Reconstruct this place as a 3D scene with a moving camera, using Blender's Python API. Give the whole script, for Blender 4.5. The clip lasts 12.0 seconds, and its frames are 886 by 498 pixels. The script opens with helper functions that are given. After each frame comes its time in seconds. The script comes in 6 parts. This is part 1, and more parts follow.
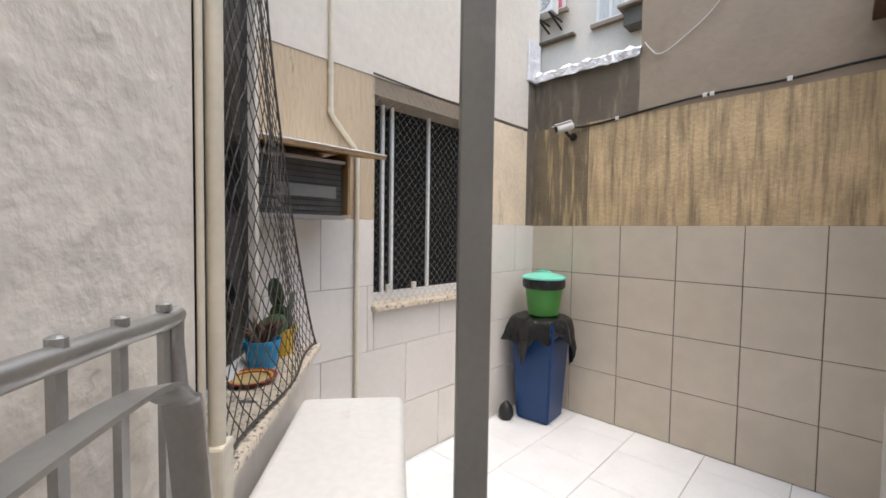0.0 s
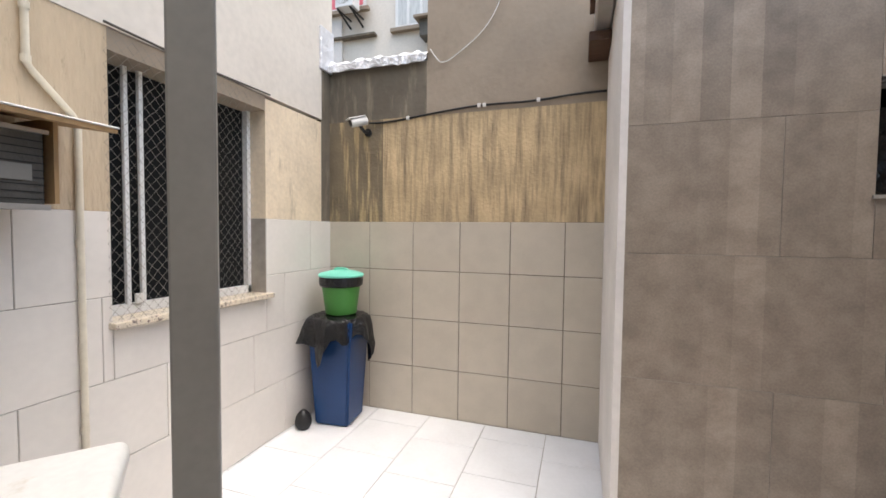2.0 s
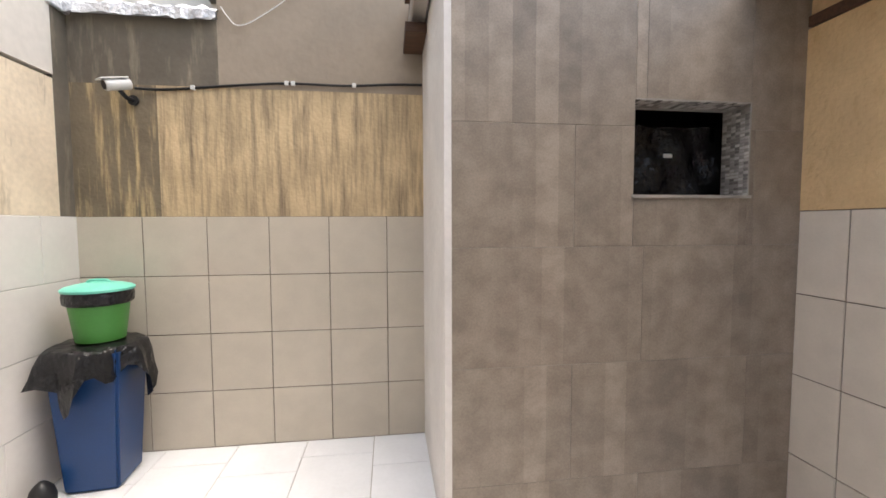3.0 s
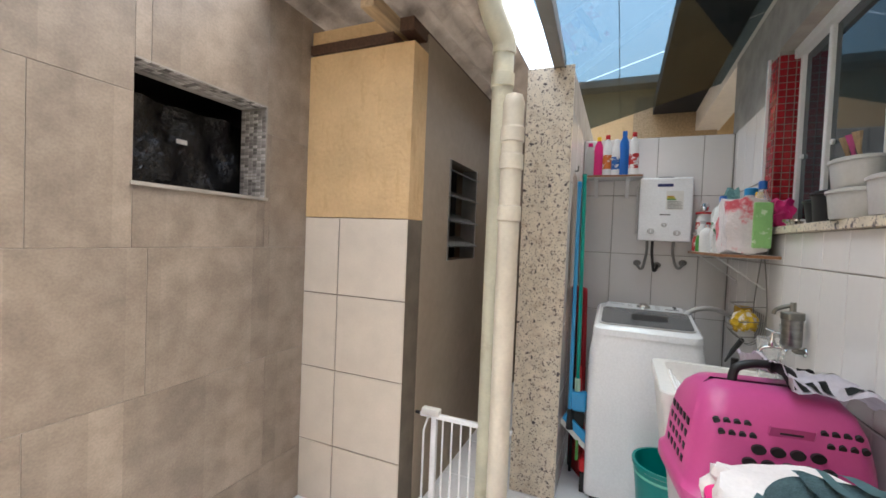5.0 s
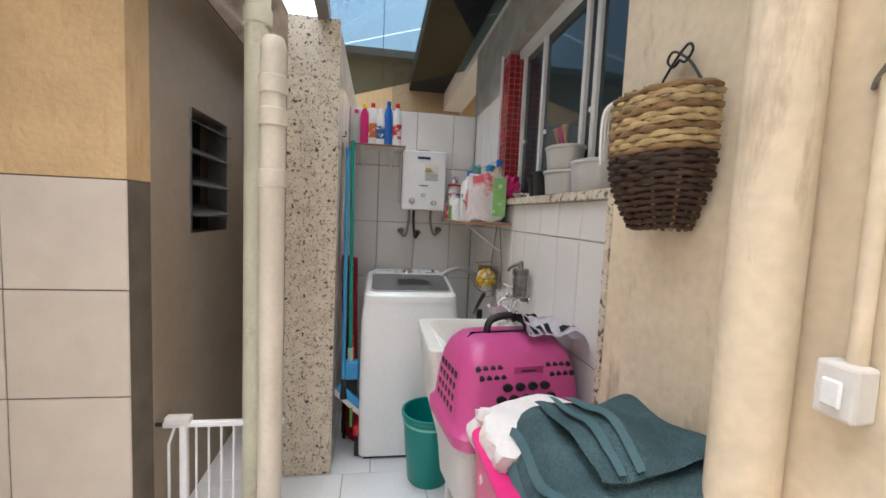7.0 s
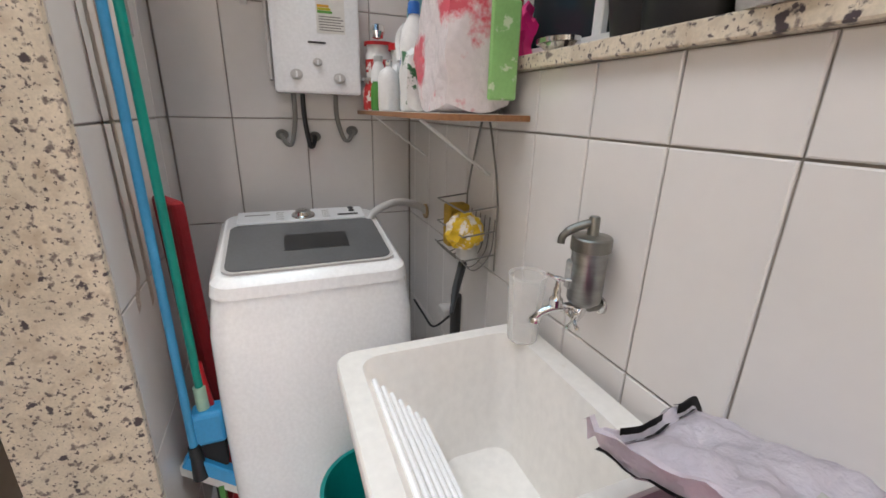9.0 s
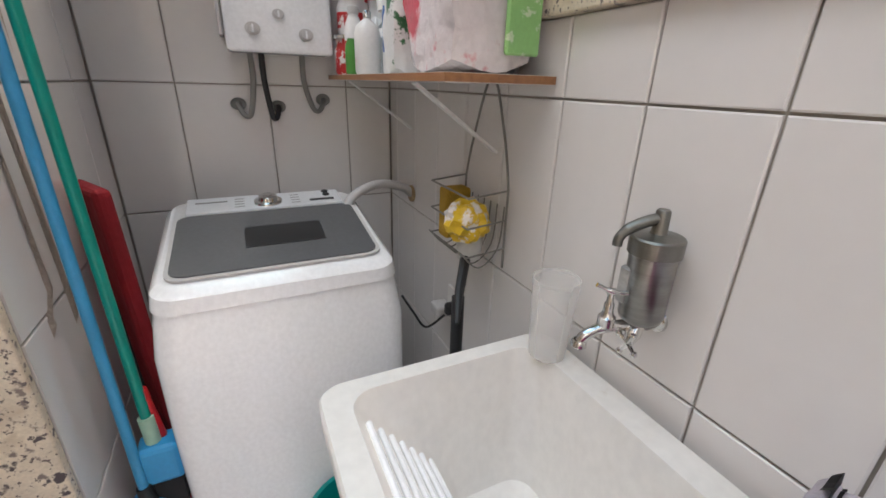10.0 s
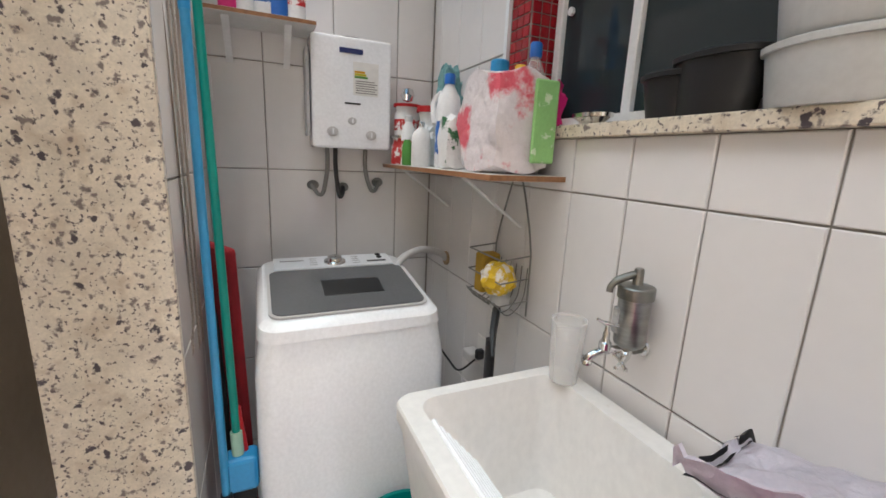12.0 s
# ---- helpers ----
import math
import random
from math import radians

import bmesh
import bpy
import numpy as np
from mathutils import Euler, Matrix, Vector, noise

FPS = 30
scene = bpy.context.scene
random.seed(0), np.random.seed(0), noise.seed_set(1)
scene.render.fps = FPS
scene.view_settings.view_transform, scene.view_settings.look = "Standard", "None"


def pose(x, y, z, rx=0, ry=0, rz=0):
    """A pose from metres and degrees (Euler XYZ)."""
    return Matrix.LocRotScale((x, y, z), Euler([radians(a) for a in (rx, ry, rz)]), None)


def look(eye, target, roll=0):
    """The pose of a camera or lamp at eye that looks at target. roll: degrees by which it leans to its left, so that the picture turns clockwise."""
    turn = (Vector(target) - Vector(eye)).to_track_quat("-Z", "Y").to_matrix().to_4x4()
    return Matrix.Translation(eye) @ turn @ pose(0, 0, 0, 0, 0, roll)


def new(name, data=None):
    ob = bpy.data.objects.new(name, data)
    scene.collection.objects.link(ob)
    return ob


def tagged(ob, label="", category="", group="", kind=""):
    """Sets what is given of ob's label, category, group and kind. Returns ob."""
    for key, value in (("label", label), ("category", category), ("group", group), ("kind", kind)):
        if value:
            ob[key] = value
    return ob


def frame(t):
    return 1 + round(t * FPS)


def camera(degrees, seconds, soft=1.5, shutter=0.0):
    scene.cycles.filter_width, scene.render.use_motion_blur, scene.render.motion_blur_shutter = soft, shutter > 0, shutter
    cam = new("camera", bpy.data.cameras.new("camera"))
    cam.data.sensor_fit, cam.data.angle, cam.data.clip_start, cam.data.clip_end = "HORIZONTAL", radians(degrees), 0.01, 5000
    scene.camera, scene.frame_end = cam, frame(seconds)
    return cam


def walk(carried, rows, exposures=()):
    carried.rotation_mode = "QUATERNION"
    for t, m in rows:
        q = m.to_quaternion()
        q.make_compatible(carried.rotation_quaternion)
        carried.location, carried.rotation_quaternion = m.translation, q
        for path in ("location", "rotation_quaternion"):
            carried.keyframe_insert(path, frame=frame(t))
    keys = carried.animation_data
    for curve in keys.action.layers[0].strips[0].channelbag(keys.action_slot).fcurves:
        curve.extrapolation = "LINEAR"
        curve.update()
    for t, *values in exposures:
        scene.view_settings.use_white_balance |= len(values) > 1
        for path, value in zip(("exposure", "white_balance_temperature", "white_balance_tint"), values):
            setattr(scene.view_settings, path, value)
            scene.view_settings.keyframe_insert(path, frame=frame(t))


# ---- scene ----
PATH = [
    (0, look((1.297, -0.566, 1.476), (-0.086, 0.876, 1.392), 0.8)),
    (0.5, look((1.259, -0.56, 1.478), (0.007, 0.997, 1.394), 1.2)),
    (1, look((1.292, -0.529, 1.479), (0.179, 1.13, 1.395), 1.2)),
    (1.5, look((1.342, -0.486, 1.479), (0.419, 1.286, 1.392), 1.1)),
    (2, look((1.351, -0.408, 1.466), (0.723, 1.489, 1.381), 0.6)),
    (2.5, look((1.322, -0.299, 1.483), (1.103, 1.686, 1.378), 0.2)),
    (3, look((1.265, -0.234, 1.485), (1.525, 1.745, 1.365), -0.2)),
    (5, pose(1.479, -0.039, 1.461, 88.42, -2.34, -66.69)),
    (5.5, pose(1.466, 0.033, 1.461, 88.93, -2.16, -81.43)),
    (6, pose(1.441, 0.041, 1.453, 88.78, -2.23, -91.22)),
    (6.5, pose(1.446, 0.046, 1.469, 87.89, -2.71, -96.13)),
    (8.5, pose(2.651, -0.150, 1.448, 74.57, -1.63, -106.69)),
    (9, pose(2.838, -0.121, 1.444, 71.56, -1.35, -111.38)),
    (9.5, pose(2.947, -0.113, 1.429, 69.40, -1.53, -115.11)),
    (10, pose(3.052, -0.140, 1.420, 68.28, -1.60, -115.30)),
    (10.5, pose(3.133, -0.122, 1.422, 68.77, -1.56, -114.21)),
    (11, pose(3.117, -0.079, 1.438, 71.95, -1.59, -113.54)),
    (11.5, pose(2.990, -0.028, 1.448, 75.18, -1.78, -112.92)),
    (12, pose(2.826, 0.058, 1.473, 77.65, -2.44, -113.53)),
]
cam = camera(94.0, 12.0, soft=1.6)
walk(cam, PATH, [(0, 1.15, 5950, 9), (1.5, 1.27, 6000, 9), (3.0, 1.52, 6150, 9), (5.0, 2.28, 6300, 8), (6.5, 2.2, 6350, 8), (8.5, 2.45, 6600, 12), (9.5, 2.38, 6500, 12), (11.0, 2.33, 6350, 11), (12.0, 2.5, 6500, 10)])

# ---- light ----
world = bpy.data.worlds.new("sky")
scene.world = world
world.use_nodes = True
wn = world.node_tree.nodes
sky = wn.new("ShaderNodeTexSky")
sky.sky_type = "NISHITA"
sky.sun_disc = False
sky.sun_elevation = radians(74)
sky.sun_rotation = radians(122)
sky.air_density, sky.dust_density = 1.6, 6.0
world.node_tree.links.new(sky.outputs[0], wn["Background"].inputs[0])
wn["Background"].inputs[1].default_value = 0.15
sun = new("sun", bpy.data.lights.new("sun", "SUN"))
sun.data.energy, sun.data.angle, sun.data.color = 0.8, radians(60), (1.0, 0.97, 0.93)
sun.matrix_world = look((0, 0, 10), (0.7, -2.8, 0))


# ---- materials ----
def mat(name, col, rough=0.6, metal=0.0, var=0.06, scale=6.0, bump=0.0, bscale=60.0, col2=None, fine=0.04, tile=0.0, stretch=(1, 1, 1),
        spec=0.5, coat=0.0, sss=0.0, trans=0.0, ior=1.45, stain=None, stain_at=(0.55, 0.7), stain_scale=2.0, stain_stretch=(1, 1, 1)):
    """Base colour with a broad and a fine variation, an optional stain with its own shape, fine relief, and per piece tint (tile)."""
    m = bpy.data.materials.new(name)
    m.use_nodes = True
    nt = m.node_tree
    n, li = nt.nodes, nt.links
    b = n["Principled BSDF"]
    tc = n.new("ShaderNodeTexCoord")
    mp = n.new("ShaderNodeMapping")
    mp.inputs["Scale"].default_value = stretch
    li.new(tc.outputs["Object"], mp.inputs[0])
    vec = mp.outputs[0]
    if tile:
        oi = n.new("ShaderNodeObjectInfo")
        ad = n.new("ShaderNodeVectorMath")
        ad.operation = "ADD"
        sc = n.new("ShaderNodeVectorMath")
        sc.operation = "SCALE"
        sc.inputs[0].default_value = (17, 11, 23)
        li.new(oi.outputs["Random"], sc.inputs["Scale"])
        li.new(vec, ad.inputs[0])
        li.new(sc.outputs[0], ad.inputs[1])
        vec = ad.outputs[0]
    n1 = n.new("ShaderNodeTexNoise")
    n1.inputs["Scale"].default_value, n1.inputs["Detail"].default_value = scale, 5
    n2 = n.new("ShaderNodeTexNoise")
    n2.inputs["Scale"].default_value, n2.inputs["Detail"].default_value = scale * 14, 3
    li.new(vec, n1.inputs["Vector"])
    li.new(vec, n2.inputs["Vector"])
    ramp = n.new("ShaderNodeMapRange")
    ramp.inputs[1].default_value, ramp.inputs[2].default_value = 0.35, 0.65
    li.new(n1.outputs[0], ramp.inputs[0])
    mix = n.new("ShaderNodeMix")
    mix.data_type = "RGBA"
    c2 = col2 or [max(0, c * (1 - 2.5 * var)) for c in col]
    mix.inputs["A"].default_value = (*col, 1)
    mix.inputs["B"].default_value = (*c2, 1)
    li.new(ramp.outputs[0], mix.inputs["Factor"])
    out = mix.outputs["Result"]
    hs = n.new("ShaderNodeHueSaturation")
    mr = n.new("ShaderNodeMapRange")
    mr.inputs[1].default_value, mr.inputs[2].default_value = 0.3, 0.7
    mr.inputs[3].default_value, mr.inputs[4].default_value = 1 - fine, 1 + fine
    li.new(n2.outputs[0], mr.inputs[0])
    li.new(out, hs.inputs["Color"])
    if tile:
        mt = n.new("ShaderNodeMath")
        mt.operation = "MULTIPLY_ADD"
        mt.inputs[1].default_value, mt.inputs[2].default_value = tile, 1 - tile / 2
        li.new(oi.outputs["Random"], mt.inputs[0])
        mu = n.new("ShaderNodeMath")
        mu.operation = "MULTIPLY"
        li.new(mt.outputs[0], mu.inputs[0])
        li.new(mr.outputs[0], mu.inputs[1])
        li.new(mu.outputs[0], hs.inputs["Value"])
    else:
        li.new(mr.outputs[0], hs.inputs["Value"])
    out = hs.outputs[0]
    if stain:
        mp2 = n.new("ShaderNodeMapping")
        mp2.inputs["Scale"].default_value = stain_stretch
        li.new(tc.outputs["Object"], mp2.inputs[0])
        n3 = n.new("ShaderNodeTexNoise")
        n3.inputs["Scale"].default_value, n3.inputs["Detail"].default_value = stain_scale, 6
        n3.inputs["Roughness"].default_value = 0.65
        li.new(mp2.outputs[0], n3.inputs["Vector"])
        r3 = n.new("ShaderNodeMapRange")
        r3.inputs[1].default_value, r3.inputs[2].default_value = stain_at
        li.new(n3.outputs[0], r3.inputs[0])
        m3 = n.new("ShaderNodeMix")
        m3.data_type = "RGBA"
        m3.inputs["B"].default_value = (*stain, 1)
        li.new(r3.outputs[0], m3.inputs["Factor"])
        li.new(out, m3.inputs["A"])
        out = m3.outputs["Result"]
    li.new(out, b.inputs["Base Color"])
    b.inputs["Roughness"].default_value, b.inputs["Metallic"].default_value = rough, metal
    b.inputs["Specular IOR Level"].default_value = spec
    b.inputs["Coat Weight"].default_value = coat
    b.inputs["Transmission Weight"].default_value = trans
    b.inputs["IOR"].default_value = ior
    if sss:
        b.inputs["Subsurface Weight"].default_value = sss
        b.inputs["Subsurface Scale"].default_value = 0.01
    if bump:
        nb = n.new("ShaderNodeTexNoise")
        nb.inputs["Scale"].default_value, nb.inputs["Detail"].default_value = bscale, 4
        li.new(mp.outputs[0], nb.inputs["Vector"])
        bp = n.new("ShaderNodeBump")
        bp.inputs["Strength"].default_value, bp.inputs["Distance"].default_value = 1.0, bump
        li.new(nb.outputs[0], bp.inputs["Height"])
        li.new(bp.outputs[0], b.inputs["Normal"])
    return m


M = {}
M["tile_beige"] = mat("beige_wall_tile", (0.53, 0.475, 0.39), 0.35, var=0.03, scale=2.5, fine=0.02, tile=0.06, stretch=(3, 3, 0.8), stain=(0.36, 0.3, 0.22), stain_at=(0.66, 0.9), stain_scale=3)
M["tile_cream"] = mat("cream_wall_tile", (0.63, 0.56, 0.47), 0.35, var=0.03, scale=2.5, fine=0.02, tile=0.05, stretch=(3, 3, 0.8), stain=(0.45, 0.37, 0.27), stain_at=(0.66, 0.9), stain_scale=3)
M["tile_left"] = mat("pale_wall_tile", (0.74, 0.7, 0.65), 0.35, var=0.03, scale=2.0, fine=0.02, tile=0.03, stain=(0.45, 0.4, 0.33), stain_at=(0.68, 0.95), stain_scale=3)
M["grout"] = mat("dirty_grout", (0.15, 0.125, 0.095), 0.9, var=0.1, scale=9)
M["grout_light"] = mat("pale_grout", (0.36, 0.33, 0.29), 0.9, var=0.1, scale=9)
M["floor_tile"] = mat("white_floor_tile", (0.74, 0.75, 0.77), 0.28, var=0.03, scale=3, fine=0.02, tile=0.04, stain=(0.55, 0.54, 0.53), stain_at=(0.6, 0.9), stain_scale=2)
M["plaster_yellow"] = mat("old_yellow_plaster", (0.6, 0.455, 0.265), 0.9, var=0.1, scale=4, bump=0.006, bscale=40, stain=(0.13, 0.1, 0.07), stain_at=(0.45, 0.75), stain_scale=3.0, stain_stretch=(8, 8, 0.55))
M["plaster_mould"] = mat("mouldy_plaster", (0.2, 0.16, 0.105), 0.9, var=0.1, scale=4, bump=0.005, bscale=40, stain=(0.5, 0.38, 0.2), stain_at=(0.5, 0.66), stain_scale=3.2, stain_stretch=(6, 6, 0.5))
M["plaster_ochre"] = mat("ochre_rough_plaster", (0.66, 0.46, 0.24), 0.9, var=0.05, scale=4, bump=0.008, bscale=35, stain=(0.5, 0.32, 0.15), stain_at=(0.55, 0.8), stain_scale=8, stain_stretch=(2, 2, 0.6))
M["plaster_grey"] = mat("grey_stained_render", (0.17, 0.145, 0.11), 0.9, var=0.12, scale=3, bump=0.003, bscale=30, stain=(0.36, 0.3, 0.22), stain_at=(0.55, 0.8), stain_scale=3, stain_stretch=(3, 3, 0.5))
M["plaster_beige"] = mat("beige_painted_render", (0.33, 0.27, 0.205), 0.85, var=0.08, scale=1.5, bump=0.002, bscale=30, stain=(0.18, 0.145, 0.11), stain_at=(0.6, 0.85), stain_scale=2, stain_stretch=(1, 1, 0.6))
M["plaster_cream"] = mat("cream_painted_wall", (0.7, 0.65, 0.58), 0.8, var=0.03, scale=1.5, bump=0.002, bscale=25, stain=(0.5, 0.43, 0.34), stain_at=(0.62, 0.9), stain_scale=1.6)
M["plaster_warm"] = mat("warm_cream_wall", (0.78, 0.66, 0.49), 0.72, var=0.06, scale=2.6, bump=0.006, bscale=14, stain=(0.33, 0.26, 0.17), stain_at=(0.585, 0.74), stain_scale=3.6, stain_stretch=(2.2, 2.2, 0.45), fine=0.06)
M["plaster_scratch"] = mat("scratched_texture_plaster", (0.58, 0.47, 0.33), 0.9, var=0.06, scale=4, bump=0.01, bscale=45, stretch=(1, 1, 0.25), stain=(0.3, 0.24, 0.16), stain_at=(0.6, 0.75), stain_scale=22, stain_stretch=(1, 1, 0.25))
M["stucco"] = mat("cream_stucco", (0.8, 0.74, 0.65), 0.85, var=0.04, scale=3, bump=0.008, bscale=20, stain=(0.5, 0.43, 0.33), stain_at=(0.66, 0.8), stain_scale=9, stain_stretch=(1, 1, 2))
M["white_paint"] = mat("white_painted_wall", (0.74, 0.7, 0.66), 0.7, var=0.05, scale=2, bump=0.004, bscale=20)
M["brown_tile"] = None
M["tile_white"] = mat("glossy_white_tile", (0.72, 0.7, 0.68), 0.12, var=0.015, scale=2, fine=0.01, tile=0.02)
M["steel_grey"] = mat("grey_painted_steel", (0.2, 0.195, 0.18), 0.45, var=0.05, scale=4, fine=0.04, stain=(0.28, 0.27, 0.24), stain_at=(0.6, 0.8), stain_scale=5)
M["pvc"] = mat("cream_pvc_pipe", (0.72, 0.66, 0.53), 0.4, var=0.05, scale=4, stain=(0.45, 0.36, 0.25), stain_at=(0.62, 0.85), stain_scale=6)
M["pvc_green"] = mat("greenish_pvc_pipe", (0.6, 0.58, 0.44), 0.45, var=0.06, scale=4, stain=(0.3, 0.24, 0.16), stain_at=(0.6, 0.85), stain_scale=6)
M["asbestos"] = mat("weathered_fibre_cement", (0.34, 0.3, 0.26), 0.95, var=0.12, scale=5, bump=0.004, bscale=50, stain=(0.12, 0.1, 0.08), stain_at=(0.5, 0.75), stain_scale=3)
M["wood_dark"] = mat("dark_brown_wood", (0.09, 0.045, 0.025), 0.6, var=0.15, scale=8, stretch=(1, 8, 8))
M["wood"] = mat("raw_wood", (0.42, 0.3, 0.17), 0.7, var=0.12, scale=7, stretch=(1, 8, 8))
M["alu"] = mat("grey_aluminium", (0.55, 0.55, 0.54), 0.35, 0.9, var=0.04)
M["alu_white"] = mat("white_aluminium", (0.75, 0.75, 0.74), 0.4, var=0.03)
M["white_plastic"] = mat("white_plastic", (0.7, 0.685, 0.65), 0.35, var=0.02, scale=3, stain=(0.55, 0.5, 0.42), stain_at=(0.68, 0.8), stain_scale=9)
M["white_gloss"] = mat("white_enamel", (0.8, 0.81, 0.82), 0.16, var=0.01, coat=0.3)
M["black"] = mat("black_plastic", (0.015, 0.015, 0.016), 0.45, var=0.1)
M["black_bag"] = mat("black_bin_liner", (0.012, 0.012, 0.013), 0.22, var=0.1, bump=0.02, bscale=22)
# near-black that puts missing light into the colour
M["painted_dark"] = mat("painted_darkness", (0.02, 0.02, 0.022), 0.9, var=0.1)
M["chrome"] = mat("chrome", (0.75, 0.75, 0.74), 0.12, 1.0, var=0.02)
M["steel_dull"] = mat("dull_galvanised_tube", (0.5, 0.5, 0.49), 0.35, 0.9, var=0.08, scale=12, stain=(0.25, 0.22, 0.19), stain_at=(0.62, 0.8), stain_scale=14)
M["green_bin"] = mat("green_plastic", (0.07, 0.25, 0.045), 0.4, var=0.04)
M["mint"] = mat("mint_plastic", (0.18, 0.58, 0.45), 0.4, var=0.03)
M["blue_bin"] = mat("dark_blue_plastic", (0.01, 0.045, 0.15), 0.35, var=0.04)
M["blue"] = mat("bright_blue_plastic", (0.03, 0.3, 0.6), 0.35, var=0.03)
M["teal"] = mat("teal_plastic", (0.0, 0.22, 0.2), 0.3, var=0.03)
M["yellow"] = mat("yellow_plastic", (0.8, 0.5, 0.02), 0.4, var=0.04)
M["red"] = mat("red_plastic", (0.5, 0.015, 0.02), 0.4, var=0.05)
M["pink"] = mat("magenta_plastic", (0.46, 0.065, 0.22), 0.32, var=0.02, fine=0.02)
M["grey_plastic"] = mat("grey_plastic", (0.5, 0.49, 0.48), 0.4, var=0.03)
M["glass_dark"] = mat("smoked_window_glass", (0.02, 0.03, 0.033), 0.05, var=0.0, fine=0.0, spec=0.45)


def granite_mat():
    m = mat("speckled_cream_granite", (0.7, 0.62, 0.49), 0.3, var=0.06, scale=14, fine=0.08)
    nt = m.node_tree
    n, li = nt.nodes, nt.links
    b = n["Principled BSDF"]
    old = b.inputs["Base Color"].links[0].from_socket
    tc = n.new("ShaderNodeTexCoord")
    for sc, at, colour in ((22, (0.56, 0.72), (0.52, 0.43, 0.32)), (46, (0.585, 0.66), (0.2, 0.16, 0.14)), (105, (0.6, 0.65), (0.12, 0.095, 0.09)), (34, (0.625, 0.665), (0.07, 0.055, 0.06))):
        no = n.new("ShaderNodeTexNoise")
        no.inputs["Scale"].default_value, no.inputs["Detail"].default_value = sc, 5
        li.new(tc.outputs["Object"], no.inputs["Vector"])
        r = n.new("ShaderNodeMapRange")
        r.inputs[1].default_value, r.inputs[2].default_value = at
        li.new(no.outputs[0], r.inputs[0])
        x = n.new("ShaderNodeMix")
        x.data_type = "RGBA"
        x.inputs["B"].default_value = (*colour, 1)
        li.new(r.outputs[0], x.inputs["Factor"])
        li.new(old, x.inputs["A"])
        old = x.outputs["Result"]
    li.new(old, b.inputs["Base Color"])
    return m


M["granite"] = granite_mat()


def strip_mat():
    """Porcelain printed as upright timber strips of varied tone."""
    m = mat("wood_look_porcelain", (0.32, 0.265, 0.21), 0.42, col2=(0.235, 0.193, 0.152), scale=1.8, fine=0.1, tile=0.05, stretch=(5, 5, 0.8))
    n, li = m.node_tree.nodes, m.node_tree.links
    b = n["Principled BSDF"]
    old = b.inputs["Base Color"].links[0].from_socket
    geo = n.new("ShaderNodeNewGeometry")
    sep = n.new("ShaderNodeSeparateXYZ")
    li.new(geo.outputs["Position"], sep.inputs[0])
    oi = n.new("ShaderNodeObjectInfo")
    off = n.new("ShaderNodeMath")
    off.operation = "MULTIPLY_ADD"
    off.inputs[1].default_value = 7.3
    li.new(oi.outputs["Random"], off.inputs[0])
    dv = n.new("ShaderNodeMath")
    dv.operation = "DIVIDE"
    dv.inputs[1].default_value = 0.105
    li.new(sep.outputs["X"], dv.inputs[0])
    li.new(dv.outputs[0], off.inputs[2])
    fl = n.new("ShaderNodeMath")
    fl.operation = "FLOOR"
    li.new(off.outputs[0], fl.inputs[0])
    wh = n.new("ShaderNodeTexWhiteNoise")
    wh.noise_dimensions = "1D"
    li.new(fl.outputs[0], wh.inputs["W"])
    mr = n.new("ShaderNodeMapRange")
    mr.inputs[3].default_value, mr.inputs[4].default_value = 0.82, 1.14
    li.new(wh.outputs["Value"], mr.inputs[0])
    hs = n.new("ShaderNodeHueSaturation")
    li.new(old, hs.inputs["Color"])
    li.new(mr.outputs[0], hs.inputs["Value"])
    li.new(hs.outputs[0], b.inputs["Base Color"])
    return m


M["brown_tile"] = strip_mat()


def glass_mat(name, col, rough=0.0, shine=1.0):
    m = bpy.data.materials.new(name)
    m.use_nodes = True
    n, li = m.node_tree.nodes, m.node_tree.links
    n.remove(n["Principled BSDF"])
    t = n.new("ShaderNodeBsdfTransparent")
    t.inputs[0].default_value = (*col, 1)
    g = n.new("ShaderNodeBsdfGlossy")
    g.inputs["Roughness"].default_value = rough
    f = n.new("ShaderNodeFresnel")
    f.inputs[0].default_value = 1.5
    k = n.new("ShaderNodeMath")
    k.operation = "MULTIPLY"
    k.inputs[1].default_value = shine
    li.new(f.outputs[0], k.inputs[0])
    x = n.new("ShaderNodeMixShader")
    li.new(k.outputs[0], x.inputs[0])
    li.new(t.outputs[0], x.inputs[1])
    li.new(g.outputs[0], x.inputs[2])
    li.new(x.outputs[0], n["Material Output"].inputs[0])
    return m


# opaque pane with the darkness of the room behind painted in
M["dark_pane"] = mat("painted_unlit_pane", (0.012, 0.013, 0.014), 0.12, var=0.0, fine=0.0, spec=0.12)
M["roof_glass"] = glass_mat("blue_tinted_roof_glass", (0.115, 0.185, 0.225), 0.04, 0.25)
M["window_glass"] = glass_mat("window_glass", (0.5, 0.58, 0.6), 0.01)


def frosted_mat():
    m = bpy.data.materials.new("frosted_plastic")
    m.use_nodes = True
    n, li = m.node_tree.nodes, m.node_tree.links
    b = n["Principled BSDF"]
    b.inputs["Base Color"].default_value = (0.78, 0.77, 0.74, 1)
    b.inputs["Roughness"].default_value = 0.35
    b.inputs["Alpha"].default_value = 0.3
    return m


M["clear_plastic"] = frosted_mat()


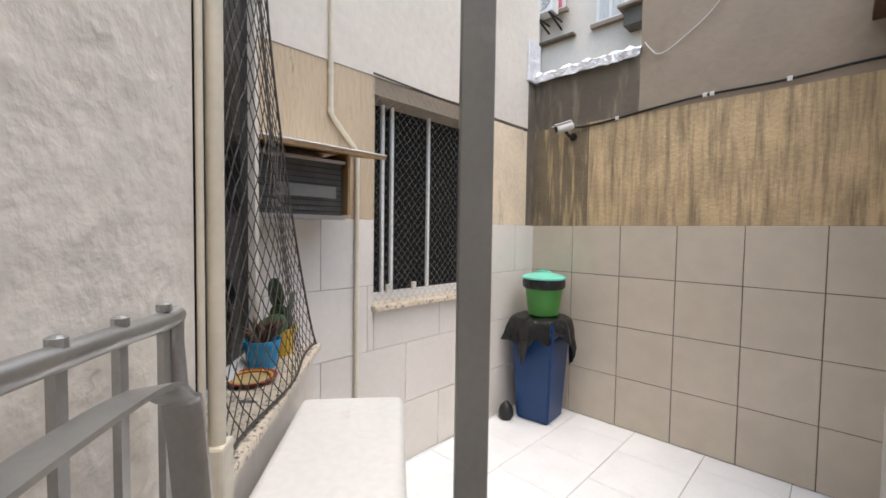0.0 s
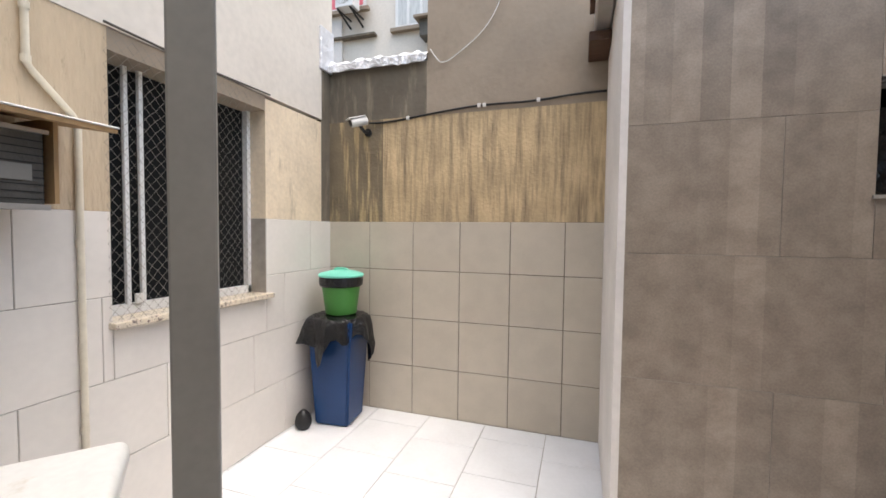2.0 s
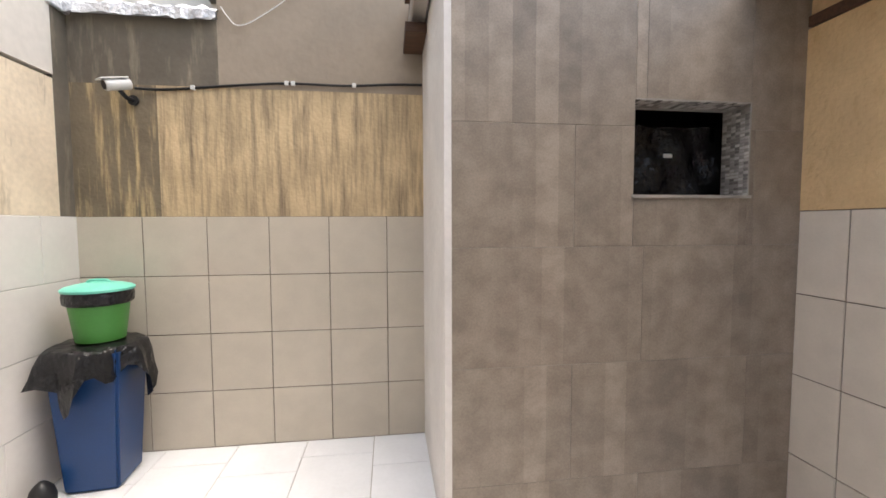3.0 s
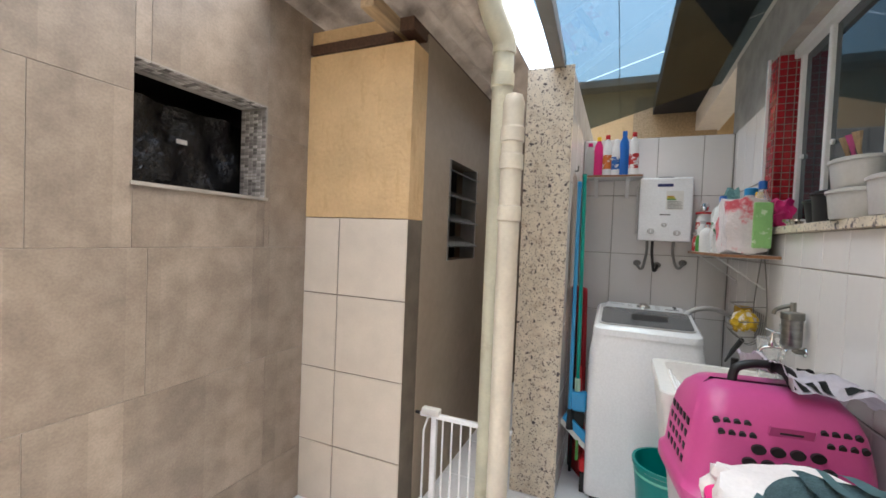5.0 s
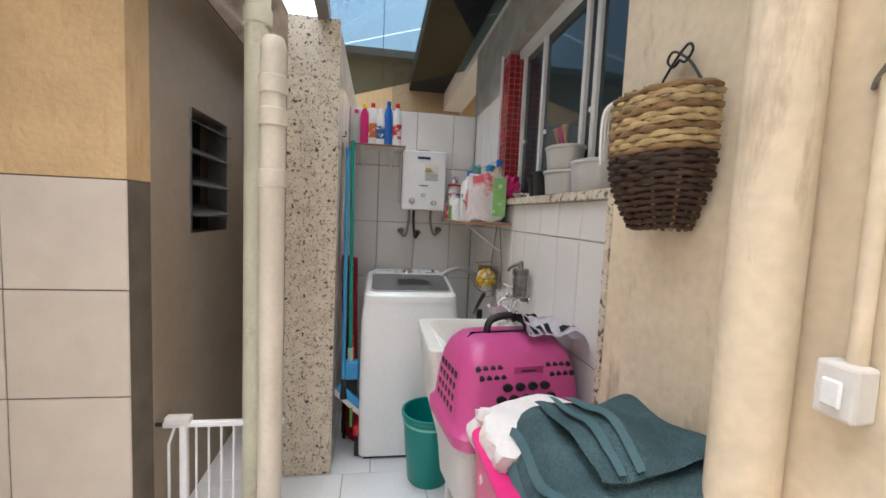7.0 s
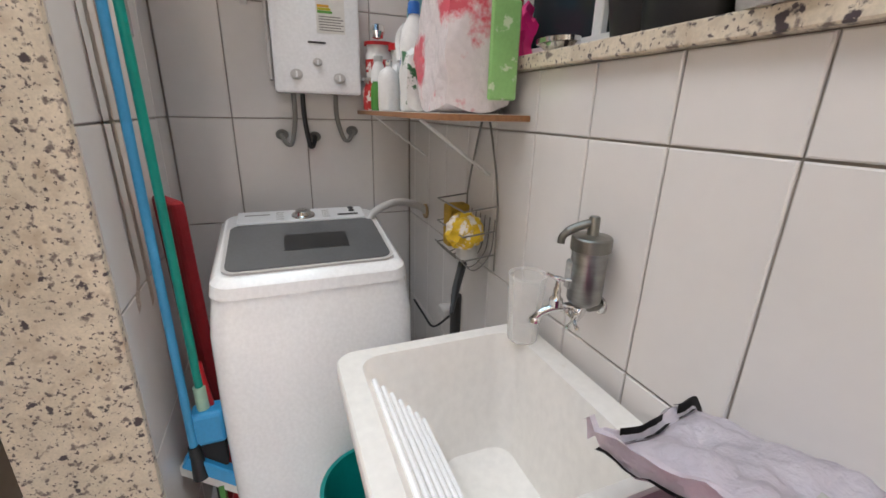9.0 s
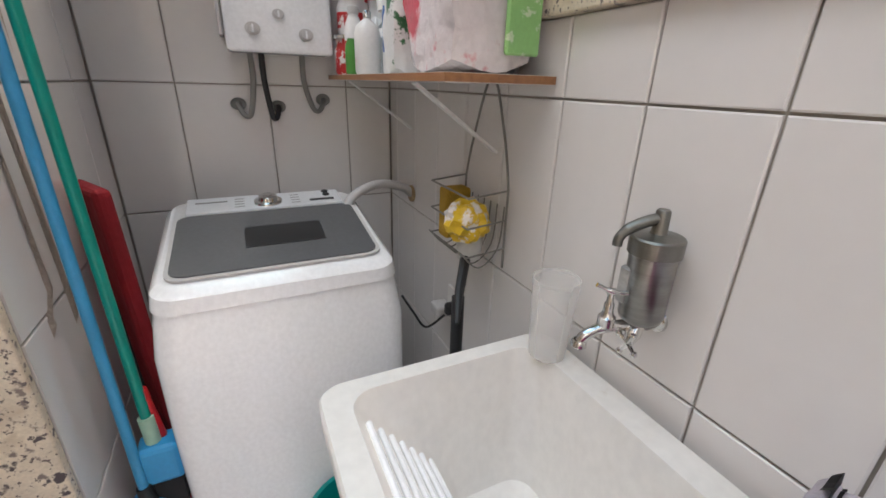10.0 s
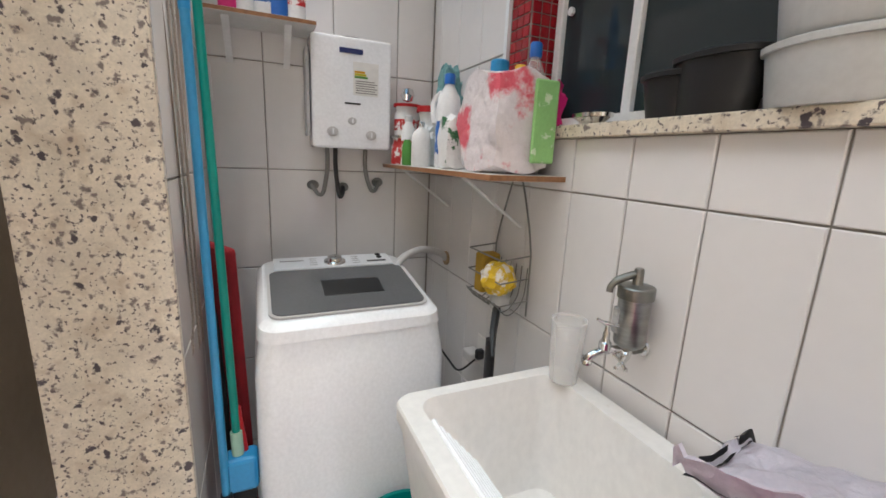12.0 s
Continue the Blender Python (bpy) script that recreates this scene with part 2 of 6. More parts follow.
# ---- mesh helpers ----
def bm_box(x0, x1, y0, y1, z0, z1, bev=0.0, seg=1, bm=None):
    b = bmesh.new()
    bmesh.ops.create_cube(b, size=1.0)
    bmesh.ops.scale(b, vec=(x1 - x0, y1 - y0, z1 - z0), verts=b.verts)
    bmesh.ops.translate(b, vec=((x0 + x1) / 2, (y0 + y1) / 2, (z0 + z1) / 2), verts=b.verts)
    if bev:
        bmesh.ops.bevel(b, geom=b.edges[:], offset=bev, segments=seg, affect="EDGES", profile=0.5)
    return merge(bm, b)


def merge(into, b):
    if into is None:
        return b
    me = bpy.data.meshes.new("tmp")
    b.to_mesh(me)
    b.free()
    into.from_mesh(me)
    bpy.data.meshes.remove(me)
    return into


def bm_lathe(prof, n=28, at=(0, 0, 0), axis="z", bm=None, squash=(1, 1)):
    """Surface turned from (radius, height) pairs."""
    b = bmesh.new()
    rings = []
    for r, h in prof:
        if r < 1e-5:
            rings.append([b.verts.new((0, 0, h))])
        else:
            rings.append([b.verts.new((r * math.cos(6.28319 * i / n) * squash[0], r * math.sin(6.28319 * i / n) * squash[1], h)) for i in range(n)])
    for p, q in zip(rings, rings[1:]):
        if len(p) == 1 and len(q) == 1:
            continue
        for i in range(n):
            j = (i + 1) % n
            if len(p) == 1:
                b.faces.new((p[0], q[i], q[j]))
            elif len(q) == 1:
                b.faces.new((p[j], p[i], q[0]))
            else:
                b.faces.new((p[i], p[j], q[j], q[i]))
    if axis == "x":
        bmesh.ops.rotate(b, cent=(0, 0, 0), matrix=Matrix.Rotation(radians(90), 3, "Y"), verts=b.verts)
    if axis == "y":
        bmesh.ops.rotate(b, cent=(0, 0, 0), matrix=Matrix.Rotation(radians(-90), 3, "X"), verts=b.verts)
    bmesh.ops.translate(b, vec=at, verts=b.verts)
    bmesh.ops.recalc_face_normals(b, faces=b.faces)
    return merge(bm, b)


def bm_tube(pts, r, n=10, bm=None, closed=False):
    """Round tube along points."""
    b = bmesh.new()
    P = [Vector(p) for p in pts]
    rings = []
    prev = None
    for i, p in enumerate(P):
        a = P[(i - 1) % len(P)] if closed or i else P[i]
        c = P[(i + 1) % len(P)] if closed or i < len(P) - 1 else P[i]
        t = (c - a).normalized()
        u = prev - t * prev.dot(t) if prev is not None else t.orthogonal()
        u.normalize()
        prev = u
        v = t.cross(u)
        rr = r[i] if isinstance(r, (list, tuple)) else r
        rings.append([b.verts.new(p + u * rr * math.cos(6.28319 * k / n) + v * rr * math.sin(6.28319 * k / n)) for k in range(n)])
    pairs = list(zip(rings, rings[1:]))
    if closed:
        pairs.append((rings[-1], rings[0]))
    for p, q in pairs:
        for k in range(n):
            b.faces.new((p[k], p[(k + 1) % n], q[(k + 1) % n], q[k]))
    if not closed:
        b.faces.new(rings[0][::-1])
        b.faces.new(rings[-1])
    bmesh.ops.recalc_face_normals(b, faces=b.faces)
    return merge(bm, b)


def arc(pts, k=6):
    """Rounds the corners of a polyline with a spline through its points."""
    P = [Vector(p) for p in pts]
    out = []
    for i in range(len(P) - 1):
        a, b, c, d = P[max(i - 1, 0)], P[i], P[i + 1], P[min(i + 2, len(P) - 1)]
        for s in range(k):
            t = s / k
            out.append(0.5 * (2 * b + (c - a) * t + (2 * a - 5 * b + 4 * c - d) * t * t + (3 * b - a - 3 * c + d) * t ** 3))
    out.append(P[-1])
    return out


def part(name, bm, material, parent=None, label="", smooth=False, m=None):
    me = bpy.data.meshes.new(name)
    if m is not None:
        bmesh.ops.transform(bm, matrix=m, verts=bm.verts)
    bm.to_mesh(me)
    bm.free()
    me.materials.append(material)
    if smooth:
        me.polygons.foreach_set("use_smooth", [True] * len(me.polygons))
        me.set_sharp_from_angle(angle=radians(38))
    ob = new(name, me)
    if parent is not None:
        ob.parent = parent
    if label:
        ob["label"] = label
    return ob


def stretch(old, span, fixed=(0, 0, 0)):
    """Placement that moves the point old to fixed and scales about it by span."""
    return Matrix.Translation(fixed) @ Matrix.Diagonal((*span, 1)) @ Matrix.Translation([-c for c in old])


PLACE = Matrix.Identity(4)   # where the next things stand


def thing(name, label, category, group="", kind="", at=(0, 0, 0), m=None):
    ob = new(name)
    ob.empty_display_size = 0.05
    ob.matrix_world = PLACE @ (m if m is not None else Matrix.Translation(at))
    return tagged(ob, label, category, group, kind)


def structure(name, bm, material, label="", category="wall", smooth=False):
    return tagged(part(name, bm, material, None, smooth=smooth), label, category, "", "structure")


def tiles(parent, origin, u, v, cols, rows, material, gap=0.003, thick=0.006, name="tile"):
    """Wall or floor tiles on a plane: origin, unit vectors u, v, and their normal out. cols, rows: lists of (start, end) pairs per row."""
    o, u, v = Vector(origin), Vector(u), Vector(v)
    w = u.cross(v)
    cache = {}
    for j, (b0, b1) in enumerate(rows):
        cc = cols(j) if callable(cols) else cols
        for a0, a1 in cc:
            key = (round(a1 - a0, 3), round(b1 - b0, 3))
            if key[0] < 0.015 or key[1] < 0.015:
                continue
            if key not in cache:
                b = bmesh.new()
                W, H = key[0] - gap, key[1] - gap
                e = min(0.0025, thick * 0.4)
                lo = [b.verts.new((sx * W / 2, sy * H / 2, 0)) for sx, sy in ((-1, -1), (1, -1), (1, 1), (-1, 1))]
                mi = [b.verts.new((sx * W / 2, sy * H / 2, thick - e)) for sx, sy in ((-1, -1), (1, -1), (1, 1), (-1, 1))]
                hi = [b.verts.new((sx * (W / 2 - e), sy * (H / 2 - e), thick)) for sx, sy in ((-1, -1), (1, -1), (1, 1), (-1, 1))]
                for A, B in ((lo, mi), (mi, hi)):
                    for k in range(4):
                        b.faces.new((A[k], A[(k + 1) % 4], B[(k + 1) % 4], B[k]))
                b.faces.new(hi)
                me = bpy.data.meshes.new(name)
                b.to_mesh(me)
                b.free()
                me.materials.append(material)
                cache[key] = me
            ob = new(name, cache[key])
            c = o + u * ((a0 + a1) / 2) + v * ((b0 + b1) / 2)
            R = Matrix((u, v, w)).transposed().to_4x4()
            ob.matrix_world = Matrix.Translation(c) @ R
            ob.parent = parent


def spans(a, b, step, start=None):
    """Cuts a..b into pieces at start + k * step."""
    s = a if start is None else start
    while s > a:
        s -= step
    cuts = [a]
    while s < b - 1e-6:
        if s > a + 1e-6:
            cuts.append(s)
        s += step
    cuts.append(b)
    return list(zip(cuts, cuts[1:]))


# ---- structure ----
XL, YE, XB, YB, XC, YC = -0.668, 2.628, 1.535, 1.544, 3.257, 0.913
PX, PY0, PY1, PZ = 3.85, 0.238, 0.495, 2.44
KX, RY, XE = 4.682, -0.683, 2.75
Z1, Z2 = 1.401, 0.99
TW = 0.385

floor = structure("floor", bm_box(-3.2, 6.6, -1.6, 2.9, -0.12, -0.007), M["grout_light"], "concrete floor slab under white ceramic tiles", "floor")
ground = structure("ground", bm_box(-60, 60, -60, 60, -0.4, -0.13), M["plaster_grey"], "grey ground around the building", "ground")

# wall with the air conditioner: stone-pale tiles, textured band, smooth upper wall, one window opening
WY0, WY1, WZ0, WZ1 = 0.895, 1.868, 1.035, 2.36
wall_left = thing("wall_left", "cream wall with pale tiles below a textured band", "wall", "", "structure")
b = bm_box(XL - 0.22, XL, -1.5, WY0, 0, 1.54)
bm_box(XL - 0.22, XL, WY1, YE + 0.2, 0, 1.54, bm=b)
bm_box(XL - 0.22, XL, WY0, WY1, 0, WZ0, bm=b)
part("tile_backing", b, M["grout_light"], wall_left)
b = bm_box(XL - 0.22, XL + 0.004, -1.5, WY0, 1.54, 2.36)
part("textured_band", b, M["plaster_scratch"], wall_left, "rough scratched beige plaster")
b = bm_box(XL - 0.22, XL + 0.004, WY1, YE - 0.13, 1.54, 2.34)
part("cream_panel", b, M["plaster_warm"], wall_left, "stained cream plaster panel")
b = bm_box(XL - 0.22, XL + 0.002, YE - 0.13, YE + 0.2, 1.54, 2.78)
part("corner_strip", b, M["plaster_grey"], wall_left, "grey rendered corner strip with water stains")
b = bm_box(XL - 0.22, XL + 0.008, -1.5, YE - 0.13, 2.362, 4.6)
bm_box(XL - 0.22, XL + 0.008, YE - 0.13, YE + 0.02, 2.785, 4.6, bm=b)
part("upper_wall", b, M["plaster_cream"], wall_left, "smooth cream painted upper wall")

# end wall
wall_end = thing("wall_end", "beige tiled wall with stained yellow plaster above", "wall", "", "structure")
part("tile_backing", bm_box(XL - 0.22, XC + 2, YE, YE + 0.22, 0, 1.54), M["grout"], wall_end)
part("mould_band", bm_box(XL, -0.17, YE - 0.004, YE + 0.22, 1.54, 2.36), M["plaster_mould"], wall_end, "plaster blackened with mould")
part("plaster_band", bm_box(-0.17, XB + 0.1, YE - 0.004, YE + 0.22, 1.54, 2.36), M["plaster_yellow"], wall_end, "yellow plaster streaked with black mould")
part("grey_render", bm_box(XL, 0.2, YE, YE + 0.22, 2.362, 2.78), M["plaster_grey"], wall_end, "dark grey render with water streaks")
part("lower_beige_render", bm_box(0.2, XB + 2, YE, YE + 0.22, 2.362, 2.70), M["plaster_beige"], wall_end, "beige render")
part("upper_beige_render", bm_box(0.2, XB + 2, YE + 0.006, YE + 0.22, 2.703, 5.0), M["plaster_beige"], wall_end, "beige render")

# block clad in wood-look porcelain, with a small opening
SX0, SX1, SZ0, SZ1 = 2.38, 2.965, 1.615, 2.05
block = thing("wall_block", "brown wood-look porcelain tiled wall with a small opening", "wall", "", "structure")
b = bm_box(XB + 0.006, SX0, YB, YB + 0.16, 0, 2.62)
bm_box(SX1, XC + 0.1, YB, YB + 0.16, 0, 2.62, bm=b)
bm_box(SX0, SX1, YB, YB + 0.16, 0, SZ0, bm=b)
bm_box(SX0, SX1, YB, YB + 0.16, SZ1, 2.62, bm=b)
part("tile_backing", b, M["grout_light"], block)
part("side_wall", bm_box(XB - 0.03, XB + 0.003, YB - 0.002, YE - 0.005, 0, 2.9), M["white_paint"], block, "white painted side wall")
# box behind the opening, its lack of light painted near-black
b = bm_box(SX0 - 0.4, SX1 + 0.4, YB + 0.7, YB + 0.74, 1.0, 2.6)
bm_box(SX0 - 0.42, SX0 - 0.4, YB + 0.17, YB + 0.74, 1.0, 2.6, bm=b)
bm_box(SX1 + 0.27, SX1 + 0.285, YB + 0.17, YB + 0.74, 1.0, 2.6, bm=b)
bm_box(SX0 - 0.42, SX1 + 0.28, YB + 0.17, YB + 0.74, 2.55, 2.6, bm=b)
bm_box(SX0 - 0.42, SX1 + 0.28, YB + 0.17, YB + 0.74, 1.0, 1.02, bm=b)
part("inner_walls", b, M["painted_dark"], block, "near-black walls painted as an unlit interior")

# ochre corner block and the passage wall with the louvre
LX0, LX1, LZ0, LZ1 = 3.75, 4.25, 1.325, 1.93
wall_corner = thing("wall_corner", "corner wall of cream tiles with ochre plaster above", "wall", "", "structure")
part("tile_backing", bm_box(XC, XC + 0.15, YC + 0.002, YB + 0.1, 0, 1.543), M["grout"], wall_corner)
part("ochre_panel", bm_box(XC - 0.006, XC + 0.15, YC, YB - 0.002, 1.545, 2.40), M["plaster_ochre"], wall_corner, "rough ochre plaster")
b = bm_box(XC + 0.151, LX0, YC, YC + 0.15, 0, 2.5)
bm_box(LX1, 6.5, YC, YC + 0.15, 0, 2.5, bm=b)
bm_box(LX0, LX1, YC, YC + 0.15, 0, LZ0, bm=b)
bm_box(LX0, LX1, YC, YC + 0.15, LZ1, 2.5, bm=b)
# low beige albedo carries part of the passage shade in its colour
wall_passage = structure("wall_passage", b, M["plaster_beige"], "beige passage wall with a louvred window, toned down for shade", "wall")
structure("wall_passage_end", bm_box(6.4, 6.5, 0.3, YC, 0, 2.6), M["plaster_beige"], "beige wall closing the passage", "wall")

# laundry: partition with granite end, back wall, window wall
wall_partition = structure("wall_partition", bm_box(PX + 0.025, 6.4, PY0 + 0.008, PY1 - 0.008, 0, PZ), M["grout_light"], "narrow partition between passage and laundry", "wall")
pillar = structure("granite_pillar", bm_box(PX, PX + 0.022, PY0, PY1, 0, PZ, 0.002), M["granite"], "speckled cream granite facing on the partition end", "trim")
wall_back = structure("wall_back", bm_box(KX + 0.008, KX + 0.15, RY - 0.2, PY0 + 0.01, 0, 2.21), M["grout_light"], "white tiled back wall of the laundry", "wall")
GX0, GX1, GZ0, GZ1 = XE + 0.02, 4.05, 1.57, 2.42
wall_window = thing("wall_window", "white tiled laundry wall with a wide window opening", "wall", "", "structure")
b = bm_box(XE + 0.01, KX + 0.1, RY - 0.2, RY - 0.008, 0, GZ0 - 0.03)
bm_box(GX1, KX + 0.1, RY - 0.2, RY - 0.008, GZ0 - 0.03, 2.7, bm=b)
bm_box(GX0, GX1, RY - 0.2, RY - 0.008, GZ1, 2.7, bm=b)
part("tile_backing", b, M["grout_light"], wall_window)
part("upper_wall", bm_box(XE - 0.03, 7, RY - 0.24, RY - 0.02, 2.7, 3.6), M["plaster_cream"], wall_window, "cream upper wall")
structure("edge_trim", bm_box(XE - 0.029, XE - 0.001, RY - 0.01, RY + 0.026, 0, GZ0 - 0.03, 0.004), M["granite"], "rough stone edging beside the tiles", "trim")
wall_right = structure("wall_right", bm_box(1.9, XE - 0.03, RY - 0.2, RY + 0.02, 0, 2.7), M["plaster_warm"], "warm cream painted wall with stains", "wall")
structure("wall_behind", bm_box(-0.5, 1.9, -1.55, -1.4, 0, 3.0), M["plaster_warm"], "cream wall behind", "wall")
structure("wall_return", bm_box(1.75, 1.9, -1.4, RY + 0.02, 0, 3.0), M["plaster_warm"], "cream wall return", "wall")

# slanted stucco wall with the netted window
D = Vector((-0.766, 0.643, 0))
N = Vector((0.643, 0.766, 0))
S0 = Vector((0.36, -0.20, 0))
SL = Matrix((( D.x, N.x, 0, S0.x), (D.y, N.y, 0, S0.y), (0, 0, 1, 0), (0, 0, 0, 1)))   # local x along the wall, y outwards
wall_slant = thing("wall_slant", "cream stucco wall with a netted window", "wall", "", "structure")
part("stucco", bm_box(-1.6, -0.26, -0.3, 0.0, 0, 4.5), M["stucco"], wall_slant, "rough cream stucco", m=SL)
part("base_wall", bm_box(-0.26, 0.72, -0.3, -0.012, 0, 0.985), M["plaster_cream"], wall_slant, m=SL)
part("lintel", bm_box(-0.26, 0.66, -0.3, -0.19, 2.9, 4.5), M["plaster_cream"], wall_slant, m=SL)
part("window_end", bm_box(0.63, 0.67, -0.62, -0.2, 1.015, 4.5), M["plaster_cream"], wall_slant, m=SL)
structure("window_sill", bm_box(-0.255, 0.77, -0.28, 0.01, 0.987, 1.012, 0.003), M["granite"], "speckled granite sill of the netted window", "sill").matrix_world = SL

# roofs
b = bmesh.new()
n = 120
rows_ = []
for x in (2.92, 6.4):
    rows_.append([b.verts.new((x, 0.56 + (YE - 0.56) * i / n, 2.56 + 0.02 * (6.4 - x) / 3 + 0.028 * math.sin(i / n * 2.3 / 0.177 * 6.283))) for i in range(n + 1)])
for i in range(n):
    b.faces.new((rows_[0][i], rows_[0][i + 1], rows_[1][i + 1], rows_[1][i]))
bmesh.ops.solidify(b, geom=b.faces[:], thickness=0.008)
roof = structure("passage_roof", b, M["asbestos"], "weathered corrugated fibre-cement roof", "roof", smooth=True)
structure("block_roof", bm_box(XB - 0.12, 2.92, YB - 0.02, YE, 2.9, 2.94), M["asbestos"], "fibre-cement roof over the tiled block", "roof")

# ---- tiles ----
R4 = [(i * TW, (i + 1) * TW) for i in range(4)]
tiles(wall_end, (XL, YE, 0), (1, 0, 0), (0, 0, 1), spans(0, XB - XL, 0.385, 0.385 - 0.005), R4, M["tile_beige"], gap=0.005)


def left_cols(j):
    out = []
    for a, b_ in spans(-1.5, YE, 0.6, 0.25 + 0.3 * (j % 2)):
        out.append((a, b_))
    return out


lw = wall_left
for j, (z0, z1) in enumerate(R4):
    for a, b_ in left_cols(j):
        if z1 > WZ0 + 0.01:
            parts_ = [(max(a, -1.5), min(b_, WY0)), (max(a, WY1), min(b_, YE))]
            zz = [(z0, z1)] * 2
            if z0 < WZ0:
                parts_.append((max(a, WY0), min(b_, WY1)))
                zz.append((z0, WZ0))
        else:
            parts_, zz = [(a, b_)], [(z0, z1)]
        for (p, q), (r, s) in zip(parts_, zz):
            if q - p > 0.02:
                tiles(lw, (XL, 0, 0), (0, 1, 0), (0, 0, 1), [(p, q)], [(r, s)], M["tile_left"], gap=0.003)

# wood-look porcelain, in strips of varied tone
BR = [(-0.2, 0.29), (0.29, 0.838), (0.838, 1.38), (1.38, 1.925), (1.925, 2.62)]
for j, (z0, z1) in enumerate(BR):
    for a, b_ in spans(XB, XC, 0.9, XB + (0.56 if j % 2 else 0.0)):
        pieces = [(a, b_, max(z0, 0), z1)]
        if z1 > SZ0 and z0 < SZ1:
            pieces = []
            if a < SX0:
                pieces.append((a, min(b_, SX0), z0, z1))
            if b_ > SX1:
                pieces.append((max(a, SX1), b_, z0, z1))
            x0, x1 = max(a, SX0), min(b_, SX1)
            if x1 > x0:
                if z0 < SZ0:
                    pieces.append((x0, x1, z0, SZ0))
                if z1 > SZ1:
                    pieces.append((x0, x1, SZ1, z1))
        for x0, x1, p, q in pieces:
            tiles(block, (0, YB, 0), (1, 0, 0), (0, 0, 1), [(x0, x1)], [(p, q)], M["brown_tile"], gap=0.002, thick=0.0025)

CR = [(0.0, 0.33), (0.33, 0.735), (0.735, 1.138), (1.138, 1.543)]
tiles(wall_corner, (XC, 0, 0), (0, -1, 0), (0, 0, 1), [(-YB, -1.318), (-1.318, -YC)], CR, M["tile_cream"], gap=0.005)

KR = [(0, 0.17), (0.17, 0.58), (0.58, Z2), (Z2, Z1), (Z1, 1.81), (1.81, 2.21)]
tiles(wall_back, (KX + 0.008, 0, 0), (0, -1, 0), (0, 0, 1), spans(-PY0, -RY, 0.271, 0.245), KR, M["tile_white"], gap=0.004)
WC = spans(XE, KX, 0.183, 3.505)
for j, (z0, z1) in enumerate(KR):
    for a, b_ in WC:
        if z1 <= GZ0 - 0.03 or a >= GX1 - 0.01:
            tiles(wall_window, (0, RY - 0.008, 0), (-1, 0, 0), (0, 0, 1), [(-b_, -a)], [(z0, z1)], M["tile_white"], gap=0.004)
        elif z0 < GZ0 - 0.03:
            tiles(wall_window, (0, RY - 0.008, 0), (-1, 0, 0), (0, 0, 1), [(-b_, -a)], [(z0, GZ0 - 0.032)], M["tile_white"], gap=0.004)
KP = [(0, 0.17), (0.17, 0.58), (0.58, Z2), (Z2, Z1), (Z1, 1.81), (1.81, 2.21)]
tiles(wall_partition, (0, PY0 + 0.008, 0), (1, 0, 0), (0, 0, 1), spans(PX + 0.03, KX, 0.32), KP, M["tile_white"], gap=0.004)
FT = 0.45
for i, (x0, x1) in enumerate(spans(-0.668, 6.4, FT, -0.2)):
    for y0, y1 in spans(-1.4, YE, FT, 0.02 + (0.0 if i % 2 else 0.15)):
        tiles(floor, (0, 0, -0.007), (1, 0, 0), (0, 1, 0), [(x0, x1)], [(y0, y1)], M["floor_tile"], gap=0.004)

# ---- courtyard: fixed things ----
def rotz(x, y, z, a):
    return pose(x, y, z, 0, 0, a)


post = thing("steel_post", "grey painted square steel post standing on the floor", "post")
part("tube", bm_box(-0.036, 0.036, -0.03, 0.03, 0.01, 2.12, 0.004, 2), M["steel_grey"], post, m=rotz(0.718, 0.136, 0, 45))
part("base_plate", bm_box(-0.07, 0.07, -0.06, 0.06, 0.0, 0.012, 0.002), M["steel_grey"], post, m=rotz(0.718, 0.136, 0, 45))
part("bolt", bm_lathe([(0, 0), (0.006, 0), (0.006, 0.05), (0, 0.05)], 8, axis="y"), M["chrome"], post, m=rotz(0.738, 0.16, 1.945, 45))
beam = thing("roof_beam", "grey steel beam resting on the post and the granite pillar", "beam")
v = Vector((PX + 0.1 - 0.75, PY0 + 0.09 - 0.115, PZ - 2.122))
part("tube", bm_box(-0.06, v.length, -0.03, 0.03, 0, 0.07, 0.003, 2), M["steel_grey"], beam, m=Matrix.Translation((0.75, 0.115, 2.122)) @ Matrix.Rotation(math.atan2(v.y, v.x), 4, "Z") @ Matrix.Rotation(-math.asin(v.z / v.length), 4, "Y"))

# glass roof of the laundry, with purlins
gr = thing("glass_roof", "blue tinted glass roof panels over the laundry", "roof", "", "structure")
GA = [(0.34, 2.447), (-0.80, 2.79)]
for i, (x0, x1) in enumerate(((1.95, 3.1), (3.105, 4.25), (4.255, 5.35))):
    b = bmesh.new()
    vs = [b.verts.new(p) for p in ((x0, GA[0][0], GA[0][1]), (x1, GA[0][0], GA[0][1]), (x1, GA[1][0], GA[1][1]), (x0, GA[1][0], GA[1][1]))]
    b.faces.new(vs)
    bmesh.ops.solidify(b, geom=b.faces[:], thickness=0.006)
    pane = part("pane", b, M["roof_glass"], gr)
    pane.visible_shadow = False
part("joint", bm_tube([(1.95, 0.02, 2.546), (5.35, 0.02, 2.546)], 0.002, 5), M["black"], gr)
# added slab: its near-black colour gives the dark reflection in the panes
structure("reflection_slab", bm_box(1.95, 7.5, -2.5, -0.29, 2.90, 3.05), M["painted_dark"], "added dark slab standing for the reflection in the roof glass", "ceiling")

# neighbouring buildings
far = thing("neighbour_building", "pale peach apartment facade with windows behind the end wall", "building")
part("wall", bm_box(-9, 6, 7.0, 7.3, -0.1, 12), M["plaster_cream"], far)
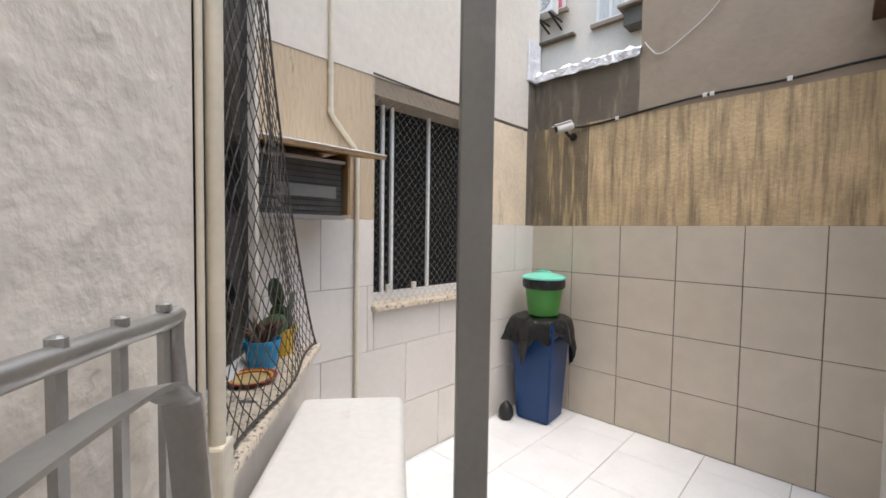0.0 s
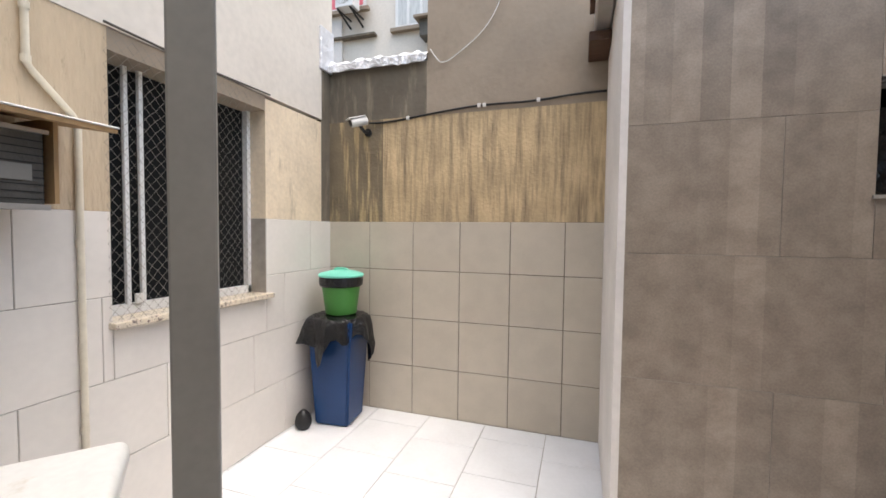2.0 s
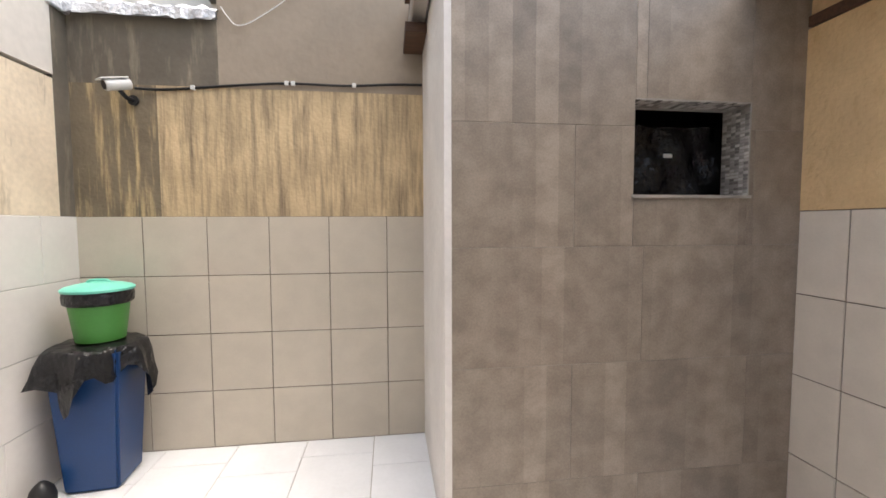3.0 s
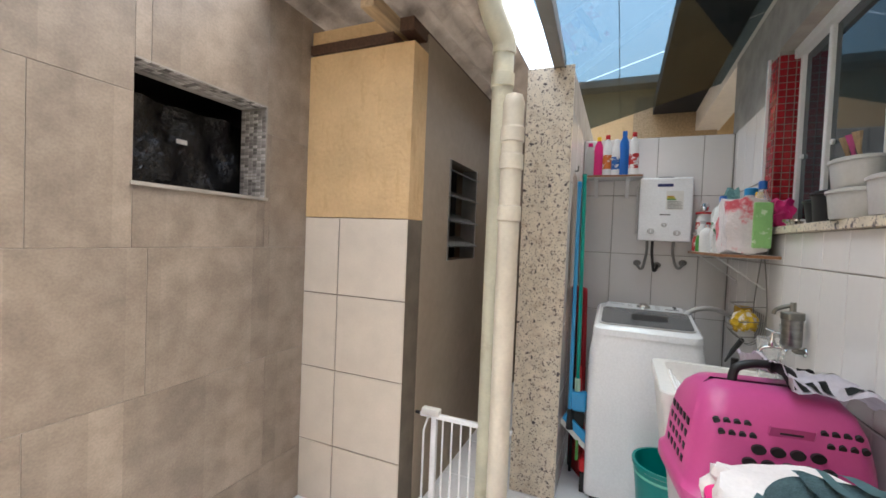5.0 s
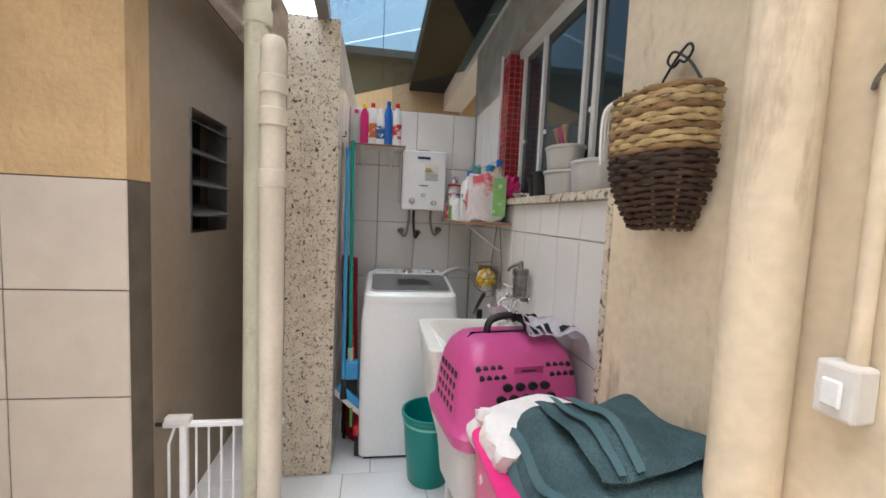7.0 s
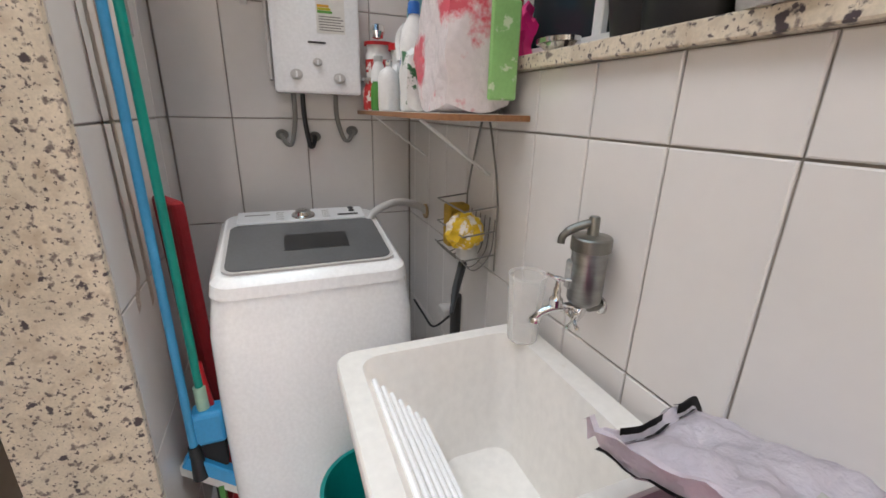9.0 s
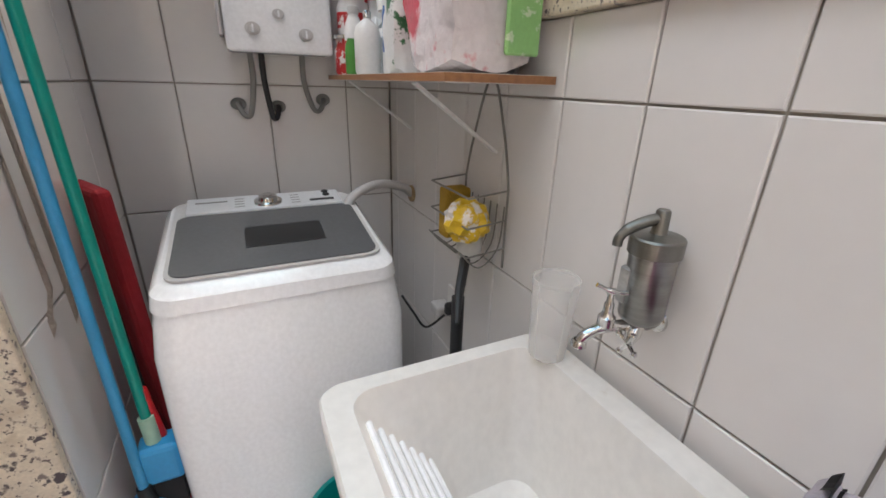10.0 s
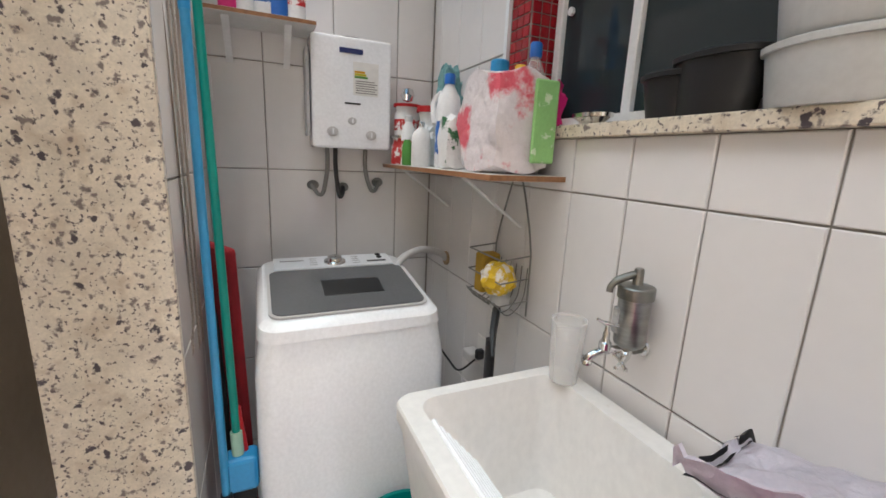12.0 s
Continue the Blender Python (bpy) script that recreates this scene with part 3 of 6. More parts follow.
part("bay", bm_box(-9, -3.25, 6.93, 7.0, -0.1, 12), M["white_paint"], far, "white painted bay")


def far_window(x0, x1, z0, z1, y, inner, label):
    w = part("window", bm_box(x0, x1, y - 0.03, y + 0.005, z0, z1), M["alu_white"], far)
    part("pane", bm_box(x0 + 0.06, x1 - 0.06, y - 0.035, y - 0.031, z0 + 0.06, z1 - 0.06), inner, w, label)
    for k in (1, 2):
        xx = x0 + (x1 - x0) * k / 3
        part("mullion", bm_box(xx - 0.025, xx + 0.025, y - 0.05, y - 0.036, z0, z1), M["alu_white"], w)
    part("sill", bm_box(x0 - 0.08, x1 + 0.08, y - 0.1, y, z0 - 0.07, z0 - 0.005), M["plaster_beige"], w)


M["pink_curtain"] = mat("pink_curtain", (0.75, 0.2, 0.25), 0.8, var=0.1, scale=4, stretch=(8, 1, 1))
M["pale_curtain"] = mat("pale_curtain", (0.6, 0.62, 0.62), 0.8, var=0.08, scale=4, stretch=(8, 1, 1))
M["ac_dark"] = mat("grimy_grille", (0.13, 0.12, 0.1), 0.7, var=0.1, scale=8)
far_window(-3.6, -2.7, 5.8, 7.1, 6.93, M["pink_curtain"], "pink curtain behind glass")
far_window(-2.1, -1.3, 5.33, 6.7, 7.0, M["pale_curtain"], "pale curtain behind glass")
part("ledge", bm_box(-4.2, -2.5, 6.87, 7.0, 5.26, 5.30), M["plaster_grey"], far)
cond = part("condenser", bm_box(-3.1, -2.72, 6.45, 6.7, 5.62, 6.1, 0.01), M["alu_white"], far, "white air conditioner condenser")
part("fan_grille", bm_lathe([(0.17, 0), (0.17, 0.01), (0, 0.01)], 20, at=(-2.93, 6.44, 5.85), axis="y"), M["ac_dark"], cond)
for x in (-3.05, -2.78):
    part("bracket", bm_tube([(x, 6.95, 5.45), (x, 6.45, 5.6), (x, 6.95, 5.6)], 0.02, 6), M["black"], cond)
acb = part("old_air_conditioner", bm_box(-1.5, -1.15, 6.7, 7.0, 5.0, 5.3, 0.01), M["ac_dark"], far, "old brown air conditioner")
part("cover", bm_box(-1.58, -1.1, 6.6, 7.0, 5.3, 5.34), M["plaster_beige"], acb)

# foil flashing on the end wall
b = bmesh.new()
rng = random.Random(4)
prof = [(-0.05, 0.0), (-0.055, 0.055), (-0.02, 0.085), (0.12, 0.09), (0.24, 0.06)]
cols_ = []
for i in range(23):
    x = XL + 0.0 + 0.88 * i / 22
    cols_.append([b.verts.new((x, YE + p[0] + rng.uniform(-0.012, 0.012), 2.765 + p[1] + rng.uniform(-0.012, 0.012))) for p in prof])
for a_, c_ in zip(cols_, cols_[1:]):
    for k in range(4):
        b.faces.new((a_[k], c_[k], c_[k + 1], a_[k + 1]))
M["foil"] = mat("crumpled_foil_flashing", (0.78, 0.78, 0.8), 0.35, 0.35, var=0.06, scale=12, bump=0.02, bscale=30)
flash = tagged(part("foil_flashing", b, M["foil"], smooth=False), "crumpled silvery foil flashing on the wall top", "flashing")
b = bm_box(XL + 0.0, XL + 0.028, YE - 0.16, YE + 0.02, 2.76, 3.1, 0.006)
tagged(part("foil_upstand", b, M["foil"]), "silvery foil upstand in the wall corner", "flashing")

# security camera and its cable
cc = thing("security_camera", "white bullet security camera with black bracket on the wall", "camera")
mc = Matrix.Translation((-0.33, YE - 0.11, 2.325)) @ Euler((radians(18), 0, radians(-38))).to_matrix().to_4x4()
part("housing", bm_lathe([(0, -0.07), (0.03, -0.07), (0.034, -0.06), (0.034, 0.06), (0.03, 0.068), (0, 0.068)], 20, axis="y"), M["white_plastic"], cc, smooth=True, m=mc)
part("hood", bm_box(-0.036, 0.036, -0.09, 0.06, 0.03, 0.038, 0.003), M["white_plastic"], cc, m=mc)
part("lens", bm_lathe([(0, -0.002), (0.026, -0.002), (0.026, 0.0), (0, 0.0)], 18, at=(0, -0.072, 0), axis="y"), M["black"], cc, m=mc)
part("bracket", bm_tube([(-0.33, YE - 0.1, 2.30), (-0.31, YE - 0.06, 2.26), (-0.30, YE - 0.005, 2.26)], 0.013, 8), M["black"], cc)
part("foot", bm_lathe([(0, 0), (0.032, 0), (0.03, 0.016), (0, 0.016)], 16, at=(-0.30, YE - 0.018, 2.26), axis="y"), M["black"], cc)
cable = thing("camera_cable", "black cable clipped along the plaster wall", "cable")
pts = [(-0.28, YE - 0.03, 2.33), (-0.1, YE - 0.012, 2.335), (0.3, YE - 0.012, 2.375), (0.62, YE - 0.012, 2.40), (1.0, YE - 0.012, 2.40), (1.3, YE - 0.012, 2.42), (1.5, YE - 0.012, 2.425)]
part("cord", bm_tube(arc(pts), 0.008, 6), M["black"], cable)
for x, z in ((0.05, 2.35), (0.62, 2.40), (0.66, 2.40), (1.05, 2.403)):
    part("clip", bm_box(x - 0.012, x + 0.012, YE - 0.022, YE - 0.004, z - 0.012, z + 0.014), M["white_plastic"], cable)
wire = thing("loose_wire", "thin white wire hanging down the beige wall", "wire")
part("cord", bm_tube(arc([(0.23, YE - 0.01, 2.86), (0.27, YE - 0.012, 2.80), (0.33, YE - 0.012, 2.75), (0.45, YE - 0.012, 2.80), (0.68, YE - 0.012, 2.99), (0.80, YE - 0.012, 3.3), (0.8, YE - 0.012, 3.9)]), 0.004, 5), M["white_plastic"], wire)

# eaves of the tiled block
ev = thing("eaves_board", "dark brown wooden eaves boards with a grey gutter", "eaves")
part("upper_board", bm_box(XB - 0.16, XB + 0.02, YB + 0.02, YE - 0.3, 2.80, 2.885, 0.004), M["wood_dark"], ev)
part("gutter", bm_box(XB - 0.13, XB - 0.04, YB + 0.3, YE - 0.02, 2.68, 2.80, 0.01), M["alu"], ev)
part("lower_board", bm_box(XB - 0.16, XB - 0.032, YE - 0.35, YE - 0.02, 2.62, 2.68, 0.004), M["wood_dark"], ev)

# ---- windows ----
def net(name, origin, du, dv, nu, nv, parent, bulge=None, r=0.0011, mat_="net"):
    """Knotted net: zigzag cords over a surface patch. du, dv: whole extents."""
    b = bmesh.new()
    o, du, dv = Vector(origin), Vector(du), Vector(dv)
    w = du.cross(dv).normalized()
    rg = random.Random(7)
    jit = {}

    def at(i, j):
        if (i, j) not in jit:
            jit[(i, j)] = (rg.uniform(-.12, .12), rg.uniform(-.12, .12))
        a, c = (i + jit[(i, j)][0]) / nu, (j + jit[(i, j)][1]) / nv
        a, c = min(max(a, 0), 1), min(max(c, 0), 1)
        return bulge(a, c) if bulge else o + du * a + dv * c + w * 0.004 * math.sin(9 * a + 7 * c)
    for j in range(nv):
        for i in range(nu):
            if (i + j) % 2:
                segs = [((i, j), (i + 1, j + 1))]
            else:
                segs = [((i + 1, j), (i, j + 1))]
            for p, q in segs:
                P, Q = at(*p), at(*q)
                t = (Q - P)
                if t.length < 1e-5:
                    continue
                u = t.normalized().orthogonal().normalized() * r
                v2 = t.normalized().cross(u).normalized() * r
                ring = [[b.verts.new(X + u), b.verts.new(X - u * 0.5 + v2 * 0.87), b.verts.new(X - u * 0.5 - v2 * 0.87)] for X in (P, Q)]
                for k in range(3):
                    b.faces.new((ring[0][k], ring[0][(k + 1) % 3], ring[1][(k + 1) % 3], ring[1][k]))
    return part(name, b, M[mat_], parent)


M["net"] = mat("grey_nylon_net", (0.25, 0.23, 0.2), 0.7, var=0.05)
M["net_dark"] = mat("dark_nylon_net", (0.07, 0.06, 0.05), 0.7, var=0.05)

w1 = thing("window_1", "dark sliding window with white bars behind a net", "window", "", "structure")
# solid near-black box painted as the unlit room
part("shade_box", bm_box(XL - 0.9, XL - 0.215, WY0 - 0.15, WY1 + 0.25, WZ0 - 0.3, WZ1 + 0.2), M["painted_dark"], w1)
b = bm_box(XL - 0.16, XL - 0.12, WY0, WY1, WZ1 - 0.04, WZ1 - 0.002)
bm_box(XL - 0.16, XL - 0.12, WY0, WY1, WZ0 + 0.002, WZ0 + 0.05, bm=b)
bm_box(XL - 0.16, XL - 0.12, WY1 - 0.03, WY1 - 0.002, WZ0, WZ1, bm=b)
bm_box(XL - 0.16, XL - 0.12, WY0 + 0.002, WY0 + 0.02, WZ0, WZ1, bm=b)
part("window_frame", b, M["alu_white"], w1)
for y in (WY0 + 0.16, WY0 + 0.235, WY0 + 0.56):
    part("bar", bm_box(XL - 0.14, XL - 0.118, y - 0.011, y + 0.011, WZ0 + 0.03, WZ1 - 0.03, 0.003), M["alu_white"], w1)
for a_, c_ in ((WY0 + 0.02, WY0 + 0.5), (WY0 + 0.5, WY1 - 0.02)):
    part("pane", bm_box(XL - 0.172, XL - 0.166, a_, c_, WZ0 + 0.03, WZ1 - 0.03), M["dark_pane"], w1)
for y in (WY0 + 0.2, WY0 + 0.42):
    part("latch", bm_box(XL - 0.12, XL - 0.1, y - 0.018, y + 0.018, WZ0 + 0.05, WZ0 + 0.1, 0.004), M["white_plastic"], w1)
part("window_sill", bm_box(XL - 0.12, XL + 0.05, WY0 - 0.02, WY1 + 0.03, WZ0 - 0.03, WZ0 + 0.002, 0.004), M["granite"], w1, "worn marble sill")
part("head", bm_box(XL - 0.21, XL + 0.004, WY0, WY1, WZ1 - 0.1, WZ1 - 0.003), M["plaster_beige"], w1)
net("net", (XL + 0.01, WY0 - 0.02, WZ0 - 0.01), (0, WY1 - WY0 - 0.1, 0), (0, 0, WZ1 - WZ0 - 0.02), 34, 46, w1, r=0.0008, mat_="net")
part("head_cord", bm_tube([(XL + 0.02, WY0 - 0.02, WZ1 + 0.01), (XL + 0.025, WY0 + 0.5, WZ1 - 0.004), (XL + 0.02, WY1 + 0.03, WZ1 + 0.01)], 0.006, 5), M["net_dark"], w1)

w2 = thing("window_2", "dark open window with white frame in the stucco wall", "window", "", "structure")
# the room's darkness is this box's black colour
part("shade_box", bm_box(-0.2, 0.62, -0.7, -0.32, 1.0, 2.9), M["painted_dark"], w2, m=SL)
part("side_frame", bm_box(-0.04, 0.0, -0.24, -0.2, 1.015, 2.9, 0.004), M["alu_white"], w2, m=SL)
part("sash_frame", bm_box(0.22, 0.3, -0.24, -0.2, 1.015, 2.9, 0.004), M["black"], w2, m=SL)
part("sash", bm_box(0.3, 0.63, -0.235, -0.225, 1.015, 2.9), M["dark_pane"], w2, m=SL)
part("sash_left", bm_box(-0.2, -0.04, -0.235, -0.225, 1.015, 2.9), M["dark_pane"], w2, m=SL)
part("track", bm_box(-0.18, 0.62, -0.26, -0.17, 1.013, 1.03, 0.003), M["alu_white"], w2, m=SL)


def netshape(a, c):
    z = 1.014 + c * 2.0
    far_x = 0.75 - 0.34 * min(1, c * 1.5) ** 0.7 + 0.10 * max(0, c - 0.55)
    x = -0.2 + a * (far_x + 0.2)
    y = 0.0 - 0.10 * math.sin(min(1, c * 1.3) * 1.57) * a - 0.015 * math.sin(a * 9)
    return SL @ Vector((x, y, z))


w2net = thing("window_net", "sagging knotted safety net tied to the sill edge", "net")
net("mesh", (0, 0, 0), (1, 0, 0), (0, 0, 1), 34, 62, w2net, bulge=netshape, r=0.0016, mat_="net_dark")
part("edge_cord", bm_tube([netshape(1, k / 30) for k in range(31)], 0.004, 5), M["net_dark"], w2net)
part("sill_cord", bm_tube([netshape(k / 12, 0.004) for k in range(13)], 0.004, 5), M["net_dark"], w2net)

dp = thing("drain_pipe", "thin cream pipe down the stucco wall edge", "pipe")
part("tube", bm_tube([SL @ Vector((-0.225, 0.018, 1.10)), SL @ Vector((-0.225, 0.018, 3.6))], 0.014, 14), M["pvc"], dp, smooth=True)
part("second_tube", bm_tube([SL @ Vector((-0.252, 0.006, 1.10)), SL @ Vector((-0.252, 0.006, 3.6))], 0.006, 10), M["pvc"], dp, smooth=True)
part("box", bm_box(-0.245, -0.195, 0.0, 0.035, 0.985, 1.11, 0.006, 2), M["pvc"], dp, m=SL)

# air conditioner with a wooden hood
M["plank"] = mat("weathered_plywood", (0.42, 0.27, 0.13), 0.75, var=0.1, scale=5, stretch=(1, 6, 1))
M["ac_grille"] = mat("dusty_dark_grille", (0.09, 0.085, 0.075), 0.7, var=0.1, scale=8, bump=0.003, bscale=80)
ac = thing("air_conditioner", "old grey window air conditioner set into the wall", "air conditioner")
part("case", bm_box(XL + 0.0, -0.44, 0.10, 0.54, 1.53, 1.80, 0.008), M["ac_grille"], ac, "dark dusty grille case")
part("lower_trim", bm_box(-0.44, -0.432, 0.09, 0.55, 1.525, 1.545), M["alu"], ac)
part("upper_trim", bm_box(-0.44, -0.432, 0.09, 0.55, 1.79, 1.805), M["alu"], ac)
part("logo_bar", bm_box(-0.4395, -0.434, 0.20, 0.50, 1.625, 1.68), M["steel_grey"], ac)
for k in range(9):
    z = 1.56 + k * 0.025
    part("fin", bm_box(-0.439, -0.4365, 0.11, 0.535, z, z + 0.004), M["black"], ac)
hood = thing("wooden_hood", "plywood hood with white foil over the air conditioner", "hood")
mh = Matrix.Translation((XL, 0, 1.885)) @ Matrix.Rotation(radians(9), 4, "Y")
part("board", bm_box(0.0, 0.36, 0.02, 0.70, -0.008, 0.008), M["plank"], hood, m=mh)
part("cover", bm_box(-0.0, 0.365, 0.015, 0.705, 0.009, 0.016, 0.003), M["white_plastic"], hood, "white foil cover", m=mh)
part("side_board", bm_box(XL, -0.42, 0.556, 0.57, 1.55, 1.85), M["plank"], hood)

cd = thing("wall_conduit", "cream conduit running down the tiled wall", "conduit")
part("tube", bm_tube([(XL + 0.02, 0.60, 4.4), (XL + 0.02, 0.60, 2.09), (XL + 0.022, 0.62, 2.06), (XL + 0.022, 0.745, 1.93), (XL + 0.022, 0.764, 1.90), (XL + 0.022, 0.764, 0.01)], 0.0135, 10), M["pvc"], cd, smooth=True)
for y, z in ((0.60, 2.3), (0.60, 2.1), (0.764, 1.4), (0.764, 0.6)):
    part("clamp", bm_lathe([(0.0165, -0.014), (0.0165, 0.014)], 12, at=(XL + 0.02, y, z)), M["pvc"], cd)

# ---- courtyard: loose things ----
bins = thing("blue_bin", "dark blue square plastic bin standing in the corner", "bin")
b = bmesh.new()
bmesh.ops.create_cone(b, cap_ends=True, segments=4, radius1=0.19, radius2=0.25, depth=0.80)
bmesh.ops.bevel(b, geom=b.edges[:], offset=0.014, segments=2, affect="EDGES")
part("body", b, M["blue_bin"], bins, m=rotz(-0.40, 2.35, 0.402, 50))


def rag(name, cx, cy, z, r, drop, parent, material, seed, label=""):
    """A bin liner pulled over a rim: flat top with a ragged skirt."""
    rg = random.Random(seed)
    b = bmesh.new()
    n_ = 40
    rings = []
    ph = [rg.uniform(0, 6.28) for _ in range(6)]
    for k, (rr, dz) in enumerate(((0.0, 0.012), (r * 0.55, 0.012), (r * 0.92, 0.006), (r * 1.0, -0.01), (r * 1.06, -drop * 0.35), (r * 1.08, -drop * 0.7), (r * 1.13, -drop))):
        ring = []
        for i in range(n_):
            a = 6.28319 * i / n_
            wob = 0.0 if k < 3 else (k - 2) * 0.012 * (math.sin(5 * a + ph[0]) + 0.8 * math.sin(9 * a + ph[1]) + 0.6 * math.sin(14 * a + ph[2]))
            dd = 0.0 if k < 5 else (k - 4) * drop * 0.22 * (math.sin(3 * a + ph[3]) + 0.7 * math.sin(7 * a + ph[4]))
            sq = 1 + 0.10 * abs(math.sin(2 * a)) if k else 1
            ring.append(b.verts.new((cx + (rr * sq + wob * r * 3) * math.cos(a), cy + (rr * sq + wob * r * 3) * math.sin(a), z + dz + dd + rg.uniform(-.004, .004))))
        rings.append(ring)
    for p, q in zip(rings, rings[1:]):
        for i in range(n_):
            b.faces.new((p[i], p[(i + 1) % n_], q[(i + 1) % n_], q[i]))
    bmesh.ops.remove_doubles(b, verts=b.verts, dist=0.0005)
    return part(name, b, material, parent, label, smooth=True)


bag = thing("bin_liner", "black plastic bin liner pulled over the blue bin", "bin bag")
rag("sheet", -0.40, 2.35, 0.81, 0.215, 0.2, bag, M["black_bag"], 3)
gb = thing("green_bucket_bin", "green plastic bucket bin with a mint lid on the blue bin", "bin")
part("bucket", bm_lathe([(0, 0), (0.095, 0), (0.1170, 0.0067), (0.1498, 0.2576), (0.1568, 0.2598), (0.1568, 0.2744), (0.1404, 0.2744), (0.1111, 0.0112), (0, 0.01)], 32, at=(-0.39, 2.36, 0.826)), M["green_bin"], gb, smooth=True)
part("liner_rim", bm_lathe([(0.1509, 0.2128), (0.1638, 0.2240), (0.1673, 0.2632), (0.1626, 0.2890), (0.1404, 0.2856)], 32, at=(-0.39, 2.36, 0.826)), M["black_bag"], gb, "black bin liner rim", smooth=True)
part("lid", bm_lathe([(0.1696, 0.2890), (0.1720, 0.3024), (0.1580, 0.3136), (0.1170, 0.3248), (0.0585, 0.3360), (0.0526, 0.3326), (0, 0.297)], 32, at=(-0.39, 2.36, 0.826)), M["mint"], gb, "mint green lid", smooth=True)
part("lid_handle", bm_tube(arc([(-0.45, 2.36, 1.157), (-0.43, 2.36, 1.172), (-0.35, 2.36, 1.172), (-0.33, 2.36, 1.157)]), 0.008, 8), M["mint"], gb, smooth=True)
blk = thing("black_plunger_head", "small black rubber ball on the floor beside the bin", "rubber ball")
part("ball", bm_lathe([(0, 0), (0.04, 0.002), (0.058, 0.03), (0.06, 0.06), (0.05, 0.1), (0.03, 0.125), (0.014, 0.14), (0, 0.142)], 20, at=(-0.56, 2.12, 0.0)), M["black"], blk, smooth=True)

lb = thing("white_chest", "white plastic chest with a rounded lid below the sill", "chest")
part("body", bm_box(-0.28, 0.39, 0.03, 0.32, 0.0, 0.86, 0.02, 2), M["white_plastic"], lb, m=SL)
part("lid", bm_box(-0.30, 0.41, 0.015, 0.345, 0.863, 0.932, 0.026, 4), M["white_plastic"], lb, smooth=True, m=SL)

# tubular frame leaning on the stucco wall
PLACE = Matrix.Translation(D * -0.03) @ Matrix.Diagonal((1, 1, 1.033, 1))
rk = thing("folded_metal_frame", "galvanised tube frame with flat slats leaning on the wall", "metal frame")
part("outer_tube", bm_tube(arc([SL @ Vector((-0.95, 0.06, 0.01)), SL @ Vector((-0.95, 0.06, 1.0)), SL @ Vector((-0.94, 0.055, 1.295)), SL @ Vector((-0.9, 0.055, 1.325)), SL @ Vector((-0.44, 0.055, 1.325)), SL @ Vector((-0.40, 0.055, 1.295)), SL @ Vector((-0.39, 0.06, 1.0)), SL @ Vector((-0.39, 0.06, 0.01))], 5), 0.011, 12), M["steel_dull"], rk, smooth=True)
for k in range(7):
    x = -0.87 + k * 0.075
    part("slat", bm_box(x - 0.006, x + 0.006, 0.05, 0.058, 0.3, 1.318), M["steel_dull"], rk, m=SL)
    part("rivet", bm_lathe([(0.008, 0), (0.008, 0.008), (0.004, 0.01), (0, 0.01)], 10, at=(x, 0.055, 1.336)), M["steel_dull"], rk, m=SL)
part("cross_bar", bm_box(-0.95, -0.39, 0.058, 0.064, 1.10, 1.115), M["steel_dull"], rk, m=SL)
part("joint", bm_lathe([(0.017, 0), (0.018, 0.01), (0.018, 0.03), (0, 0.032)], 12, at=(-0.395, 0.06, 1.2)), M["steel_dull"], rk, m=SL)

PLACE = Matrix.Translation(D * -0.10) @ Matrix.Diagonal((1, 1, 1.045, 1))
ld = thing("step_ladder", "folded aluminium step ladder with a bent flat handle", "step ladder")


def strip(pts, wdir, w, t):
    """A flat bar bent along points; wdir: its width's direction."""
    b = bmesh.new()
    P = [Vector(p) for p in pts]
    wv = Vector(wdir).normalized() * (w / 2)
    rings = []
    for i, p in enumerate(P):
        tt = (P[min(i + 1, len(P) - 1)] - P[max(i - 1, 0)]).normalized()
        nn = tt.cross(wv).normalized() * (t / 2)
        rings.append([b.verts.new(p + wv + nn), b.verts.new(p + wv * 0.6 + nn * 2.2), b.verts.new(p - wv * 0.6 + nn * 2.2), b.verts.new(p - wv + nn), b.verts.new(p - wv - nn), b.verts.new(p + wv - nn)])
    for p, q in zip(rings, rings[1:]):
        for k in range(6):
            b.faces.new((p[k], p[(k + 1) % 6], q[(k + 1) % 6], q[k]))
    bmesh.ops.recalc_face_normals(b, faces=b.faces)
    return b


wd = SL.to_3x3() @ Vector((0, 1, 0.15))
hp = arc([SL @ Vector((p[0] - 0.05, p[1], p[2])) for p in ((-0.76, 0.13, 0.01), (-0.745, 0.13, 0.9), (-0.74, 0.13, 1.2), (-0.70, 0.128, 1.265), (-0.62, 0.125, 1.285), (-0.47, 0.125, 1.29), (-0.42, 0.125, 1.27), (-0.40, 0.127, 1.22), (-0.37, 0.13, 0.9), (-0.33, 0.13, 0.01))], 6)
part("rail", strip(hp, wd, 0.035, 0.004), M["steel_dull"], ld, smooth=True)
for z in (0.3, 0.6, 0.9):
    part("tread", bm_box(-0.74, -0.36, 0.11, 0.15, z, z + 0.02, 0.004), M["steel_dull"], ld, m=SL)

# pots on the sill
PLACE = Matrix.Identity(4)
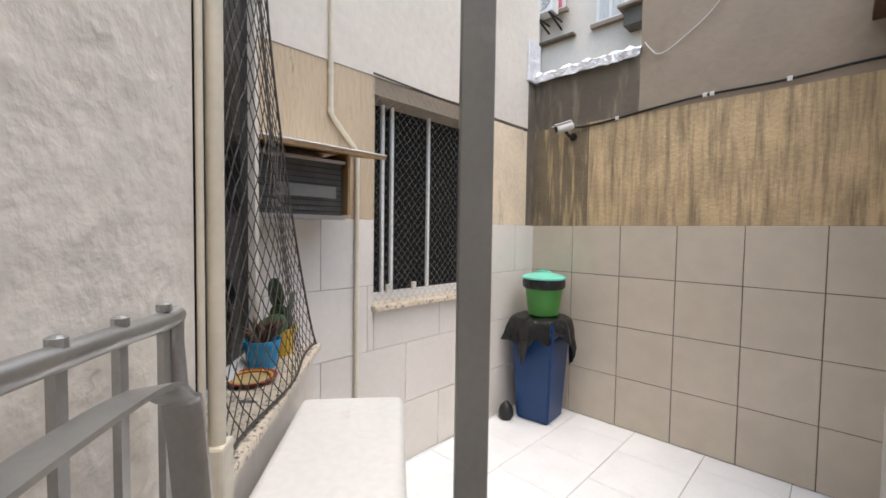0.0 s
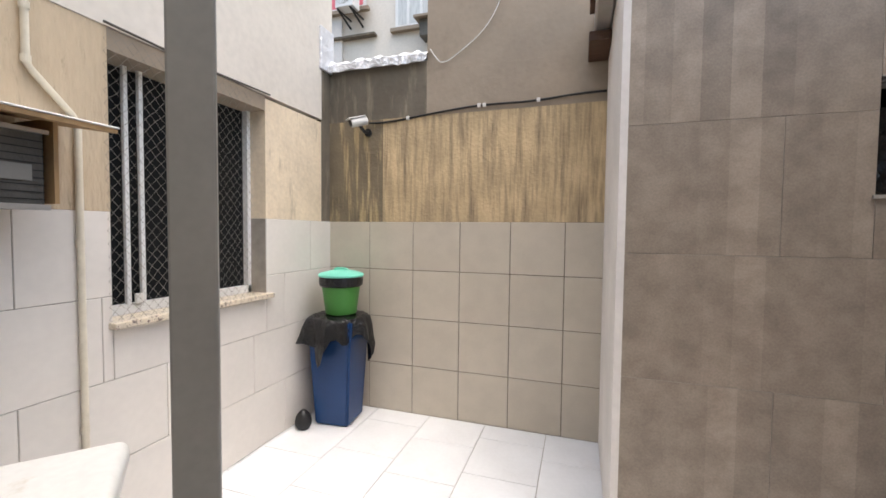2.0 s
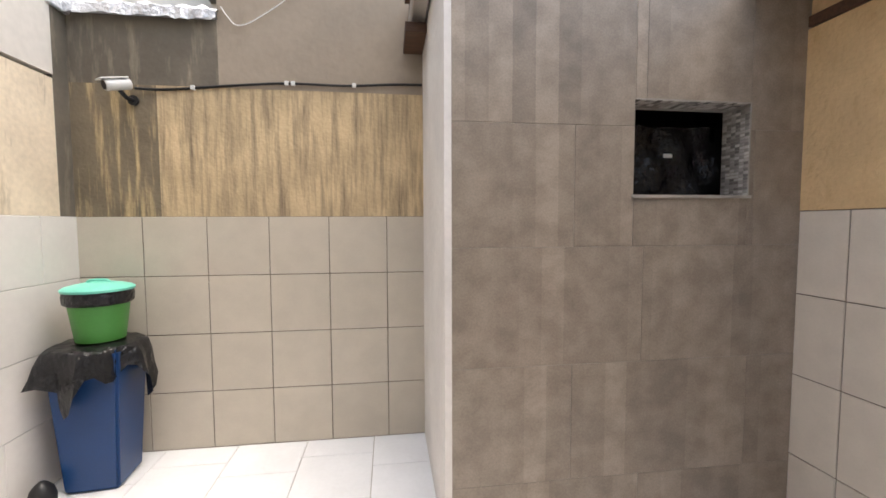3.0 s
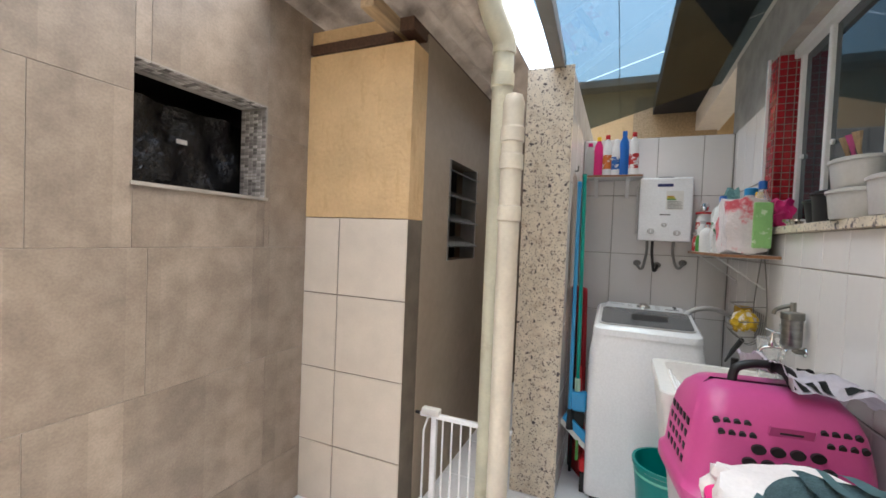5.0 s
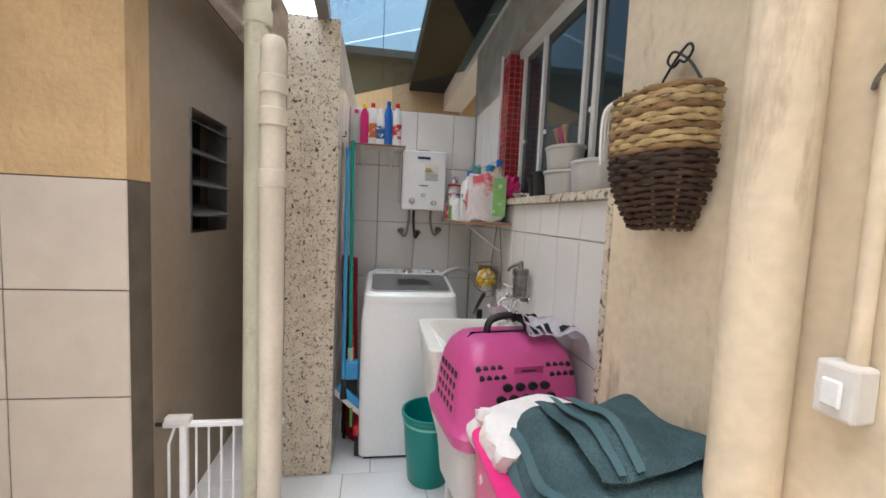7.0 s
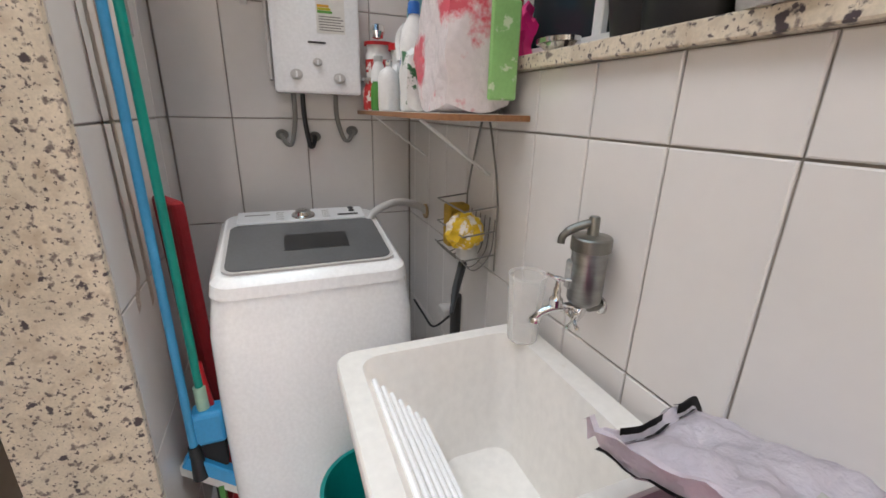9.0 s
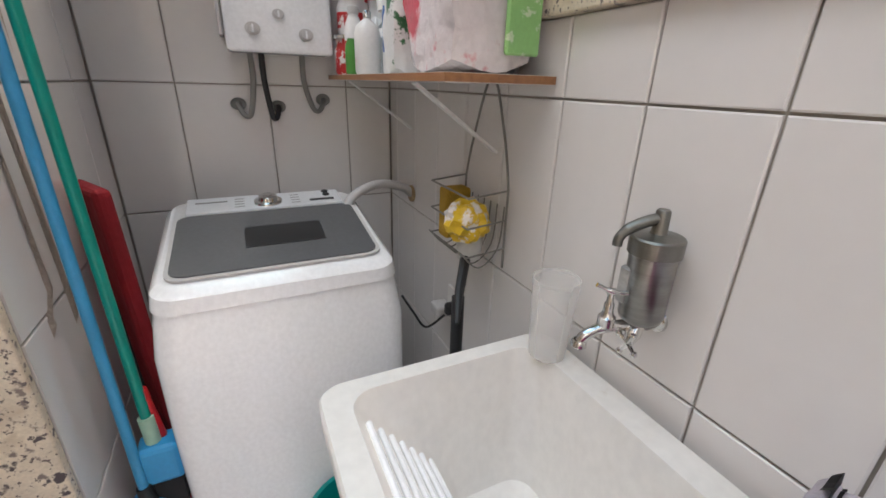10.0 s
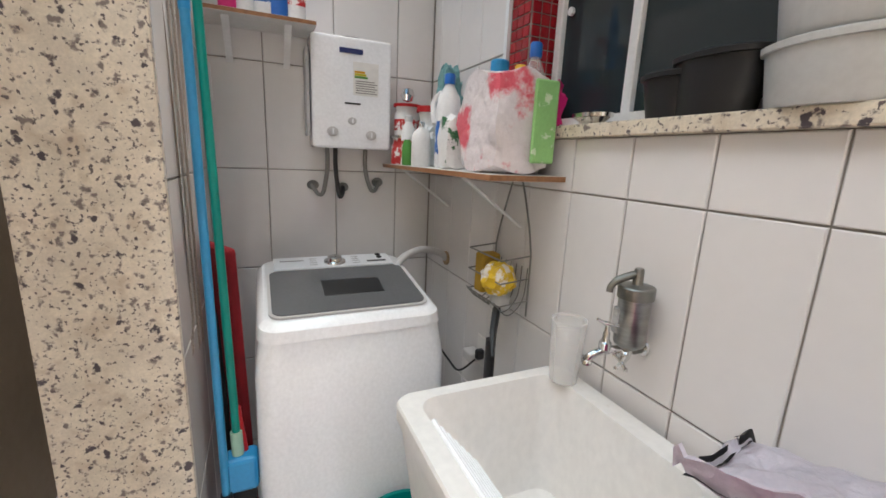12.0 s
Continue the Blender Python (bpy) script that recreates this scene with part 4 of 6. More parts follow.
def pot(at, r, h, material, label):
    p = thing("plant_pot", label, "plant pot", "pots on the sill")
    part("pot", bm_lathe([(0, 0), (r * 0.75, 0), (r * 0.78, 0.004), (r * 0.97, h * 0.85), (r * 1.05, h * 0.86), (r * 1.05, h), (r * 0.95, h), (r * 0.9, h * 0.8), (0, h * 0.8)], 26, at=at), material, p, smooth=True)
    part("soil", bm_lathe([(r * 0.9, h * 0.82), (r * 0.5, h * 0.86), (0, h * 0.85)], 18, at=at), M["wood_dark"], p)
    return p


def pad(parent, c, rx, rz, tilt, turn, label=""):
    b = bmesh.new()
    bmesh.ops.create_uvsphere(b, u_segments=18, v_segments=12, radius=1)
    bmesh.ops.scale(b, vec=(rx, 0.009, rz), verts=b.verts)
    part("cactus_pad", b, M["cactus"], parent, smooth=True, m=Matrix.Translation(c) @ Euler((radians(tilt), radians(tilt * 0.7), radians(turn))).to_matrix().to_4x4())


M["cactus"] = mat("cactus_skin", (0.05, 0.13, 0.04), 0.5, var=0.15, scale=12, stain=(0.25, 0.3, 0.14), stain_at=(0.66, 0.72), stain_scale=60)
M["dry_leaf"] = mat("dry_brown_succulent", (0.12, 0.07, 0.04), 0.8, var=0.2, scale=15)
p1 = SL @ Vector((0.48, -0.13, 1.012))
p2 = SL @ Vector((0.63, -0.11, 1.012))
pb = pot(p1, 0.058, 0.095, M["blue"], "bright blue plant pot with a dry brown succulent on the sill")
rg = random.Random(2)
for k in range(34):
    a, l = rg.uniform(0, 6.28), rg.uniform(0.04, 0.10)
    q = Vector((math.cos(a), math.sin(a), rg.uniform(0.8, 2.6))).normalized()
    base = p1 + Vector((0.02 * math.cos(a), 0.02 * math.sin(a), 0.08))
    part("leaf", bm_tube([base, base + q * l * 0.5 + Vector((0, 0, 0.01)), base + q * l], [0.003, 0.008, 0.001], 5), M["dry_leaf"], pb)
py_ = pot(p2, 0.055, 0.10, M["yellow"], "yellow plant pot with a prickly pear cactus on the sill")
pad(py_, p2 + Vector((0, 0, 0.135)), 0.05, 0.055, 12, 30)
pad(py_, p2 + Vector((0.045, -0.05, 0.12)), 0.055, 0.04, -25, 60)
pad(py_, p2 + Vector((-0.02, -0.01, 0.225)), 0.05, 0.06, 6, 10)
pad(py_, p2 + Vector((0.02, 0.03, 0.19)), 0.035, 0.045, -14, -30)
plate = thing("painted_plate", "small round plate painted in red rings on the sill", "plate")
pp = SL @ Vector((0.34, -0.12, 1.012))
M["plate_red"] = mat("red_glaze", (0.35, 0.03, 0.02), 0.3, var=0.1)
M["plate_mid"] = mat("cream_glaze", (0.6, 0.45, 0.2), 0.3, var=0.1)
part("rim", bm_lathe([(0.035, 0.003), (0.05, 0.006), (0.075, 0.014), (0.077, 0.017), (0.07, 0.016), (0.052, 0.011)], 32, at=pp), M["plate_red"], plate, smooth=True)
part("ring", bm_lathe([(0.058, 0.0145), (0.064, 0.0165)], 32, at=pp), M["yellow"], plate)
part("centre", bm_lathe([(0, 0.002), (0.036, 0.002), (0.052, 0.0105), (0.05, 0.0108), (0.034, 0.005), (0, 0.005)], 32, at=pp), M["plate_mid"], plate, smooth=True)

# ---- passage ----
sm = thing("opening_surround", "small opening edged with grey glass mosaic and a black curtain", "window", "", "structure")
M["mosaic_grey"] = mat("grey_glass_mosaic", (0.4, 0.37, 0.34), 0.2, var=0.05, tile=1.1)
M["mosaic_red"] = mat("red_glass_mosaic", (0.33, 0.012, 0.02), 0.12, var=0.05, tile=0.4)
part("side_lining", bm_box(SX1 - 0.004, SX1 + 0.002, YB - 0.006, YB + 0.16, SZ0, SZ1), M["grout_light"], sm)
part("top_lining", bm_box(SX0, SX1, YB - 0.006, YB + 0.16, SZ1 - 0.004, SZ1 + 0.002), M["grout_light"], sm)
for k in range(6):
    y0 = k * 0.027
    z = SZ0
    while z < SZ1 - 0.02:
        tiles(sm, (SX1 - 0.004, YB - 0.004, 0), (0, -1, 0), (0, 0, 1), [(-y0 - 0.027, -y0)], [(z, z + 0.015)], M["mosaic_grey"], gap=0.003, thick=0.003, name="mosaic")
        z += 0.015
x = SX0
while x < SX1 - 0.03:
    for k in range(4):
        tiles(sm, (0, YB - 0.004, SZ1 - 0.004), (1, 0, 0), (0, -1, 0), [(x, x + 0.027)], [(-(k + 1) * 0.03, -k * 0.03)], M["mosaic_grey"], gap=0.003, thick=0.003, name="mosaic")
    x += 0.027
part("sill", bm_box(SX0 - 0.01, SX1 + 0.012, YB - 0.012, YB + 0.16, SZ0 - 0.012, SZ0 + 0.002), M["grout_light"], sm)
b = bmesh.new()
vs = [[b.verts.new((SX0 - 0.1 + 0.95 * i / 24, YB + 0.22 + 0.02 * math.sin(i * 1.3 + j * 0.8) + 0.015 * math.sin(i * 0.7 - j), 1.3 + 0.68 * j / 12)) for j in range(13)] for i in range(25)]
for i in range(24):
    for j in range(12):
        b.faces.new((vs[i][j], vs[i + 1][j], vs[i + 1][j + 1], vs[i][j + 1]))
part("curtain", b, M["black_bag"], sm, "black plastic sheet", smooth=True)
part("torn_patch", bm_box(2.66, 2.71, YB + 0.19, YB + 0.194, 1.82, 1.84, 0.002), M["white_plastic"], sm)

M["louvre"] = mat("dusty_glass_slat", (0.16, 0.17, 0.165), 0.3, var=0.05)
lv = thing("louvre_window", "small louvred window with glass slats in the passage wall", "window", "", "structure")
# black box painted for the shade behind the slats
part("shade_box", bm_box(LX0 - 0.1, LX1 + 0.1, YC + 0.151, YC + 0.3, LZ0 - 0.05, LZ1 + 0.05), M["painted_dark"], lv)
for k in range(4):
    z = LZ0 + 0.12 + k * 0.15
    part("slat", bm_box(0, LX1 - LX0 - 0.01, -0.09, 0.06, -0.004, 0.004), M["louvre"], lv, m=Matrix.Translation((LX0 + 0.005, YC + 0.06, z)) @ Matrix.Rotation(radians(24), 4, "X"))
b = bm_box(LX0, LX0 + 0.02, YC - 0.004, YC + 0.1, LZ0, LZ1)
bm_box(LX1 - 0.02, LX1, YC - 0.004, YC + 0.1, LZ0, LZ1, bm=b)
part("window_frame", b, M["alu"], lv)

for nm, x, y, r, z1, mt_ in (("rain_pipe", 3.44, 0.525, 0.05, 2.42, "pvc_green"), ("vent_pipe", 3.30, 0.428, 0.047, 2.05, "pvc")):
    p = thing(nm, "cream plastic drain pipe standing beside the granite pillar" if nm == "vent_pipe" else "greenish plastic rain pipe from the corrugated roof", "pipe")
    part("tube", bm_tube([(x, y, 0.0), (x, y, z1)], r, 20), M[mt_], p, smooth=True)
    if nm == "rain_pipe":
        part("elbow", bm_tube(arc([(x, y, 2.36), (x - 0.01, y + 0.0, 2.42), (x - 0.08, y + 0.03, 2.50), (x - 0.12, y + 0.05, 2.58)]), [0.056] * 19, 16), M[mt_], p, smooth=True)
    else:
        part("cap", bm_lathe([(r, 0), (r * 1.02, 0.02), (r * 0.8, 0.055), (0, 0.07)], 18, at=(x, y, z1)), M[mt_], p, smooth=True)
    for z in ((1.55, 1.78, 1.9) if nm == "vent_pipe" else (2.2,)):
        part("coupling", bm_lathe([(r, -0.005), (r * 1.13, 0), (r * 1.13, 0.06), (r, 0.065)], 20, at=(x, y, z)), M[mt_], p, smooth=True)

gate = thing("baby_gate", "white metal bar gate across the passage", "gate")
GXX = 3.42
part("top_rail", bm_box(GXX - 0.012, GXX + 0.012, 0.375 + 0.02, YC - 0.03, 0.525, 0.55, 0.005, 2), M["white_gloss"], gate)
part("bottom_rail", bm_box(GXX - 0.012, GXX + 0.012, 0.375 + 0.02, YC - 0.03, 0.06, 0.085, 0.005, 2), M["white_gloss"], gate)
part("latch", bm_box(GXX - 0.022, GXX + 0.022, YC - 0.14, YC - 0.04, 0.54, 0.575, 0.008, 2), M["white_plastic"], gate)
part("post", bm_box(GXX - 0.015, GXX + 0.015, YC - 0.125, YC - 0.095, 0.0, 0.54, 0.004), M["white_gloss"], gate)
part("post", bm_box(GXX - 0.015, GXX + 0.015, 0.375 + 0.06, 0.375 + 0.09, 0.0, 0.54, 0.004), M["white_gloss"], gate)
for k in range(6):
    y = 0.375 + 0.13 + k * 0.05
    part("bar", bm_tube([(GXX, y, 0.08), (GXX, y, 0.53)], 0.005, 8), M["white_gloss"], gate)
part("wall_screw", bm_tube([(GXX, YC - 0.03, 0.538), (GXX, YC - 0.001, 0.538)], 0.009, 8), M["black"], gate)
part("side_bar", bm_tube([(GXX, YC - 0.05, 0.02), (GXX, YC - 0.05, 0.45), (GXX, YC - 0.075, 0.53)], 0.006, 8), M["white_gloss"], gate)
raf = thing("rafter", "weathered wooden rafter under the corrugated roof", "rafter")
part("beam", bm_box(3.02, 3.6, 1.0, 1.07, 2.46, 2.525, 0.004), M["wood"], raf)
part("plate", bm_box(XC + 0.0, 6.3, YC + 0.01, YC + 0.1, 2.46, 2.525, 0.004), M["wood_dark"], raf)
part("wall_plate", bm_box(XC - 0.02, XC + 0.14, YC + 0.11, YB - 0.01, 2.405, 2.455, 0.004), M["wood_dark"], raf)
structure("roof_gable", bm_box(XC + 0.0, XC + 0.14, YC + 0.11, YB - 0.01, 2.458, 2.53), M["plaster_ochre"], "ochre strip under the roof", "wall")

# ---- laundry window ----
w3 = thing("window_3", "wide sliding window with smoked glass and white aluminium frames", "window", "", "structure")
# room shell behind the window, its unlit look painted near-black on every side
part("shade_box", bm_box(GX0 - 0.1, GX1 + 0.3, RY - 1.2, RY - 1.15, 1.0, 2.7), M["painted_dark"], w3)
part("inner_ceiling", bm_box(GX0 - 0.1, GX1 + 0.3, RY - 1.15, RY - 0.2, 2.6, 2.65), M["painted_dark"], w3)
part("inner_side", bm_box(GX1 + 0.25, GX1 + 0.3, RY - 1.15, RY - 0.2, 1.0, 2.6), M["painted_dark"], w3)
part("inner_floor", bm_box(GX0 - 0.1, GX1 + 0.3, RY - 1.15, RY - 0.2, 1.0, 1.05), M["painted_dark"], w3)
part("inner_end", bm_box(GX0 - 0.1, GX0 - 0.05, RY - 1.15, RY - 0.2, 1.05, 2.6), M["painted_dark"], w3)
b = bm_box(GX0, GX1 - 0.1, RY - 0.13, RY - 0.07, GZ1 - 0.045, GZ1 - 0.002)
bm_box(GX0, GX1 - 0.1, RY - 0.13, RY - 0.07, GZ0 + 0.002, GZ0 + 0.03, bm=b)
part("window_frame", b, M["alu_white"], w3)
for x in (GX0 + 0.02, GX0 + 0.33, GX0 + 0.42, GX0 + 0.86, GX1 - 0.13):
    part("stile", bm_box(x - 0.014, x + 0.014, RY - 0.125, RY - 0.09, GZ0 + 0.02, GZ1 - 0.02, 0.003), M["alu_white"], w3)
for k, (a_, c_) in enumerate(((GX0 + 0.03, GX0 + 0.41), (GX0 + 0.41, GX0 + 0.86), (GX0 + 0.86, GX1 - 0.12))):
    part("pane", bm_box(a_, c_, RY - 0.112, RY - 0.107, GZ0 + 0.03, GZ1 - 0.04), M["glass_dark"], w3)
    part("lock", bm_lathe([(0, 0), (0.011, 0), (0.011, 0.01), (0, 0.01)], 10, at=(c_ - 0.05, RY - 0.105, 1.9), axis="y"), M["alu_white"], w3)
part("window_sill", bm_box(GX0 - 0.02, GX1, RY - 0.15, RY + 0.018, GZ0 - 0.032, GZ0, 0.003), M["granite"], w3, "worn granite sill")
mo = part("mosaic_backing", bm_box(GX1 - 0.1, GX1 + 0.0, RY - 0.13, RY - 0.012, GZ0 + 0.003, GZ1), M["grout_light"], w3)
z = GZ0 + 0.005
while z < GZ1 - 0.03:
    for k in range(3):
        tiles(w3, (0, RY - 0.012, 0), (-1, 0, 0), (0, 0, 1), [(-GX1 + k * 0.033, -GX1 + (k + 1) * 0.033)], [(z, z + 0.033)], M["mosaic_red"], gap=0.004, thick=0.004, name="mosaic")
        tiles(w3, (GX1 - 0.1, 0, 0), (0, -1, 0), (0, 0, 1), [(-RY + 0.014 + k * 0.033, -RY + 0.014 + (k + 1) * 0.033)], [(z, z + 0.033)], M["mosaic_red"], gap=0.004, thick=0.004, name="mosaic")
    z += 0.033
part("mosaic_edge", bm_box(GX1 + 0.001, GX1 + 0.02, RY - 0.02, RY + 0.004, GZ0 + 0.003, GZ1), M["white_gloss"], w3)


def tub(name, at, r, h, material, label, taper=1.2, squash=(1, 0.7), parts=()):
    t = thing(name, label, "container")
    part("body", bm_lathe([(0, 0), (r * 0.95, 0), (r, 0.006), (r * taper, h - 0.004), (r * taper - 0.004, h - 0.004), (r * 0.97, 0.01), (0, 0.01)], 26, at=at, squash=squash), material, t, smooth=True)
    part("rim", bm_lathe([(r * taper - 0.004, h - 0.004), (r * taper + 0.006, h - 0.003), (r * taper + 0.007, h + 0.006), (r * taper, h + 0.009), (r * taper - 0.005, h + 0.006)], 26, at=at, squash=squash), material, t, smooth=True)
    return t


M["tub_clear"] = mat("cloudy_plastic_tub", (0.5, 0.5, 0.48), 0.3, var=0.03)
tub("plastic_tub", (3.18, RY - 0.03, GZ0), 0.09, 0.085, M["tub_clear"], "cloudy plastic tub on the window sill", 1.12)
t2 = tub("plastic_tub", (3.18, RY - 0.03, GZ0 + 0.095), 0.088, 0.085, M["tub_clear"], "cloudy tub with a yellow cloth on another tub", 1.12)
part("cloth", bm_lathe([(0.07, 0.02), (0.075, 0.05), (0.06, 0.06), (0, 0.055)], 16, at=(3.18, RY - 0.03, GZ0 + 0.095), squash=(1, .7)), M["yellow"], t2, "yellow cloth", smooth=True)
tub("black_pot", (3.36, RY - 0.03, GZ0), 0.055, 0.10, M["black"], "small black plastic pot on the sill", 1.15, (1.3, 0.8))
tub("black_pot", (3.45, RY - 0.035, GZ0), 0.05, 0.08, M["black"], "black bowl on the sill", 1.25, (1.1, 0.8))
tub("grey_tray", (2.96, RY - 0.04, GZ0), 0.09, 0.10, M["grey_plastic"], "grey plastic tray on the sill", 1.1, (1.1, 0.7))
tub("metal_dish", (3.66, RY - 0.02, GZ0), 0.03, 0.02, M["chrome"], "small metal dish on the sill", 1.4, (1.2, 0.8))
ck = thing("wooden_spoons", "wooden spoons and a pink scoop standing in the tub", "utensils")
for k, mm in enumerate(("wood", "pink", "wood")):
    part("spoon", bm_tube([(3.13 + 0.03 * k, RY - 0.03, GZ0 + 0.11), (3.12 + 0.035 * k, RY + 0.0, GZ0 + 0.21), (3.11 + 0.04 * k, RY + 0.01, GZ0 + 0.26)], [0.005, 0.006, 0.014], 8), M[mm], ck, smooth=True)

# ---- right wall ----
dw = thing("wall_pipe", "thick cream painted drain pipe on the wall", "pipe")
part("tube", bm_tube([(2.185, RY + 0.065, 0), (2.185, RY + 0.065, 3.2)], 0.055, 24), M["plaster_warm"], dw, smooth=True)
cs = thing("light_switch", "white surface light switch with a conduit", "switch")
part("conduit", bm_tube([(2.06, RY + 0.032, 1.28), (2.06, RY + 0.032, 3.2)], 0.012, 12), M["plaster_warm"], cs, smooth=True)
part("box", bm_box(2.037, 2.093, RY + 0.02, RY + 0.06, 1.205, 1.285, 0.006, 2), M["white_plastic"], cs)
part("rocker", bm_box(2.051, 2.079, RY + 0.06, RY + 0.067, 1.222, 1.262, 0.003), M["white_gloss"], cs)
wr = thing("frayed_rope", "frayed grey cord sticking out of the wall", "cord")
part("cord", bm_tube(arc([(2.09, RY + 0.02, 1.67), (2.07, RY + 0.04, 1.68), (2.03, RY + 0.06, 1.70), (1.98, RY + 0.05, 1.72)]), 0.004, 6), M["steel_grey"], wr)

bk = thing("wall_basket", "half-round wicker basket with pale and dark bands hanging on the wall", "basket")
M["wicker_pale"] = mat("pale_wicker", (0.55, 0.4, 0.2), 0.7, var=0.15, scale=25, tile=0.25)
M["wicker_mid"] = mat("tan_wicker", (0.3, 0.18, 0.08), 0.7, var=0.15, scale=25)
M["wicker_dark"] = mat("dark_brown_wicker", (0.06, 0.03, 0.018), 0.6, var=0.2, scale=25)
BX, BY, BZ = 2.47, RY + 0.025, 1.455
nst = 15


def brad(t):
    return 0.062 + 0.072 * math.sin(min(1, t * 1.7 + 0.12) * 1.57)


rows_b = 22
for k in range(rows_b):
    t = (k + 0.5) / rows_b
    z = BZ + 0.30 * t
    pts = []
    for i in range(61):
        a = 3.14159 * i / 60
        rr = brad(t) + 0.0045 * (1 if k % 2 else -1) * math.cos(a * nst)
        pts.append((BX + rr * math.cos(a) * 0.98, BY + 0.01 + rr * math.sin(a) * 0.95, z + 0.004 * math.sin(a * 3)))
    mt_ = "wicker_dark" if t < 0.56 else ("wicker_pale" if k % 3 else "wicker_mid")
    part("weave", bm_tube(pts, 0.0068, 6), M[mt_], bk, smooth=True)
for i in range(nst):
    a = 3.14159 * (i + 0.5) / nst
    part("stake", bm_tube([(BX + brad(k / 8) * math.cos(a) * 0.97, BY + 0.01 + brad(k / 8) * math.sin(a) * 0.94, BZ + 0.30 * k / 8) for k in range(9)], 0.005, 5), M["wicker_dark"] if i % 2 else M["wicker_mid"], bk)
part("back", bm_box(BX - 0.075, BX + 0.075, BY - 0.003, BY + 0.008, BZ + 0.01, BZ + 0.295), M["wicker_dark"], bk)
hk = [(BX + 0.09, BY + 0.015, BZ + 0.30), (BX + 0.035, BY + 0.012, BZ + 0.37), (BX - 0.02, BY + 0.012, BZ + 0.41), (BX - 0.04, BY + 0.012, BZ + 0.395), (BX - 0.02, BY + 0.012, BZ + 0.375), (BX + 0.0, BY + 0.012, BZ + 0.385)]
part("hook", bm_tube(arc(hk), 0.003, 6), M["black"], bk)
part("hook", bm_tube(arc([(2 * BX - p[0], p[1], p[2]) for p in hk]), 0.003, 6), M["black"], bk)
for k in range(7):
    xx = BX + 0.068 + 0.006 * k
    part("tassel", bm_tube(arc([(xx - 0.012, BY + 0.10 - 0.010 * k, BZ + 0.31), (xx + 0.005, BY + 0.142 - 0.012 * k, BZ + 0.28), (xx + 0.008, BY + 0.146 - 0.012 * k, BZ + 0.2), (xx + 0.006, BY + 0.144 - 0.012 * k, BZ + 0.15 + 0.01 * (k % 3))]), 0.0045, 5), M["white_plastic"], bk, "white cotton cord" if k == 0 else "")

# ---- washing machine ----
def rrect(hx, hy, r, n_=6):
    out = []
    for cx, cy, a0 in ((hx - r, hy - r, 0), (-hx + r, hy - r, 90), (-hx + r, -hy + r, 180), (hx - r, -hy + r, 270)):
        for k in range(n_ + 1):
            a = radians(a0 + 90 * k / n_)
            out.append((cx + r * math.cos(a), cy + r * math.sin(a)))
    return out


def loft(secs, cap0=True, cap1=True):
    """Skin over rings of equal count: each a list of points."""
    b = bmesh.new()
    rings = [[b.verts.new(p) for p in s] for s in secs]
    n_ = len(rings[0])
    for p, q in zip(rings, rings[1:]):
        for i in range(n_):
            b.faces.new((p[i], p[(i + 1) % n_], q[(i + 1) % n_], q[i]))
    if cap0:
        b.faces.new(rings[0][::-1])
    if cap1:
        b.faces.new(rings[-1])
    bmesh.ops.recalc_face_normals(b, faces=b.faces)
    return b


wm = thing("washing_machine", "white top-loading washing machine with a smoked glass lid", "washing machine", m=pose(4.225, -0.19, 0) @ Matrix.Diagonal((0.86, 0.93, 1.055, 1)))
HX, HY = 0.30, 0.305
secs = []
for z, g in ((0.02, 0.0), (0.3, 0.004), (0.6, 0.006), (0.80, 0.004), (0.86, -0.004)):
    secs.append([(p[0] - g, p[1], z) for p in rrect(HX + g, HY + g, 0.05)])


def tilt(p, z0, z1):
    return z0 + (z1 - z0) * (p[0] + HX) / (2 * HX)


secs.append([(p[0], p[1], tilt(p, 0.905, 0.965)) for p in rrect(HX - 0.01, HY - 0.012, 0.06)])
part("body", loft(secs), M["white_gloss"], wm, smooth=True)
secs = [[(p[0], p[1], tilt(p, 0.90, 0.96)) for p in rrect(HX - 0.006, HY - 0.006, 0.06)], [(p[0], p[1], tilt(p, 0.93, 1.0)) for p in rrect(HX - 0.012, HY - 0.012, 0.06)],
        [(p[0], p[1], tilt(p, 0.945, 1.02)) for p in rrect(HX - 0.035, HY - 0.03, 0.06)]]
part("top_cover", loft(secs), M["white_gloss"], wm, smooth=True)
part("foot", bm_box(-0.28, 0.28, -0.27, 0.27, 0.0, 0.02), M["black"], wm)
mt_ = Matrix.Translation((0, 0, 0.9845)) @ Matrix.Rotation(-math.atan2(0.075, 0.6), 4, "Y")
sec = [(p[0] - 0.06, p[1] * 1.0, 0.0) for p in rrect(0.19, 0.262, 0.04)]
part("lid_seal", loft([[(x, y, 0.0) for x, y, _ in sec], [(x, y, 0.006) for x, y, _ in sec]]), M["grey_plastic"], wm, m=mt_)
sec2 = [(p[0] - 0.06, p[1], 0.0065) for p in rrect(0.18, 0.252, 0.035)]
part("lid_glass", loft([sec2, [(x, y, 0.009) for x, y, _ in sec2]]), mat("smoked_lid_glass", (0.1, 0.105, 0.11), 0.05, var=0.02, spec=0.8), wm, "smoked glass lid", m=mt_)
# flat black patch on the opaque lid, painted for the drum's darkness
part("tub_shadow", bm_box(-0.13, -0.0, -0.13, 0.08, 0.0092, 0.0100), M["black"], wm, "black patch on the lid painting the dark drum below", m=mt_)
part("control_panel", bm_box(0.14, 0.262, -0.235, 0.235, 0.0, 0.008, 0.003), mat("pale_grey_panel", (0.6, 0.61, 0.62), 0.3, var=0.02), wm, "pale grey control panel", m=mt_)
